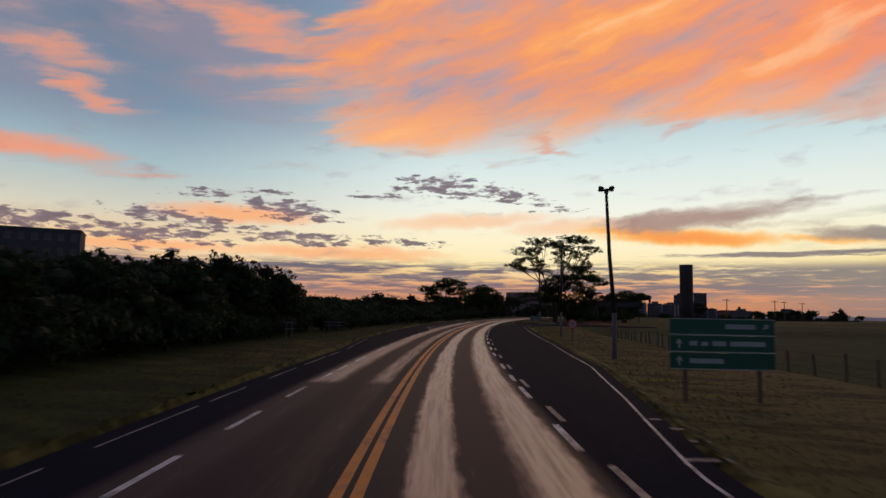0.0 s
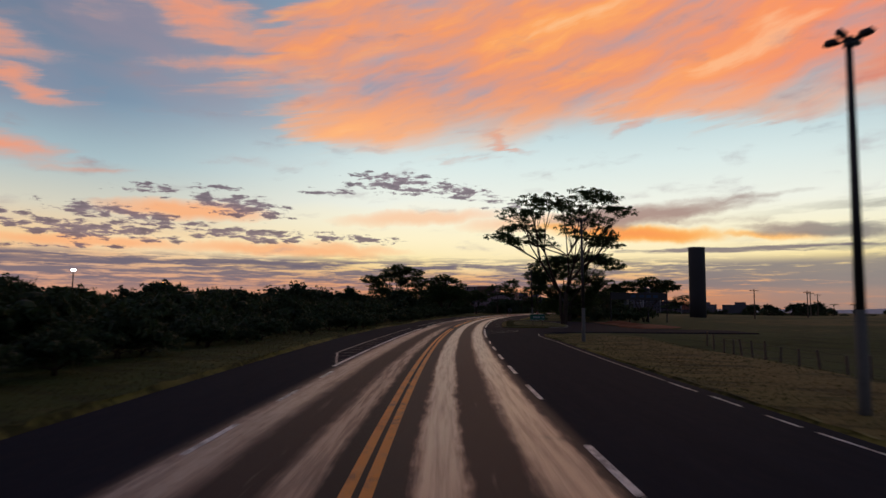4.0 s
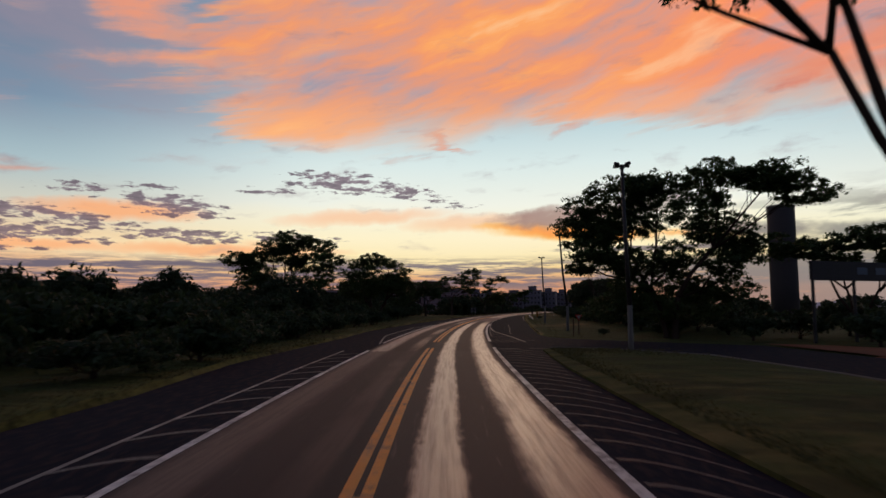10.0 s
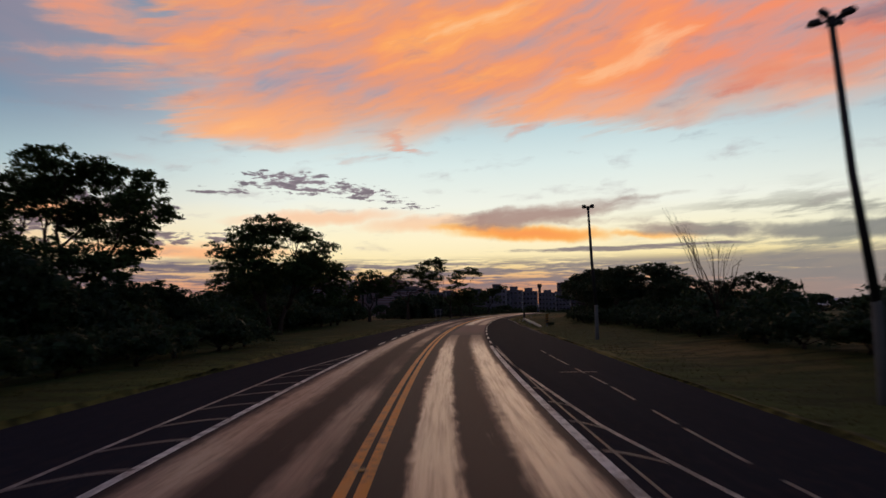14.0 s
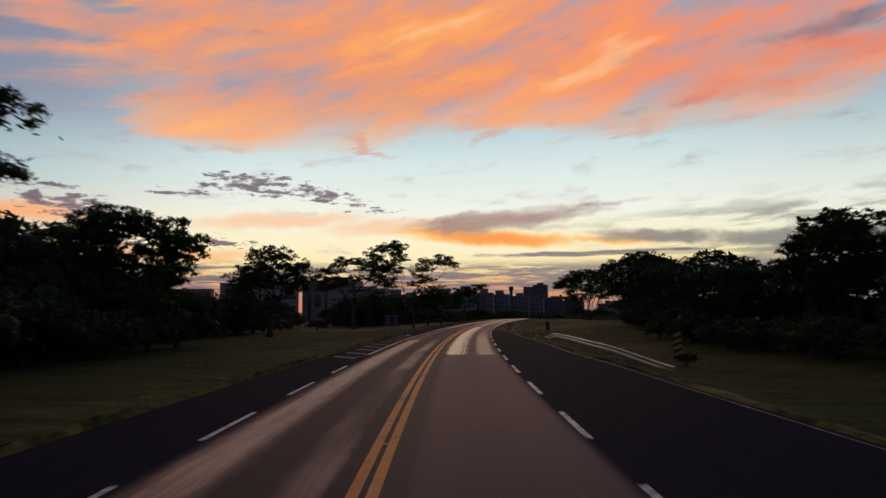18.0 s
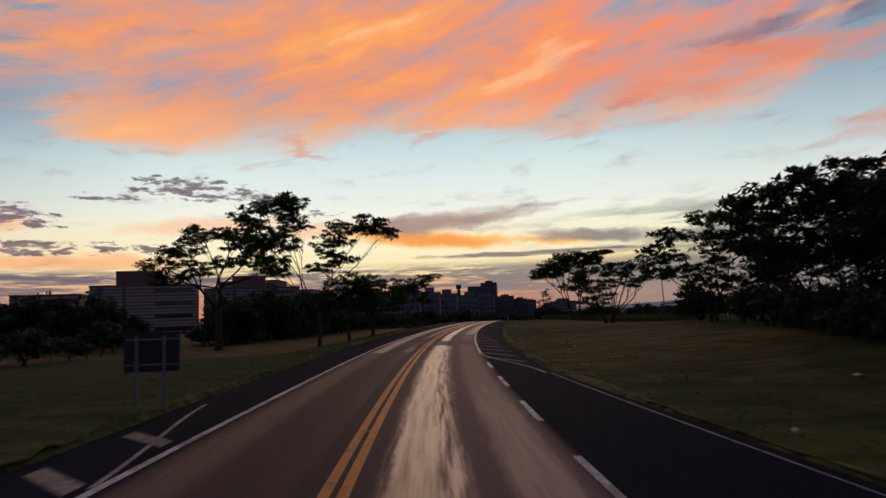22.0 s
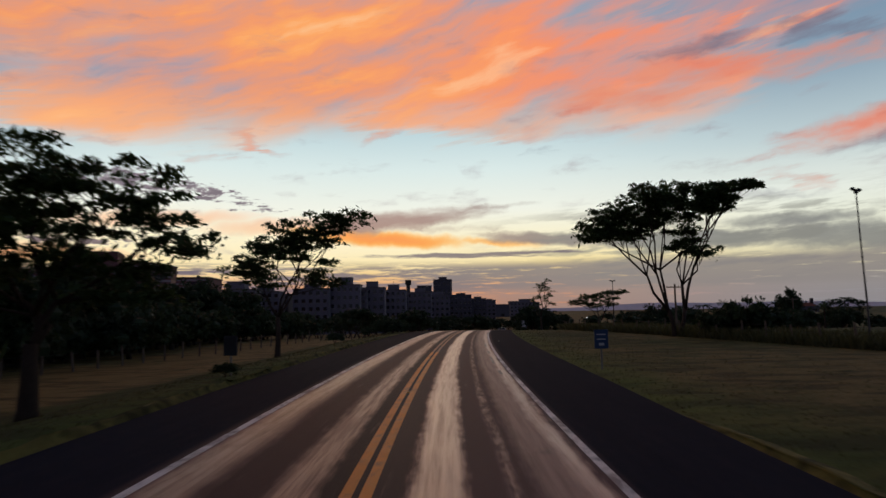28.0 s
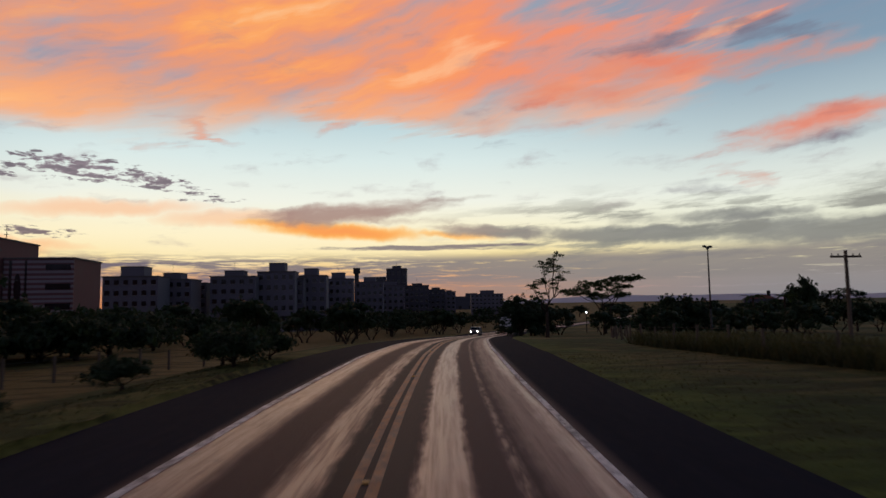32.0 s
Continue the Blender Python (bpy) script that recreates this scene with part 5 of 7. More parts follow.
tree("flame_tree", seat(377.3, 18.3),
     [(-6.8, -1, 8.0, 1.3, 0.5), (-4.6, 0, 8.2, 1.4, 0.5), (-6.0, 0, 9.0, 1.5, 0.6), (-4.4, 1, 10.4, 1.7, 0.8), (-2.2, -1, 11.4, 1.8, 0.8), (0.2, 1, 11.9, 1.8, 0.7), (2.6, -1, 11.5, 1.7, 0.7), (5.0, 0, 12.0, 1.5, 0.5), (6.3, 0.4, 12.1, 0.9, 0.35), (3.9, 1, 10.4, 1.3, 0.5), (-3.2, 0.5, 9.5, 1.6, 0.7), (-0.7, 0, 10.4, 1.7, 0.8), (1.6, -0.6, 10.1, 1.6, 0.7), (-2.9, 1, 8.2, 1.2, 0.4), (3.4, 0, 11.0, 1.4, 0.6), (-1.6, 0, 9.2, 1.5, 0.5),
      (1.2, 1, 8.6, 1.4, 0.5), (2.4, 0, 6.8, 1.2, 0.5), (0.3, -1, 7.0, 1.0, 0.4)],
     2.2, 0.24, "umbrella-shaped flame tree with splayed limbs standing alone", stems=2, leaf=0.15, dense=1.6, seed=27)
tree("acacia_tree", seat(333, 18.4),
     [(-4.2, 0, 4.4, 1.3, 0.6), (-2.8, 1, 5.8, 1.4, 0.6), (-0.6, -1, 6.2, 1.4, 0.6), (1.6, 0, 6.4, 1.4, 0.6), (3.6, 1, 6.6, 1.3, 0.6), (4.6, 0, 5.4, 1.2, 0.5), (0.2, 0, 4.6, 1.5, 0.6), (2.6, -1, 4.4, 1.3, 0.5), (-2, 0, 3.8, 1.2, 0.4)],
     1.2, 0.26, "low wide acacia with many thin stems", stems=3, leaf=0.14, dense=1.23, seed=29)
tree("acacia_tree", seat(318, 25.0),
     [(-5.0, 0, 6.4, 1.8, 0.7), (-3.0, 1, 8.2, 1.9, 0.7), (-0.4, -1, 9.4, 2.0, 0.7), (2.4, 0, 9.8, 2.0, 0.7), (5.0, 1, 9.0, 1.9, 0.7), (0.6, 0, 6.8, 1.9, 0.7), (3.6, -1, 6.6, 1.7, 0.6), (-2.4, 0, 5.0, 1.6, 0.5), (-4.4, 0, 4.6, 1.5, 0.6), (-1.0, 0, 3.2, 1.7, 0.9), (2.4, 0, 3.4, 1.7, 0.9), (0.8, 1, 5.2, 1.7, 0.7)],
     2.6, 0.2, "wide acacia with airy layered foliage", stems=2, leaf=0.15, dense=1.04, seed=31)
tree("bare_tree", spot(143.4, 411.9),
     [(-1.6, 0, 6.4, 0.9, 0.7), (-0.5, 1, 8.6, 1.0, 0.7), (0.9, -1, 9.4, 1.0, 0.6), (1.6, 0, 7.6, 0.9, 0.6), (0.3, 0, 6.4, 1.0, 0.6), (2.0, 0, 5.2, 0.9, 0.4), (-1.2, 0, 4.6, 0.8, 0.4)],
     3.0, 0.2, "thin half-bare tree by the roadside", leaf=0.12, dense=0.55, seed=33)
tree("umbrella_tree", spot(184.5, 443.4),
     [(-6, 0, 8.0, 2.0, 0.8), (-3, 1, 9.4, 2.2, 0.8), (0.4, -1, 9.6, 2.3, 0.8), (3.6, 0, 10.4, 2.2, 0.7), (5.8, 1, 10.6, 1.6, 0.6), (-1, 0, 7.2, 2.0, 0.8), (3, 0, 7.4, 1.8, 0.6)],
     3.0, 0.32, "flat-topped tree beside the far bend", leaf=0.17, dense=1.04, seed=35)
tree("acacia_tree", seat(166.7, 30.1),
     [(-4.4, 0, 6.2, 1.6, 0.6), (-2.2, 1, 7.0, 1.7, 0.6), (0.6, -1, 7.4, 1.7, 0.6), (3.0, 0, 7.0, 1.7, 0.6), (5.0, 1, 6.2, 1.5, 0.5), (-1.0, 0, 5.8, 1.6, 0.5), (2.4, -1, 5.6, 1.5, 0.5)],
     1.8, 0.24, "flat-topped acacia with thin stems behind the gateway", stems=2, leaf=0.18, dense=1.2, seed=34)
# dead stems that stick out of the bushes
tree("dead_tree", seat(208.1, 18.3), [(-3.0, 0, 7.8, 0.7, 0.8), (-2.4, 0.6, 7.4, 0.6, 0.7), (-1.8, 0, 7.2, 0.5, 0.8), (-1.2, 1, 6.6, 0.6, 0.7), (-0.4, 0.4, 6.2, 0.7, 0.6), (0.3, 0, 5.8, 0.7, 0.7), (1.1, 0.3, 5.6, 0.7, 0.5), (1.8, 0, 4.8, 0.7, 0.5)], 1.5, 0.12, "dead tree with thin bare stems", leaf=0, seed=37)

# repeated kinds: built once, then copied
shrub_kinds, tree_kinds = [], []
KIND_SPOTS = [(76, -13.5), (88, -15), (100, -16.5)]
for k, (s, d) in enumerate(KIND_SPOTS):
    shrub_kinds.append(tree("shrub", seat(s, d, 40 * k), dome(2.6, 2.1, 0.25, 9, 40 + k), 0.35, 0.09, "dense dark roadside shrub", leaf=0.12, dense=1.0, leaves=25, core=0.5, twigs=1, seed=50 + k, mat=LEAF_SHRUB, category="shrub",
                            group="shrubs along the verge", stems=1, flat=0.8))
for k, (s, d) in enumerate([(186, -31), (214, -36), (66, -25)]):
    skirt = [(3.3 * math.cos(a), 3.3 * math.sin(a), 1.2, 1.4, 1.2) for a in (0.3, 1.5, 2.8, 4.0, 5.2)]
    tree_kinds.append(tree("thicket_tree", seat(s, d, 50 * k), dome(7.2, 4.2, 0.9, 13, 60 + k) + skirt, 1.3, 0.22, "dense dark tree in the roadside thicket", leaf=0.17, dense=0.68, leaves=24, core=0.5, twigs=1, seed=70 + k, mat=LEAF_DARK,
                           group="thicket beside the road", stems=2, flat=0.7))
far_kinds = []
for k, (s, d) in enumerate([(150, -52), (122, -60)]):
    far_kinds.append(tree("field_tree", seat(s, d, 50 * k), dome(7.4, 4.4, 0.6, 9, 64 + k), 1.3, 0.22, "dark tree in a distant tree line", leaf=0.4, dense=0.18, leaves=8, core=0.55, twigs=0, seed=76 + k, mat=LEAF_DARK,
                          group="distant tree lines", stems=2, flat=0.7))
airy = tree("thicket_tree", seat(345, 52), [(-4, 0, 5.6, 1.9, 0.8), (-2, 1, 7.0, 2.0, 0.8), (0.6, -1, 7.6, 2.0, 0.7), (3, 0, 7.0, 2.0, 0.8), (4.4, 1, 5.4, 1.7, 0.8), (0, 0, 5.2, 2.2, 0.9), (-2.6, -1, 4.0, 1.6, 0.7),
                                            (2.6, 0, 3.8, 1.6, 0.7)], 1.5, 0.26, "dark layered tree above the field edge", stems=3, leaf=0.21, dense=0.85, leaves=19, twigs=3, seed=81, mat=LEAF_DARK, group="trees by the field")


# the same growth with coarser sprays, for what stands well back
light_kinds = {}
for k, (s, d) in enumerate([(131, -21), (140, -22), (149, -21)]):
    light_kinds[shrub_kinds[k]] = tree("shrub", seat(s, d, 40 * k), dome(2.6, 2.1, 0.25, 9, 40 + k), 0.35, 0.09, "dense dark shrub back from the road", leaf=0.16, dense=0.9, leaves=14, core=0.5, twigs=0, seed=150 + k, mat=LEAF_SHRUB,
                                       category="shrub", group="shrubs along the verge", stems=1, flat=0.8)
for k, (s, d) in enumerate([(160, -33), (168, -35), (176, -34)]):
    light_kinds[tree_kinds[k]] = tree("thicket_tree", seat(s, d, 50 * k), dome(7.2, 4.2, 0.9, 13, 60 + k) + skirt, 1.3, 0.22, "dense dark tree at the back of the thicket", leaf=0.22, dense=0.5, leaves=12, core=0.5, twigs=0, seed=170 + k,
                                      mat=LEAF_DARK, group="thicket beside the road", stems=2, flat=0.7)


def again(proto, s, d, size, rng, tall=1.0):
    if abs(d) > (17.5 if size < 1.6 and proto in shrub_kinds else 24.5):
        proto = light_kinds.get(proto, proto)
    m = seat(s, d, rng.uniform(0, 360)) @ Matrix.Diagonal((size, size, size * tall, 1))
    return copy_thing(proto, m)


rng = np.random.default_rng(90)
# the thicket beside the start
for s, d, k in [(14, -18, 0.8), (20, -15, 0.74), (24, -20, 0.85), (36, -15.5, 0.85), (38, -21, 0.95), (46, -20, 0.95), (52, -15.5, 0.85), (56, -20, 0.9), (57.5, -16.5, 0.85), (8, -22, 0.9), (-4, -17, 0.85), (30, -26, 0.9),
                (18, -28, 0.95), (44, -29, 0.9), (2, -30, 1.0), (58, -29, 0.6)]:
    again(tree_kinds[int(rng.integers(3))], s, d, k, rng)
copy_thing(tree_kinds[1], seat(61.0, -17.6, 70) @ Matrix.Diagonal((0.8, 0.8, 0.86, 1)))
for k in range(22):
    again(shrub_kinds[int(rng.integers(3))], 10 + k * 2.4 + rng.uniform(-0.8, 0.8), -12.4 - rng.uniform(0, 2.6), rng.uniform(0.7, 1.2), rng)
# low brush along the verge and a taller belt behind it
for k in range(60):
    s = 63 + k * 1.85 + rng.uniform(-0.8, 0.8)
    again(shrub_kinds[int(rng.integers(3))], s, -10.4 - rng.uniform(0, 5.5) + (0.9 if s > 105 else 0), rng.uniform(0.45, 0.95), rng, rng.uniform(0.7, 1.1))
for k in range(33):
    s = 68 + k * 3.5 + rng.uniform(-1, 1)
    again(shrub_kinds[int(rng.integers(3))], s, -18 - rng.uniform(0, 4), rng.uniform(1.2, 1.7), rng)
for k in range(30):
    s = 72 + k * 4.2 + rng.uniform(-1.5, 1.5)
    again(tree_kinds[int(rng.integers(3))], s, -25 - rng.uniform(0, 8), rng.uniform(0.55, 0.74), rng)
for k in range(16):
    s = 66 + k * 11 + rng.uniform(-2, 2)
    again(far_kinds[int(rng.integers(2))], s, -44 - rng.uniform(0, 30), rng.uniform(0.7, 1.0), rng)
# dense growth round the spreading trees
for k in range(22):
    again(shrub_kinds[int(rng.integers(3))], 162 + k * 2.1 + rng.uniform(-0.6, 0.6), -10.6 - rng.uniform(0, 4.5) - 0.05 * k, rng.uniform(0.6, 1.0), rng)
for s, d, k in [(176, -22, 0.62), (184, -23, 0.7), (192, -26, 0.75), (200, -29, 0.8), (210, -30, 0.8), (219, -27, 0.72), (228, -29, 0.8), (238, -28, 0.78), (246, -29, 0.74), (256, -30, 0.7), (190, -36, 0.9), (236, -38, 0.9),
                (266, -32, 0.66), (262, -40, 0.9)]:
    again(tree_kinds[int(rng.integers(3))], s, d, k, rng)
for s, d, k in [(29, -16, 0.78), (44, -15.8, 0.88), (196, -19.5, 0.78), (203, -19, 0.7), (211, -20.5, 0.72), (188, -19.5, 0.62), (221, -20, 0.62), (236, -20.5, 0.62), (245, -22, 0.7), (241, -23, 0.85), (250, -23, 0.66), (264, -24.5, 0.62), (270, -25, 0.66), (276, -26, 0.7), (282, -29, 0.7), (288, -31, 0.66), (264, -29, 0.72), (270, -31, 0.75), (276, -35, 0.75), (258, -26, 0.75), (283, -39, 0.75), (262, -23.5, 0.55), (268, -26, 0.5), (199, -24, 0.95), (193, -22, 0.85), (247, -26.5, 1.3), (252, -25.5, 1.2), (257, -28, 1.25), (262, -27.5, 1.05)]:
    again(tree_kinds[int(rng.integers(3))], s, d, k, rng)
for k in range(14):
    again(shrub_kinds[int(rng.integers(3))], 200 + k * 4.2, -17.5 - rng.uniform(0, 3.5), rng.uniform(1.1, 1.7), rng)
for k in range(28):
    s = 168 + k * 4.2 + rng.uniform(-2, 2)
    again(shrub_kinds[int(rng.integers(3))], s, -20.5 - rng.uniform(0, 6) - (2 if s > 240 else 0), rng.uniform(0.8, 1.5), rng)
for k in range(16):
    again(far_kinds[int(rng.integers(2))], 402 + k * 3.2 + rng.uniform(-1, 1), -34 - rng.uniform(0, 22), rng.uniform(0.62, 0.82), rng)
for s, d, k in [(391, -9.2, 0.5), (396.5, -7.6, 0.75), (399, -9.0, 0.8), (400, -7.2, 0.6), (403, -10, 0.8), (388, -12, 0.5)]:
    again(shrub_kinds[int(rng.integers(3))], s, d, k, rng)
for k in range(11):
    again(tree_kinds[int(rng.integers(3))], 366 + k * 4.2 + rng.uniform(-1, 1), -31 - rng.uniform(0, 10), rng.uniform(1.0, 1.25), rng)
for k in range(9):
    again(tree_kinds[k % 3], 338 + k * 4.0, -27.5 - 2.2 * (k % 3), 0.82 + 0.1 * (k % 4), rng)
for x, y, k in [(36, 346, 1.05), (31, 343, 1.1), (26, 346, 1.05), (21, 342, 1.1), (33, 350, 0.95), (40, 349, 0.7)]:
    again(tree_kinds[int(rng.integers(3))], *locate(x, y), k, rng)
for k in range(37):
    again(shrub_kinds[int(rng.integers(3))], 350 + k * 2.0 + rng.uniform(-0.8, 0.8), -26.6 - rng.uniform(0, 6), rng.uniform(1.3, 2.0), rng, 0.95)
# hedge line behind the fence, and the dark wood in front of the town
for s, d, k in [(279, -24, 0.7), (286, -27, 0.66), (293, -30, 0.6), (300, -34, 0.55)]:
    again(tree_kinds[int(rng.integers(3))], s, d, k, rng)
for k in range(30):
    s = 288 + k * 5.2 + rng.uniform(-2, 2)
    again(shrub_kinds[int(rng.integers(3))], s, -26 - rng.uniform(0, 14) - 0.06 * max(0, s - 340), rng.uniform(0.9, 1.5), rng, 0.9)
for k in range(44):
    s = 360 + k * 4.6 + rng.uniform(-2, 2)
    if s < 425:
        again(shrub_kinds[int(rng.integers(3))], s, -24 - rng.uniform(0, 16), rng.uniform(1.1, 1.7), rng)
    else:
        again(far_kinds[int(rng.integers(2))], s, -24 - rng.uniform(0, 34), rng.uniform(0.66, 0.9), rng)
for k in range(44):
    s = 412 + k * 6 + rng.uniform(-3, 3)
    again(far_kinds[int(rng.integers(2))], s, -16 - rng.uniform(0, 60), rng.uniform(0.7, 1.1), rng)
# right: bushes past the yard, then the dark group above the field edge
for s, d, k in [(156, 25, 0.9), (163, 21, 0.8), (176, 24, 1.1), (186, 19, 1.0), (194, 22, 1.2), (200, 17.5, 0.9), (206, 21, 1.2), (214, 19, 1.1), (221, 22, 1.2), (182, 28, 1.3), (168, 30, 1.2), (228, 20, 1.2),
                (236, 19.5, 1.2), (232, 24, 1.3), (190, 17, 0.8), (210, 16.5, 0.8), (180, 22, 1.2), (198, 24, 1.4), (212, 23, 1.4), (224, 24, 1.4)]:
    again(shrub_kinds[int(rng.integers(3))], s, d, k, rng)
for s, d, k in [(214, 23, 0.5), (196, 26, 0.5), (226, 21, 0.5), (242, 19, 0.78), (238, 23, 0.78), (246, 22, 0.74), (248, 26, 0.62), (252, 18.4, 0.56), (260, 23, 0.62), (266, 18.5, 0.64), (274, 24, 0.88), (279, 20, 0.82), (286, 22.5, 0.8), (293, 23.5, 1.0), (290, 21.0, 1.06),
                (238, 25, 0.6), (312, 28, 0.85), (250, 21, 0.58), (257, 19, 0.58), (271, 20, 0.72)]:
    again(airy, s, d, k, rng)
for k in range(26):
    s = 236 + k * 3.6 + rng.uniform(-1.5, 1.5)
    again(shrub_kinds[int(rng.integers(3))], s, 19.5 + 0.06 * (s - 236) + rng.uniform(0, 5), rng.uniform(1.0, 1.5), rng)
for k in range(16):
    s = 270 + k * 2.1
    again(shrub_kinds[k % 3], s, 18.9 + 0.2 * max(0, s - 284) + rng.uniform(0, 1.6), rng.uniform(0.6, 0.95), rng)
# dark brush at the foot of that group, down to the mown strip
for k in range(44):
    s = 182 + k * 1.9 + rng.uniform(-0.6, 0.6)
    again(shrub_kinds[k % 3], s, 15.9 + rng.uniform(0, 2.2) - 1.2 * smooth(232, 246, s) + 3.4 * smooth(255, 275, s), rng.uniform(0.5, 0.85), rng, rng.uniform(0.75, 1.1))
for s, d, k in [(168, 17.2, 0.7), (172, 18, 0.9), (176, 16.8, 0.8), (170, 22, 0.95), (179, 18, 1.0), (183, 17, 0.9), (165, 25, 0.9), (161, 27.5, 0.8), (174, 21, 1.1), (187, 18.5, 1.0)]:
    again(shrub_kinds[int(d) % 3], s, d, k, rng)
for a, r, k in [(36.7, 220, 0.62), (38.0, 235, 0.4), (41.2, 230, 0.36), (43.5, 225, 0.42), (31.0, 260, 0.36), (33.4, 240, 0.3)]:
    again(far_kinds[int(rng.integers(2))], *locate(3.9 + r * math.sin(radians(a)), 71.8 + r * math.cos(radians(a))), k, rng)
# far tree lines beyond the fields
TREE_LINE = [(176.8, 425.4, 1.7), (202, 442.2, 3.2), (204.3, 439.5, 3.1), (214.7, 442.5, 2.4), (194.3, 419.7, 1.0), (230.3, 438, 1.6), (232.6, 434.4, 2.2), (241.3, 429.5, 0.8), (247.4, 428.8, 1.6),
             (258.4, 429.3, 1.2), (260.4, 425.1, 1.6), (158, 435.7, 3.4), (162.7, 438.4, 3.1), (169.5, 439.3, 1.4)]
for k in range(46):
    s = 330 + k * 7.5 + rng.uniform(-3, 3)
    again(far_kinds[int(rng.integers(2))], s, 66 + rng.uniform(0, 40) + 0.12 * (s - 330), rng.uniform(0.5, 0.85), rng)
for x, y, h in TREE_LINE:
    s, d = locate(x, y)
    again(tree_kinds[int(rng.integers(3))] if h > 3 else far_kinds[0], s, d, (h - float(ground_z(s, d))) / 7.0, rng)
for k in range(18):
    s = 436 + k * 8 + rng.uniform(-3, 3)
    again(far_kinds[int(rng.integers(2))], s, 15 + rng.uniform(4, 26), rng.uniform(0.4, 0.65), rng)
for k in range(66):
    a = radians(20 + k * 1.0 + rng.uniform(-0.4, 0.4))
    r = 620 + rng.uniform(-40, 120)
    q = rng.uniform(0.7, 1.2)
    copy_thing(far_kinds[int(rng.integers(2))], Matrix.Translation((math.sin(a) * r, math.cos(a) * r, -7.0)) @ Matrix.Diagonal((q * 1.3, q * 1.3, q, 1)))
for x, y, w, h, proto in [(236, 412, 0.8, 0.85, tree_kinds[0]), (304.7, 473.2, 1.4, 2.4, tree_kinds[0]), (299, 479, 1.1, 1.6, tree_kinds[1]), (305.7, 525.8, 2.1, 1.68, tree_kinds[2]), (401, 510, 2.0, 1.8, airy),
                          (384, 512, 1.6, 1.1, tree_kinds[1]), (190, 393, 0.6, 0.5, tree_kinds[0])]:
    copy_thing(proto, spot(x, y) @ Matrix.Diagonal((w, w, h, 1)))
for s, d, k in [(373.7, 21.0, 1.05), (375.4, 21.4, 0.95), (372.4, 22.6, 1.15)]:
    again(shrub_kinds[0], s, d, k, rng)


# palms on the far right
def palm(m, h, seed):
    rng = np.random.default_rng(seed)
    ob = thing("palm_tree", m, "slim palm tree far across the field", "palm", "palms across the field")
    part("trunk", built("trunk", BARK, tube([(0, 0, -0.3), (0.1, 0, h * 0.5), (0.05, 0.1, h)], [0.22, 0.16, 0.13], 7)), ob)
    quads = []
    for k in range(15):
        a, droop = rng.uniform(0, 6.28), rng.uniform(0.2, 1.0)
        for j in range(8):
            t0, t1 = j / 8, (j + 1.1) / 8
            p = [np.array([math.cos(a) * 2.2 * t, math.sin(a) * 2.2 * t, h + 1.1 * t - droop * 2.2 * t * t]) for t in (t0, t1)]
            side = np.array([-math.sin(a), math.cos(a), -0.3]) * 0.26 * (1 - t0 * 0.7)
            quads.append([p[0] - side, p[1] - side, p[1] + side, p[0] + side])
    part("crown", quad_mesh("crown", quads, LEAF), ob)
    return ob


palm_a = palm(Matrix.Translation((196, 420, -4.0)), 6.2, 4)
copy_thing(palm_a, Matrix.Translation((202, 418, -4.0)) @ Matrix.Rotation(2, 4, "Z"))
for x, y in [(150.5, 249.0), (155.5, 246.0)]:
    copy_thing(palm_a, spot(x, y) @ Matrix.Diagonal((0.72, 0.72, 0.62, 1)))
copy_thing(palm_a, Matrix.Translation((226, 410, -4.0)) @ Matrix.Rotation(4, 4, "Z"))


# ---- lamp posts ----
def street_lamp(m, height, label, lean=(0.0, 0.0), arms=4, foot=None, thick=1.0):
    ob = thing("street_lamp", m, label, "street lamp", "street lamps along the highway")
    top = (lean[0] * height, lean[1] * height, height)
    part("pole", built("pole", STEEL, tube([(0, 0, 2.3), (lean[0] * height * 0.6, lean[1] * height * 0.6, height * 0.6), top], [0.12 * thick, 0.1 * thick, 0.075 * thick], 10), smooth_shade=True), ob)
    part("pole_base", built("pole_base", foot or LIMEWASH, tube([(0, 0, -0.3), (0, 0, 0.3), (0.0, 0, 2.35)], [0.15 * thick, 0.13 * thick, 0.122 * thick], 10), smooth_shade=True), ob, "foot of the pole")
    part("collar", built("collar", STEEL, tube([(top[0], top[1], height - 0.06), (top[0], top[1], height + 0.16)], [0.12, 0.12], 10)), ob)
    for k in range(arms):
        a = radians(35 + 360 * k / arms)
        c, s = math.cos(a), math.sin(a)
        arm = part("arm", built("arm", STEEL, tube([(top[0], top[1], height + 0.06), (top[0] + 0.28 * c, top[1] + 0.28 * s, height + 0.12)], [0.03, 0.025], 6)), ob)
        part("lamp_head", built("lamp_head", STEEL, tube([(top[0] + 0.2 * c, top[1] + 0.2 * s, height + 0.08), (top[0] + 0.28 * c, top[1] + 0.28 * s, height + 0.15), (top[0] + 0.48 * c, top[1] + 0.48 * s, height + 0.16),
                                                    (top[0] + 0.56 * c, top[1] + 0.56 * s, height + 0.12)], [0.04, 0.1, 0.095, 0.03], 8), smooth_shade=True), arm)
    return ob


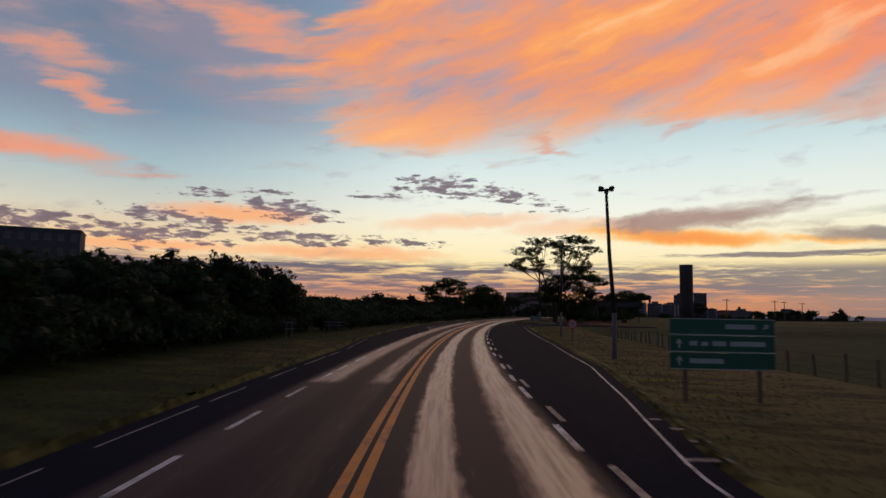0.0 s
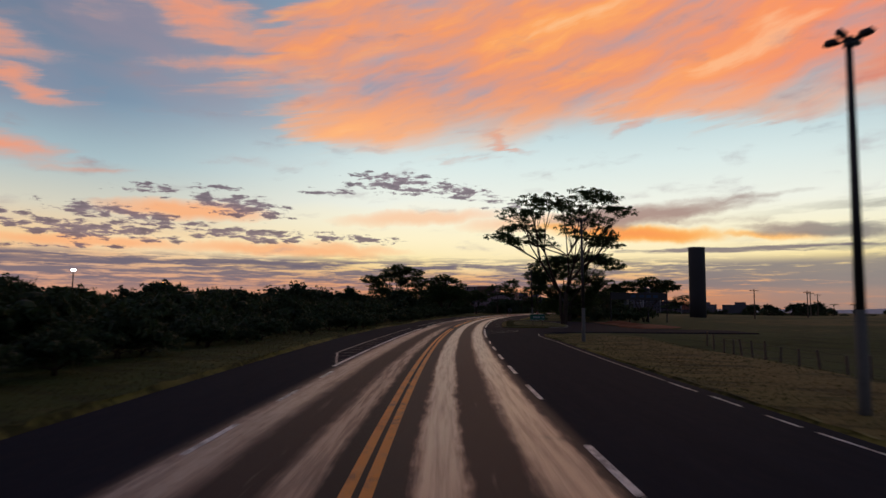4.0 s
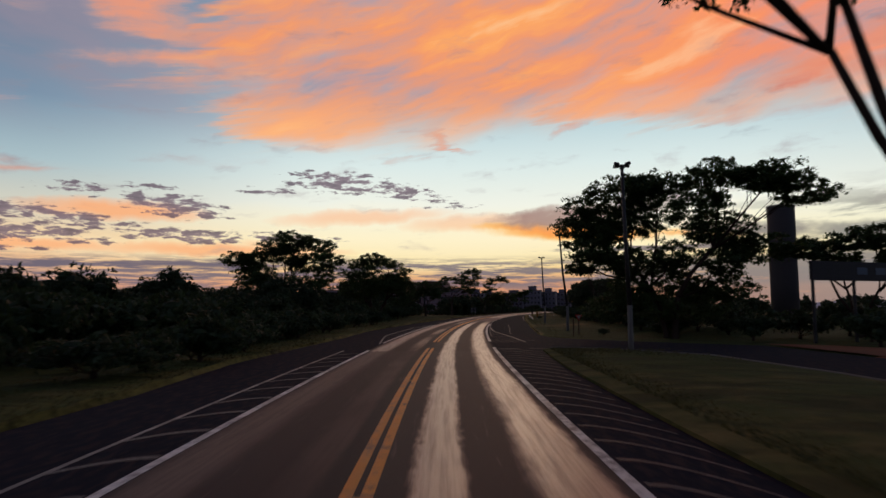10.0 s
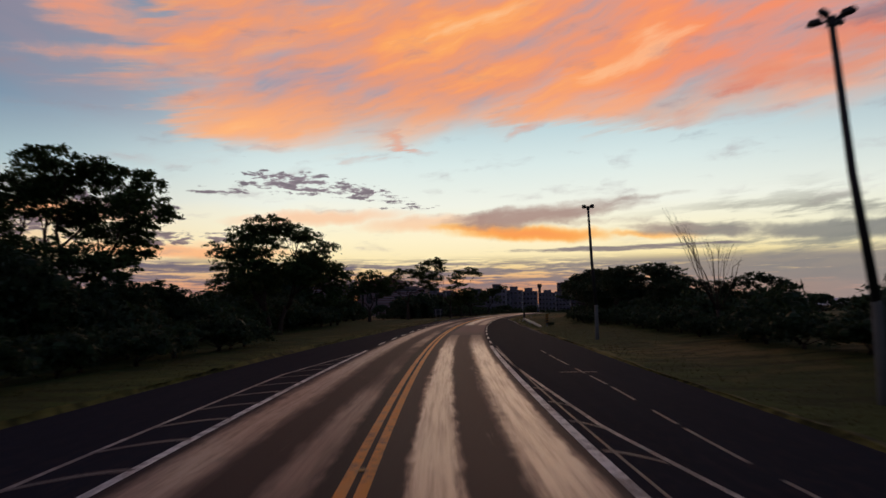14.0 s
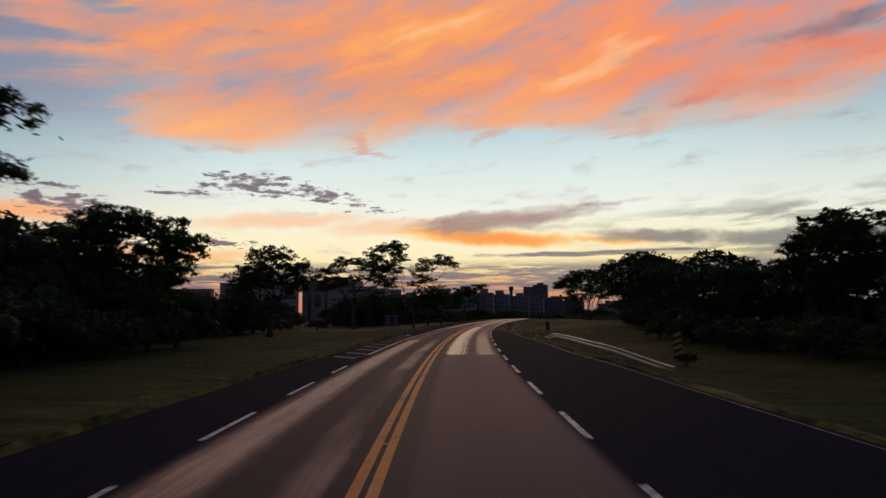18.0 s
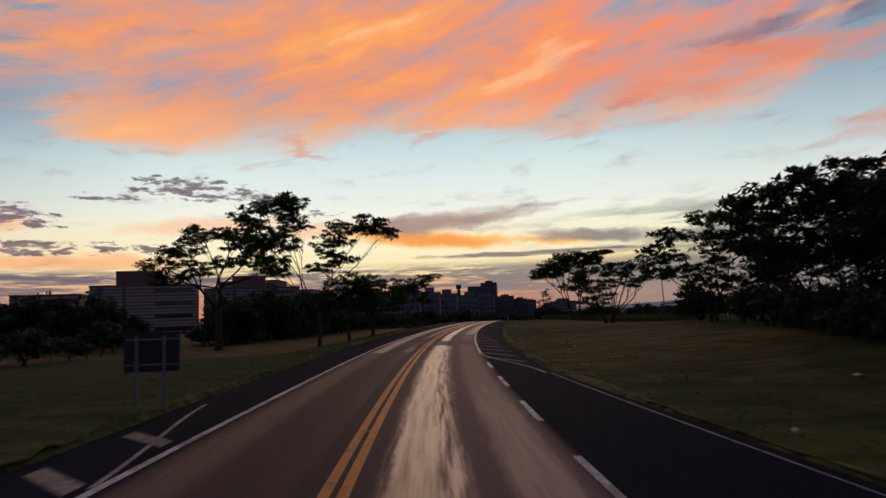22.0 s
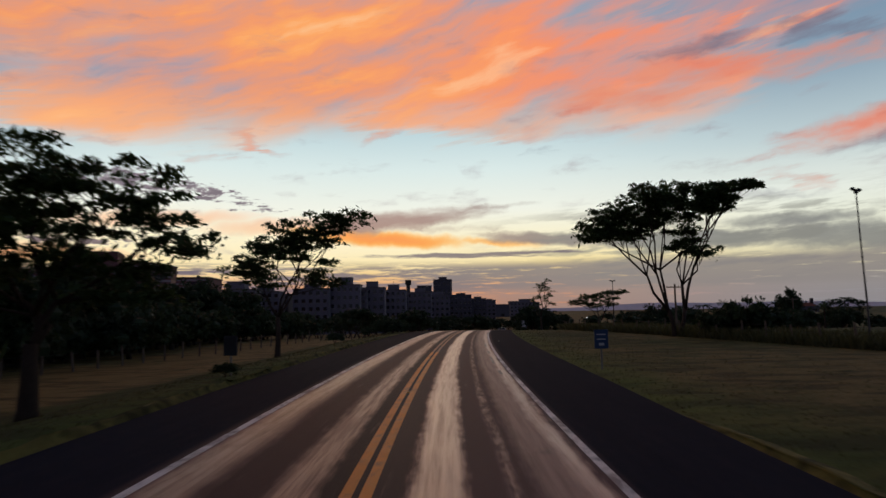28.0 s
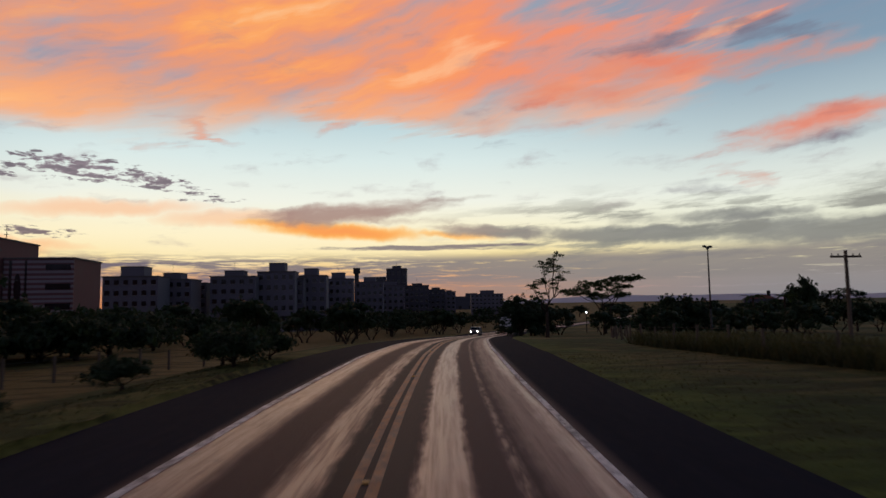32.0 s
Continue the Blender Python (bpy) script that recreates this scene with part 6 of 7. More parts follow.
LAMP = "dark steel street lamp with spread lamp heads and a limewashed foot"
for s, d, h, lean in [(33.0, 9.55, 8.65, (-0.045, 0)), (62.6, 10.5, 8.6, (0.005, 0)), (93.3, 10.1, 8.4, (-0.01, 0)), (151.0, 9.95, 9.2, (-0.02, 0)), (180.6, 11.1, 8.95, (-0.066, 0)), (210.1, 10.9, 9.0, (-0.036, 0)), (3, 9.2, 9.0, (0, 0))]:
    street_lamp(seat(s, d), h, LAMP, lean)
for x, y, h in [(94.2, 307.0, 8.5), (109.2, 334.3, 8.5), (122.3, 359.0, 7.6)]:
    street_lamp(spot(x, y), h, "slim lamp post standing in the field", (-0.015, 0), 2, STEEL, 0.42)
street_lamp(spot(137.2, 385.4), 7.0, "slim lamp post beyond the fence", (0, 0), 2, STEEL, 0.6)


def power_pole(m, h, label):
    ob = thing("power_pole", m, label, "utility pole", "power poles across the field")
    part("pole", built("pole", WOOD, tube([(0, 0, -0.4), (0, 0, h)], [0.16, 0.11], 8)), ob)
    part("crossarm", built("crossarm", WOOD, box(-1.15, -0.06, h - 0.5, 1.15, 0.06, h - 0.36)), ob)
    for x in (-1.05, -0.55, 0.55, 1.05):
        part("insulator", built("insulator", LIMEWASH, tube([(x, 0, h - 0.36), (x, 0, h - 0.2)], [0.045, 0.03], 6)), ob)
    return ob


WOODEN = "wooden power pole with a crossarm and insulators"
power_pole(spot(140.9, 377.2, 10), 6.6, WOODEN)
for s, d, h in [(233.5, 78, 7.0), (218, 62, 7.0), (300, 95, 7.5), (255, 84, 7.2), (470, 60, 7.5)]:
    power_pole(seat(s, d, 20), h, WOODEN)


# ---- signs ----
def sign_post(ob, x, z0, z1, mat=None, r=0.05):
    part("post", built("post", mat or WOOD, box(x - r, 0.03, z0, x + r, 0.03 + 2 * r, z1, 0.012)), ob)


def bars(ob, spots, mat, y=-0.014, name="lettering"):
    for x0, z0, x1, z1 in spots:
        part(name, built(name, mat, box(x0, y, z0, x1, y + 0.006, z1)), ob)


def arrow(x, z, k, turn=0.0):
    """An arrow's outline as one thin plate, pointing up before it is turned."""
    pts = [(-0.09, -0.5), (0.09, -0.5), (0.09, 0.0), (0.36, 0.0), (0.0, 0.5), (-0.36, 0.0), (-0.09, 0.0)]
    c, s = math.cos(radians(turn)), math.sin(radians(turn))
    front = [(x + k * (a * c + b * s), -0.017, z + k * (b * c - a * s)) for a, b in pts]
    n = len(pts)
    return front + [(a, -0.009, b) for a, _, b in front], [tuple(range(n)), tuple(range(2 * n - 1, n - 1, -1))] + [(i, i + n, (i + 1) % n + n, (i + 1) % n) for i in range(n)]


def lettering(text, ob, x, z, size, mat, name="lettering"):
    cu = bpy.data.curves.new(name, "FONT")
    cu.body, cu.size, cu.extrude, cu.align_x, cu.align_y = text, size, 0.004, "CENTER", "CENTER"
    tmp = bpy.data.objects.new(name, cu)
    scene.collection.objects.link(tmp)
    bpy.context.view_layer.update()
    me = bpy.data.meshes.new_from_object(tmp.evaluated_get(bpy.context.evaluated_depsgraph_get()))
    bpy.data.objects.remove(tmp)
    me.materials.clear()
    me.materials.append(mat)
    return part(name, me, ob, "", pose(x, -0.02, z, 90, 0, 0))


# three-row direction board
board = thing("direction_sign", seat(17.2, 8.55, 0), "green three-row direction board on two wooden posts", "road sign")
for x in (-0.88, 1.12):
    sign_post(board, x, -0.3, 2.15)
for k, z in enumerate((0.86, 1.32, 1.78)):
    panel = part("panel", built("panel", SIGN_GREEN, box(-1.3, -0.008, z, 1.52, 0.03, z + 0.445, 0.006)), board)
    part("panel_border", built("panel_border", SIGN_WHITE, box(-1.3, -0.012, z, 1.52, -0.006, z + 0.022)), panel)
part("panel_border", built("panel_border", SIGN_WHITE, box(-1.3, -0.012, 2.205, 1.52, -0.006, 2.225)), board)
for z in (1.09, 1.55):
    part("arrow", built("arrow", SIGN_WHITE, arrow(-1.06, z, 0.26)), board)
part("arrow", built("arrow", SIGN_WHITE, arrow(1.28, 2.02, 0.2, 50)), board)
bars(board, [(-0.78, 1.02, 0.12, 1.15), (-0.78, 1.49, -0.56, 1.62), (-0.46, 1.49, -0.28, 1.6), (-0.16, 1.49, 0.2, 1.62), (0.32, 1.49, 1.26, 1.62), (0.2, 1.95, 1.0, 2.08)], DIM_WHITE)

# speed limit disc
limit = thing("speed_limit_sign", seat(54.0, 10.5), "round white speed limit sign with a red rim", "road sign")
sign_post(limit, 0, -0.3, 1.5)


def disc(r, y0, y1, z, n=28):
    v = [(r * math.cos(2 * math.pi * k / n), y, z + r * math.sin(2 * math.pi * k / n)) for y in (y0, y1) for k in range(n)]
    return v, [tuple(range(n)), tuple(range(2 * n - 1, n - 1, -1))] + [(k, k + n, (k + 1) % n + n, (k + 1) % n) for k in range(n)]


part("rim", built("rim", SIGN_RED, disc(0.38, -0.002, 0.02, 1.35)), limit)
part("face", built("face", SIGN_WHITE, disc(0.29, -0.008, -0.001, 1.35)), limit)
lettering("40", limit, 0, 1.37, 0.38, SIGN_BLACK, "numeral")
bars(limit, [(-0.12, 1.16, 0.12, 1.2)], SIGN_BLACK)

# small green exit board on the island
exit_sign = thing("exit_sign", seat(126.0, 9.6, 0, 0.1), "small green exit board with an arrow on two thin posts", "road sign")
for x in (-0.55, 0.6):
    sign_post(exit_sign, x, -0.3, 0.85, None, 0.04)
panel = part("panel", built("panel", SIGN_GREEN, box(-0.88, -0.008, 0.74, 0.88, 0.028, 1.46, 0.006)), exit_sign)
for z in (0.75, 1.428):
    part("panel_border", built("panel_border", SIGN_WHITE, box(-0.86, -0.012, z, 0.86, -0.007, z + 0.022)), panel)
part("arrow", built("arrow", SIGN_WHITE, arrow(0.62, 1.1, 0.3, 90)), exit_sign)
bars(exit_sign, [(-0.5 + k * 0.105, 1.02, -0.42 + k * 0.105, 1.18) for k in range(8)], DIM_WHITE)

# give-way triangle, seen with its twin post
give_way = thing("give_way_sign", seat(172.6, 11.0), "red and white triangular give-way sign on a post", "road sign")
sign_post(give_way, 0, -0.3, 1.45)


def triangle(k, y0, y1, z):
    pts = [(0, -0.5), (0.5, 0.36), (-0.5, 0.36)]
    v = [(k * a, y, z + k * b) for y in (y0, y1) for a, b in pts]
    return v, [(0, 1, 2), (5, 4, 3), (0, 3, 4, 1), (1, 4, 5, 2), (2, 5, 3, 0)]


part("rim", built("rim", SIGN_RED, triangle(0.58, -0.002, 0.02, 1.4)), give_way)
part("face", built("face", SIGN_WHITE, triangle(0.36, -0.008, -0.001, 1.41)), give_way)
plain_post = thing("marker_post", seat(171.5, 10.4), "plain short wooden post", "post")
part("stake", built("stake", WOOD, box(-0.05, -0.05, -0.3, 0.05, 0.05, 1.3, 0.015)), plain_post)

# signs of the other direction, seen from behind
for s, d, w, z0, z1 in [(276.5, -6.6, 1.55, 0.95, 2.05), (41, -9.6, 0.7, 0.7, 1.5), (58.8, -10.9, 1.9, 0.5, 1.2), (117.4, -11.6, 1.6, 0.7, 1.5)]:
    b = thing("road_sign", seat(s, d, 180), "back of a rectangular road sign on two posts", "road sign", "signs facing the other lane")
    part("panel", built("panel", SIGN_BACK, box(-w / 2, -0.02, z0, w / 2, 0.0, z1, 0.005)), b)
    for x in (-w * 0.25, w * 0.25):
        sign_post(b, x, -0.3, z1 - 0.1, GALV if s > 200 else WOOD, 0.04)
    for z in (z0 + 0.2, z1 - 0.2):
        part("brace", built("brace", GALV, box(-w / 2 + 0.05, 0.001, z - 0.025, w / 2 - 0.05, 0.028, z + 0.025)), b)

# yellow and black marker ahead of the guard rail, with a shrub at its foot
marker = thing("hazard_marker", seat(238.2, 10.2), "tall yellow and black striped hazard marker", "road sign")
part("board", built("board", SIGN_BLACK, box(-0.16, -0.02, 0.35, 0.16, 0.02, 1.42, 0.006)), marker)
for k in range(4):
    z = 0.42 + k * 0.25
    v = [(-0.155, -0.026, z), (0.155, -0.026, z + 0.13), (0.155, -0.026, z + 0.24), (-0.155, -0.026, z + 0.11)]
    part("stripe", built("stripe", SIGN_YELLOW, (v + [(a, -0.021, c) for a, _, c in v], [(0, 1, 2, 3), (7, 6, 5, 4), (0, 4, 5, 1), (1, 5, 6, 2), (2, 6, 7, 3), (3, 7, 4, 0)])), marker)
sign_post(marker, 0, -0.3, 0.5, GALV, 0.04)
for s, d in ((238.4, 10.6), (170.4, 12.6)):
    again(shrub_kinds[0], s, d, 0.24, rng)
for s, d, h, w in [(267.6, 8.3, 1.25, 0.17)]:
    b = thing("marker_post", seat(s, d), "dark upright road marker board on a short stake", "road sign", "marker boards")
    part("board", built("board", SIGN_BLACK, box(-w, -0.015, 0.55, w, 0.015, h + 0.1, 0.006)), b)
    sign_post(b, 0, -0.3, 0.5, WOOD, 0.035)
km = thing("kilometre_sign", seat(349.7, 6.85), "small blue and white kilometre board on a thin post", "road sign")
part("panel", built("panel", SIGN_BLUE, box(-0.26, -0.01, 0.78, 0.26, 0.02, 1.5, 0.006)), km)
bars(km, [(-0.17, 1.3, 0.17, 1.34), (-0.17, 1.12, 0.17, 1.16), (-0.1, 0.9, 0.1, 1.0)], SIGN_WHITE)
sign_post(km, 0, -0.3, 0.85, GALV, 0.03)
lone = thing("marker_board", seat(349.4, -7.3), "dark marker board on a thin stake beside a shrub", "road sign")
part("board", built("board", SIGN_BACK, box(-0.26, -0.02, 0.75, 0.26, 0.02, 1.5, 0.008)), lone)
sign_post(lone, 0, -0.3, 0.8, GALV, 0.03)
again(shrub_kinds[1], 349.2, -7.4, 0.24, rng)


# ---- guard rail ----
rail = thing("guard_rail", Matrix.Identity(4), "galvanised corrugated guard rail curving down to the ground", "guard rail")
profile = [(0.0, -0.155), (0.05, -0.12), (0.05, -0.06), (-0.02, -0.01), (-0.02, 0.01), (0.05, 0.06), (0.05, 0.12), (0.0, 0.155)]
stations = []
for k in range(41):
    f = k / 40
    s = 236.4 + 30.0 * f
    d = 9.5 - 0.95 * smooth(0.0, 0.35, f) - 0.55 * smooth(0.5, 1.0, f)
    stations.append((s, d, 0.02 + 0.44 * smooth(0.0, 0.3, f) - 0.5 * smooth(0.78, 1.0, f)))
for a in range(0, 40, 8):
    verts, faces = [], []
    for s, d, h in stations[a:a + 9]:
        for off in (0.0, 0.012):
            for x, z in profile:
                q = place(s, d - x - off, h + z)
                verts.append(q)
    n = len(profile)
    for k in range(8):
        for off in range(2):
            for j in range(n - 1):
                i = (2 * k + off) * n + j
                q = (i, i + 1, i + 1 + 2 * n, i + 2 * n)
                faces.append(q if off == 0 else q[::-1])
        for j in (0, n - 1):
            i = 2 * k * n + j
            faces.append((i, i + n, i + 3 * n, i + 2 * n))
    part("rail", mesh_of("rail", verts, faces, GALV, True), rail)
for k in range(8, 32, 6):
    s, d, h = stations[k]
    p = place(s, d + 0.12)
    part("post", built("post", GALV, box(-0.06, -0.06, -0.4, 0.06, 0.06, h + 0.2, 0.012)), rail, "", pose(p.x, p.y, p.z, 0, 0, bearing(s)))


# ---- fences ----
def fence(spots, gap, h, label, wires=3, every=1):
    """Posts along a line of road coordinates, with sagging wires."""
    ob = thing("fence", Matrix.Identity(4), label, "fence")
    line_pts, r = [], np.random.default_rng(len(spots) * 7 + int(spots[0][0]))
    for (s0, d0), (s1, d1) in zip(spots, spots[1:]):
        n = max(1, int(abs(s1 - s0) / gap))
        line_pts += [(s0 + (s1 - s0) * k / n, d0 + (d1 - d0) * k / n) for k in range(n)]
    post = built("post", WOOD, tube([(0, 0, -0.3), (0.01, 0, h * 0.5), (0, 0.01, h)], [0.075, 0.07, 0.06], 6))
    tops = []
    for s, d in line_pts:
        p = place(s, d + r.normal(0, 0.08))
        k = r.uniform(0.82, 1.12)
        part("post", post, ob, "", pose(p.x, p.y, p.z, r.normal(0, 3), r.normal(0, 3), r.uniform(0, 90)) @ Matrix.Diagonal((1, 1, k, 1)))
        tops.append(p)
    for w in range(wires):
        z = h * (0.3 + 0.6 * w / max(1, wires - 1))
        pts = []
        for a, b in zip(tops, tops[1:]):
            pts += [a + Vector((0, 0, z)), a.lerp(b, 0.5) + Vector((0, 0, z - 0.03))]
        part("wire", built("wire", STEEL, tube(pts, [0.008] * len(pts), 4)), ob)
    return ob


fence([(6, 17), (40, 17.5), (75, 18.5), (102, 21)], 2.2, 1.15, "leaning wooden post and wire fence along the field")
fence([(312, -33), (328, -31.5), (340, -28), (360, -22), (378, -18.5), (397, -17.4), (406, -14.7), (412, -11.5)], 2.0, 1.15, "wooden post and wire fence beside the verge")
fence([(338, 27.5), (355, 23.4), (370, 20.4), (380, 18.0), (390, 15.6), (397, 13.8), (405, 12.6), (414, 12.6)], 2.4, 1.2, "post and wire fence in front of the field")
fence([(416, 13), (440, 16), (475, 23)], 2.6, 1.1, "low post and wire fence at the far bend")


# ---- buildings ----
def flats(name, x, y, z0, w, depth, top, turn, wall, floors, cols, label, tower=None, band=None, group="", category="building"):
    """A flat-roofed block: wall, roof slab, windows let into the sides that face the road, a stair tower on top."""
    ob = thing(name, pose(x, y, z0, 0, 0, turn), label, category, group)
    h = top - z0
    part("wall", built("wall", wall, box(-w / 2, 0, -4, w / 2, depth, h)), ob)
    part("roof", built("roof", ROOF, box(-w / 2 - 0.25, -0.25, h, w / 2 + 0.25, depth + 0.25, h + 0.35)), ob)
    if tower:
        a, b, t = tower
        part("stair_tower", built("stair_tower", wall, box(a, 1.0, h + 0.35, b, depth * 0.7, t - z0)), ob)
        if int(abs(x)) % 2:
            part("aerial", built("aerial", STEEL, tube([((a + b) / 2, 2, t - z0), ((a + b) / 2, 2, t - z0 + 3.2)], [0.05, 0.03], 5)), ob, "thin roof aerial")
        part("tower_roof", built("tower_roof", ROOF, box(a - 0.15, 0.85, t - z0, b + 0.15, depth * 0.7 + 0.15, t - z0 + 0.25)), ob)
    step = h / floors
    if band:
        pane = built("window", GLASS, box(w * 0.1, -0.16, 0, w * 0.46, 0.02, step * 0.3))
        strip = built("band", band, box(-w / 2 - 0.06, -0.08, 0, w / 2 + 0.06, -0.004, step * 0.13))
        for k in range(floors):
            part("window", pane, ob, "", pose(0, 0, step * (k + 0.44)))
            for f in (0.02, 0.28, 0.54, 0.8):
                part("band", strip, ob, "", pose(0, 0, step * (k + f)))
        # raised dark plates and a disc paint the shade of recesses and niche
        for a, b in ((-0.425, -0.385), (-0.2, -0.17)):
            part("recess", built("recess", GLASS, box(w * a, -0.13, 0.4, w * b, 0.02, h - 0.3)), ob, "dark raised plate drawn as a shaded upright recess")
        ring = [(w * -0.3 + w * 0.05 * math.cos(2 * math.pi * j / 14), h * 0.62 + h * 0.2 * math.sin(2 * math.pi * j / 14)) for j in range(14)]
        part("niche", built("niche", GLASS, ([(a, y, c) for y in (-0.14, 0.0) for a, c in ring], [tuple(range(14)), tuple(range(27, 13, -1))] + [(j, j + 14, (j + 1) % 14 + 14, (j + 1) % 14) for j in range(14)])), ob,
             "dark raised disc drawn as a shaded round opening")
    else:
        cw = w / cols
        pane = built("window", GLASS, box(-cw * 0.26, -0.06, 0, cw * 0.26, 0.02, step * 0.45))
        sill = built("sill", CONCRETE, box(-cw * 0.3, -0.14, -0.12, cw * 0.3, 0.02, -0.01))
        for k in range(1, floors):
            for j in range(cols):
                win = part("window", pane, ob, "", pose(-w / 2 + cw * (j + 0.5), 0, step * (k + 0.3)))
                part("sill", sill, win)
    return ob


LONG = "long low block with terracotta bands and dark ribbon windows"
flats("office_block", 36.8, 458, -2, 28.5, 16, 13.0, -4, BRICK_WALL, 4, 1, LONG, (-7.6, 4, 17.2), STRIPE)
flats("office_block", 68.5, 470, -2, 30, 16, 12.2, -8, BRICK_WALL, 4, 1, LONG, (-6.4, 4, 16.2), STRIPE)
flats("office_block", 10, 470, -2, 18, 14, 11.2, -2, BRICK_WALL, 3, 1, "low terracotta block with ribbon windows", None, STRIPE)
flats("hillside_block", -119, 184, 2, 30, 16, 23.5, 24, GREY_WALL, 5, 9, "large grey building rising above the thicket")
flats("stepped_block", 72, 524, -4, 24, 18, 17.5, -22, BRICK_WALL, 5, 1, "stepped terracotta building with roof aerials", None, STRIPE)
flats("stepped_block", 90.5, 518, -4, 14, 16, 13.2, -22, BRICK_WALL, 4, 1, "lower wing of a terracotta building", None, STRIPE)
aerial = thing("roof_aerial", Matrix.Translation((84, 525, 13.4 + 4.4)), "thin aerial mast on a roof", "aerial")
part("mast", built("mast", STEEL, tube([(0, 0, 0), (0, 0, 3.4)], [0.07, 0.05], 6)), aerial)
for z in (1.2, 2.2, 2.9):
    part("antenna", built("antenna", STEEL, box(-0.5, -0.06, z, 0.4, 0.06, z + 0.12)), aerial)
TOWN = "tall pale apartment block of the town"
for x, y, w, top, tw in [(112.8, 567.7, 16, 11.5, 14.6), (125.3, 576.2, 13, 11.0, 13.2), (135.5, 594.7, 9, 10.5, 0), (145.2, 577.3, 15, 12.2, 14.2), (160.4, 578.3, 13, 14.0, 17.2), (167.9, 583, 8, 11.7, 0), (176.6, 588.7, 12, 13.2, 16.0),
                         (197.3, 612.9, 13, 13.0, 15.7), (218.1, 625.7, 13, 12.2, 14.4), (279.2, 718.3, 12.5, 24.2, 26.0), (262.1, 703, 14, 13.0, 15.2), (250, 668, 14, 12.0, 14.0), (273, 680, 14, 12.2, 13.4), (291.6, 690, 12, 10.0, 11.2),
                         (308.3, 702.0, 9, 9.0, 9.8), (236, 640, 14, 11, 13), (346, 713, 22, 7.4, 9.8), (206, 640, 14, 11.5, 13.4), (186, 612, 11, 11.0, 13.2)]:
    flats("apartment_block", x, y, -8, w, 12, top, -24 - 0.05 * (y - 560), PALE_WALL if int(x) % 3 else GREY_WALL, 6, max(3, int(w / 2.6)), TOWN, (-w * 0.2, w * 0.22, tw) if tw else None, None, "apartment blocks of the town",
          "apartment block")
chimney = thing("water_tower", Matrix.Translation((220.8, 646.4, -8)), "slim round water tower among the blocks", "water tower")
part("shaft", built("shaft", DARK_CONCRETE, tube([(0, 0, -4), (0, 0, 25)], [1.2, 1.1], 16), smooth_shade=True), chimney)
part("tank", built("tank", DARK_CONCRETE, tube([(0, 0, 25), (0, 0, 25.5), (0, 0, 28)], [1.2, 1.8, 1.7], 16)), chimney)
FAR = "low far building on the horizon beyond the fields"
for a, r, w, top, hip in [(25.0, 1500, 74, 14, 26), (29.0, 1500, 60, 24, 0), (23.4, 1450, 26, 14, 20), (48, 1500, 50, 12, 18)]:
    b = thing("far_house", pose(math.sin(radians(a)) * r, math.cos(radians(a)) * r, -14, 0, 0, -a), FAR, "building", "buildings on the horizon")
    part("wall", built("wall", GREY_WALL, box(-w / 2, 0, -3, w / 2, 19, top + 1.5)), b)
    if hip:
        v = [(-w / 2 - 0.6, -0.6, top + 1.5), (w / 2 + 0.6, -0.6, top + 1.5), (w / 2 + 0.6, 19.6, top + 1.5), (-w / 2 - 0.6, 19.6, top + 1.5), (-w / 4, 9.5, hip + 1.5), (w / 4, 9.5, hip + 1.5)]
        part("roof", built("roof", TILE_ROOF, (v, [(3, 2, 1, 0), (0, 1, 5, 4), (1, 2, 5), (2, 3, 4, 5), (3, 0, 4)])), b)
        part("chimney", built("chimney", DARK_CONCRETE, box(w / 4, 7.5, top + 1.5, w / 4 + 5, 11.7, hip + 9)), b)
    else:
        part("roof", built("roof", ROOF, box(-w / 2 - 0.3, -0.3, top + 1.5, w / 2 + 0.3, 19.3, top + 2.5)), b)
        part("tank", built("tank", GREY_WALL, box(-6, 4, top + 2.5, 15, 14, top + 8)), b)
    for k in range(3):
        part("window", built("window", GLASS, box(-w / 3 + k * w / 3.2, -0.1, 4, -w / 3 + k * w / 3.2 + 6, 0.02, 9)), b)
flats("tower_block", 590, 1400, -14, 27, 24, 50, -23, GREY_WALL, 10, 4, "slim tower block far off on the horizon")

# round water tower and the gateway sign at the works entrance
tower = thing("round_tower", spot(85.6, 214.0), "tall dark round concrete water tower", "tower")
part("shaft", built("shaft", DARK_CONCRETE, tube([(0, 0, -0.5), (0, 0, 6), (0, 0, 12), (0, 0, 18.4)], [2.15, 2.14, 2.14, 2.14], 32), smooth_shade=True), tower)
part("cap", built("cap", CONCRETE, tube([(0, 0, 18.4), (0, 0, 18.65)], [2.22, 2.22], 32)), tower)
gate_a, gate_b = place(159.5, 23.2), place(164.0, 33.4)
gate = thing("gateway_sign", Matrix.Identity(4), "long pale signboard spanning the works entrance on thin posts", "sign")
gdir = (gate_b - gate_a).normalized()
gturn = math.degrees(math.atan2(gdir.y, gdir.x))
gm = pose(gate_a.x, gate_a.y, gate_a.z, 0, 0, gturn)
glen = (gate_b - gate_a).length
part("panel", built("panel", DARK_CONCRETE, box(0, -0.12, 3.85, glen, 0.12, 5.05, 0.02)), gate, "pale painted signboard", gm)
for f in (0.35, 0.5, 0.62, 0.74):
    part("lettering", built("lettering", SIGN_BLUE, box(glen * f, -0.14, 4.25, glen * f + 0.9, -0.125, 4.7)), gate, "", gm)
for x in (0.1, glen * 0.33, glen * 0.66, glen - 0.1):
    part("post", built("post", STEEL, tube([(x, 0, -0.4), (x, 0, 3.9)], [0.11, 0.1], 8)), gate, "", gm)

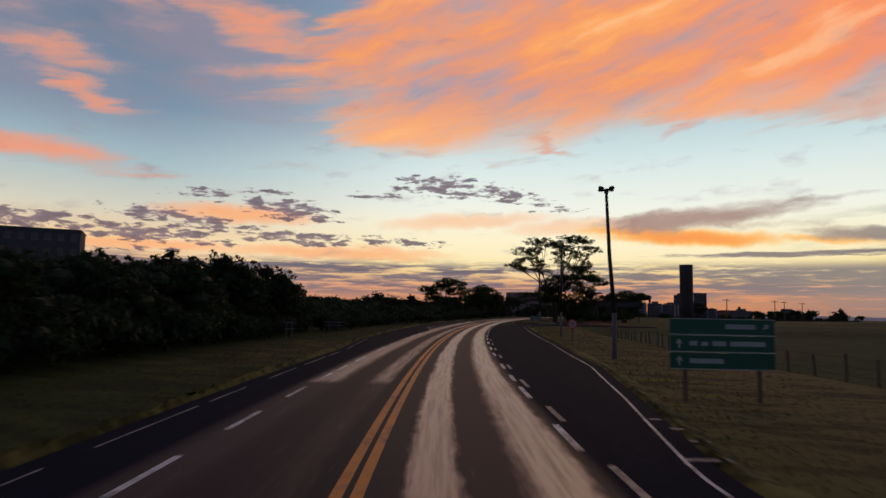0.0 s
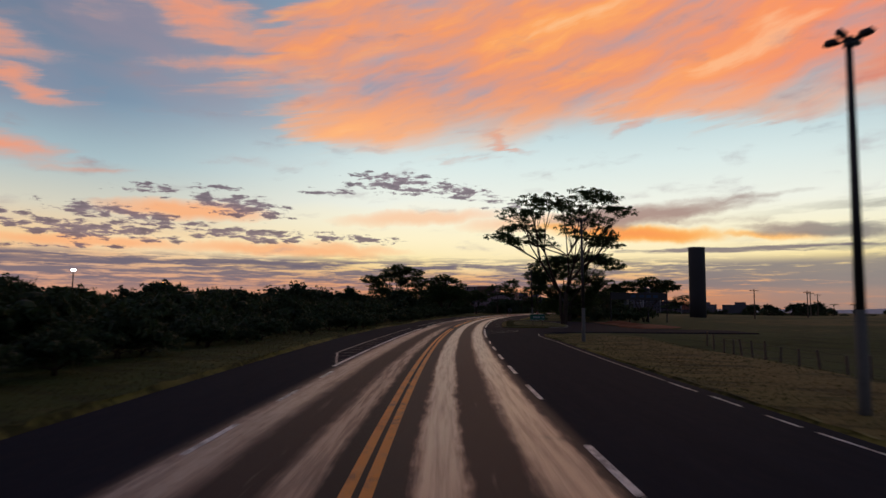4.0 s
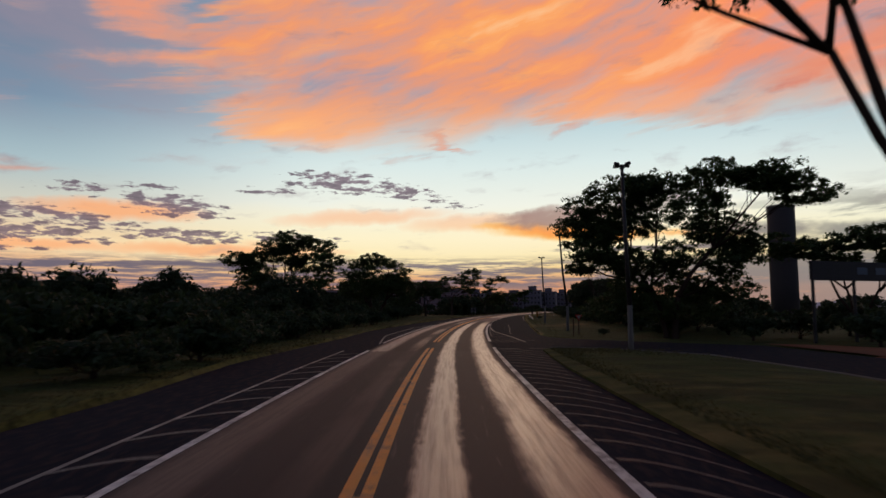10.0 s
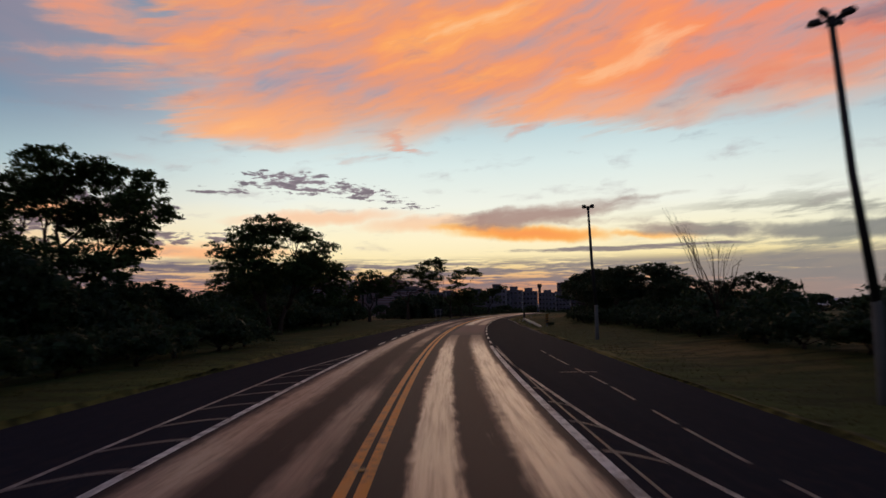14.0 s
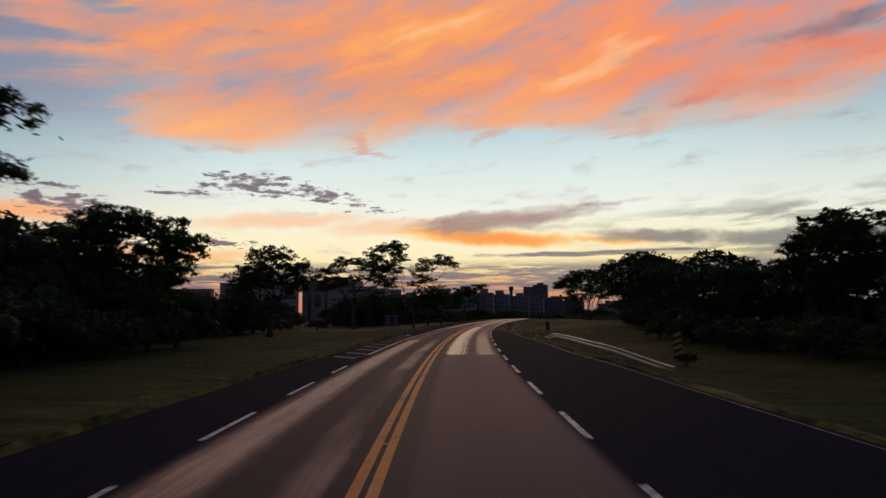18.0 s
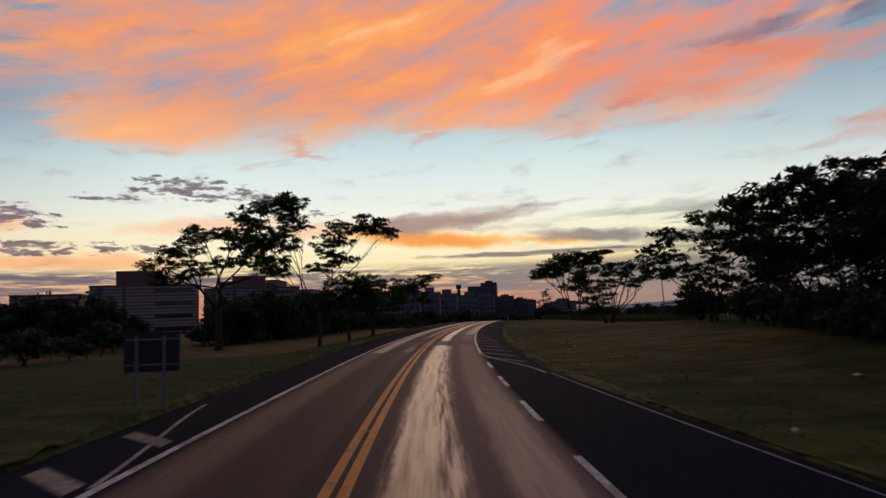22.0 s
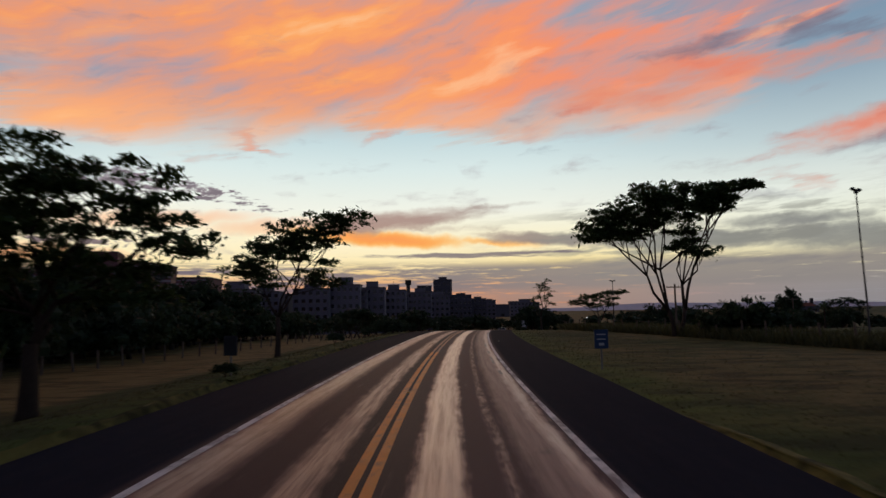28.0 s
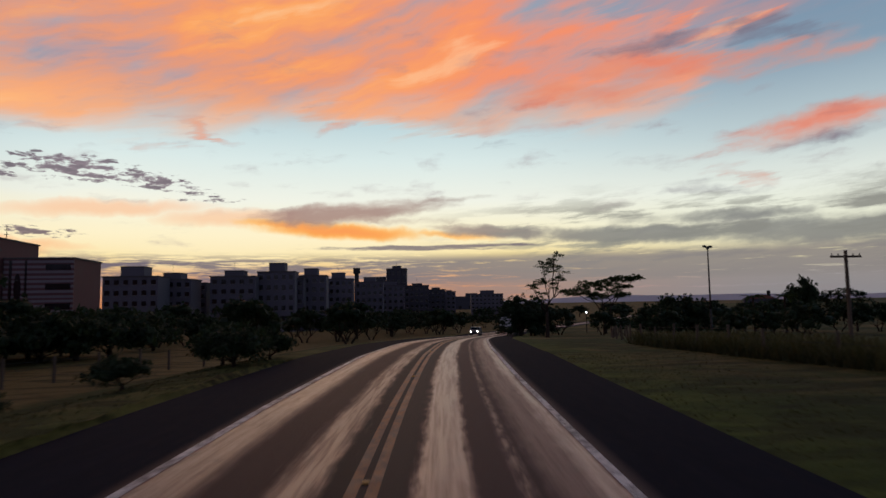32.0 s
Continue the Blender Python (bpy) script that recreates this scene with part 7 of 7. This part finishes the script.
# ---- lights that burn in the distance ----
def flood(x, y, z0, z, mat, label, r=0.35):
    ob = thing("floodlight", Matrix.Translation((x, y, z0)), label, "floodlight", "lit lamps in the distance")
    part("mast", built("mast", STEEL, tube([(0, 0, -0.5), (0, 0, z - z0)], [0.12, 0.08], 6)), ob)
    part("lamp", built("lamp", mat, tube([(0, 0, z - z0), (0, 0, z - z0 + r)], [r * 0.7, r], 10)), ob)
    part("hood", built("hood", STEEL, tube([(0, 0, z - z0 + r), (0, 0, z - z0 + r + 0.12)], [r * 1.05, r * 0.8], 10)), ob)


flood(-47, 152, 0, 7.2, FLOOD, "bright floodlight on a mast beyond the thicket")
flood(-36, 160, 0, 5.6, AMBER, "warm floodlight on a mast beyond the thicket", 0.28)
flood(191, 452, -4, -0.4, AMBER, "amber lamp beside the far road", 0.2)
flood(186, 450, -4, -0.3, FLOOD, "white lamp beside the far road", 0.16)
flood(208, 446, -4, -1.2, FLOOD, "small white lamp beside the far road", 0.16)


# ---- vehicles ----
def wheel(ob, x, y, r, w):
    t = part("wheel", built("wheel", RUBBER, tube([(x - w / 2, y, r), (x - w * 0.4, y, r), (x + w * 0.4, y, r), (x + w / 2, y, r)], [r * 0.9, r, r, r * 0.9], 18)), ob)
    part("rim", built("rim", GALV, tube([(x - w * 0.52, y, r), (x + w * 0.52, y, r)], [r * 0.55, r * 0.55], 14)), t)


def on_road(s, d, turn=0.0):
    p = place(s, d)
    slope = math.degrees(math.atan2(float(road_z(s + 3) - road_z(s - 3)), 6.0))
    return pose(p.x, p.y, float(road_z(s)) + 0.003, 0, 0, bearing(s) + turn) @ pose(0, 0, 0, slope if turn == 0 else -slope, 0, 0)


car = thing("car", on_road(482, -1.75, 180), "grey car with lit headlamps driving in the other lane", "car")
side = [(-2.1, 0.35), (-2.15, 0.7), (-1.9, 0.9), (-1.1, 1.0), (-0.5, 1.42), (0.9, 1.45), (1.6, 1.0), (2.05, 0.95), (2.1, 0.4), (1.8, 0.25), (-1.8, 0.25)]
v = [(x, -y, z) for x in (-0.85, -0.72, 0.72, 0.85) for y, z in [(a * (1.0 if abs(x) > 0.8 else 1.01), b) for a, b in side]]
n = len(side)
f = [tuple(range(n)), tuple(range(4 * n - 1, 3 * n - 1, -1))] + [(r * n + k, (r + 1) * n + k, (r + 1) * n + (k + 1) % n, r * n + (k + 1) % n) for r in range(3) for k in range(n)]
part("body", built("body", CAR_BODY, (v, f)), car)
part("windscreen", built("windscreen", GLASS, ([(-0.68, 1.12, 1.02), (0.68, 1.12, 1.02), (0.62, 0.56, 1.42), (-0.62, 0.56, 1.42), (-0.68, 1.08, 1.02), (0.68, 1.08, 1.02), (0.62, 0.52, 1.42), (-0.62, 0.52, 1.42)],
                                                 [(0, 1, 2, 3), (7, 6, 5, 4), (0, 4, 5, 1), (1, 5, 6, 2), (2, 6, 7, 3), (3, 7, 4, 0)])), car)
for x in (-0.6, 0.6):
    part("headlamp", built("headlamp", HEADLAMP, tube([(x, 2.08, 0.68), (x, 2.18, 0.68)], [0.11, 0.1], 12)), car, "lit headlamp")
for x in (-0.76, 0.76):
    for y in (-1.3, 1.35):
        wheel(car, x, y, 0.32, 0.2)

lorry = thing("truck", on_road(505, 1.75), "box truck with a pale trailer and lit tail lamps far ahead", "truck")
part("box_body", built("box_body", TRUCK_BOX, box(-1.25, -5.0, 1.05, 1.25, 3.4, 3.9, 0.04)), lorry)
part("cab", built("cab", CAR_BODY, box(-1.2, 3.6, 0.7, 1.2, 5.6, 3.0, 0.12)), lorry)
part("chassis", built("chassis", STEEL, box(-0.5, -4.9, 0.6, 0.5, 5.2, 1.03)), lorry)
part("bumper", built("bumper", STEEL, box(-1.15, -5.05, 0.5, 1.15, -4.92, 0.72)), lorry)
for x in (-1.2, 1.2):
    part("door_post", built("door_post", STEEL, box(x - 0.04, -5.04, 1.05, x + 0.04, -5.0, 3.9)), lorry)
for x in (-0.95, 0.95):
    part("tail_lamp", built("tail_lamp", TAILLAMP, box(x - 0.1, -5.09, 0.78, x + 0.1, -5.05, 0.92)), lorry)
    for y in (-3.6, -2.5, 4.4):
        wheel(lorry, x * 1.05, y, 0.48, 0.3)


# ---- grass on the verges ----
def blades(name, count, s0, s1, bands, size, seed, label, rise=0.0, slim=1.0):
    """Uneven tufts of short grass strewn along the verges."""
    rng = np.random.default_rng(seed)
    s = rng.uniform(s0, s1, count)
    which = rng.integers(0, len(bands), count)
    d = np.zeros(count)
    for k, (table, sign, wide) in enumerate(bands):
        sel = which == k
        d[sel] = edge(table, s[sel]) + sign * (0.25 + np.abs(rng.normal(0, 1, sel.sum())) * wide)
    z = ground_z(s, d) + rise
    b = np.interp(s, LINE_S, _bear)
    x, y = np.interp(s, LINE_S, LINE_X) + d * np.cos(b), np.interp(s, LINE_S, LINE_Y) - d * np.sin(b)
    root = np.stack([x, y, z - 0.02], 1)
    a = rng.uniform(0, 6.28, count)
    w = np.stack([np.cos(a), np.sin(a), 0 * a], 1) * (slim * size * rng.uniform(0.25, 0.6, count))[:, None]
    h = size * rng.uniform(0.4, 1.4, count)
    tip = root + np.stack([rng.normal(0, 0.35, count) * h, rng.normal(0, 0.35, count) * h, h], 1)
    q = np.stack([root - w, root + w, tip + w * 0.25, tip - w * 0.25], 1)
    tagged(new(name, quad_mesh(name, q, LEAF_DRY)), label, "grass", kind="stuff")


ROUGH = [(335, 26.5), (355, 22.0), (370, 19.2), (380, 16.9), (390, 14.4), (397, 12.6), (405, 11.6), (414, 11.6)]
ISLE = [(((120, 5.6), (154, 5.9)), 1, 2.2)]
BANDS = [(LEFT_EDGE, -1, 3.4), (RIGHT_EDGE, 1, 4.4)]
blades("verge_grass", 52000, -4, 105, BANDS, 0.055, 5, "short dry and green grass on the verges")
blades("verge_grass", 50000, 166, 400, BANDS, 0.055, 6, "short dry and green grass on the verges")
blades("verge_grass", 9000, 105, 166, [(LEFT_EDGE, -1, 2.6)], 0.07, 8, "short dry and green grass on the verges")
blades("verge_grass", 14000, 122, 152, ISLE, 0.07, 9, "short dry and green grass on the traffic island", 0.2)
blades("rough_grass", 26000, 338, 412, [(ROUGH, 1, 3.4)], 0.62, 12, "tall rough brown grass along the field fence", 0.0, 0.16)

# pale scraps of litter on the mown grass
for s, d, k in [(276.2, 13.0, 0.16), (269.5, 7.5, 0.09), (263.6, 6.9, 0.1), (296, 9.0, 0.14), (372, 3.9, 0.05)]:
    scrap = thing("litter_scrap", seat(s, d, 40 * k, 0.05), "crumpled pale scrap of litter lying on the ground", "litter", "litter beside the road")
    part("scrap", built("scrap", SIGN_WHITE, ([(-k, -k * 0.6, 0.02), (0, -k * 0.7, 0.07), (k, -k * 0.5, 0.02), (-k * 0.9, k * 0.5, 0.03), (0.1 * k, k * 0.7, 0.08), (k * 0.9, k * 0.6, 0.03), (0, 0, -0.05)],
                                              [(0, 1, 4, 3), (1, 2, 5, 4), (0, 3, 6), (3, 4, 6), (4, 5, 6), (5, 2, 6), (2, 1, 6), (1, 0, 6)])), scrap)
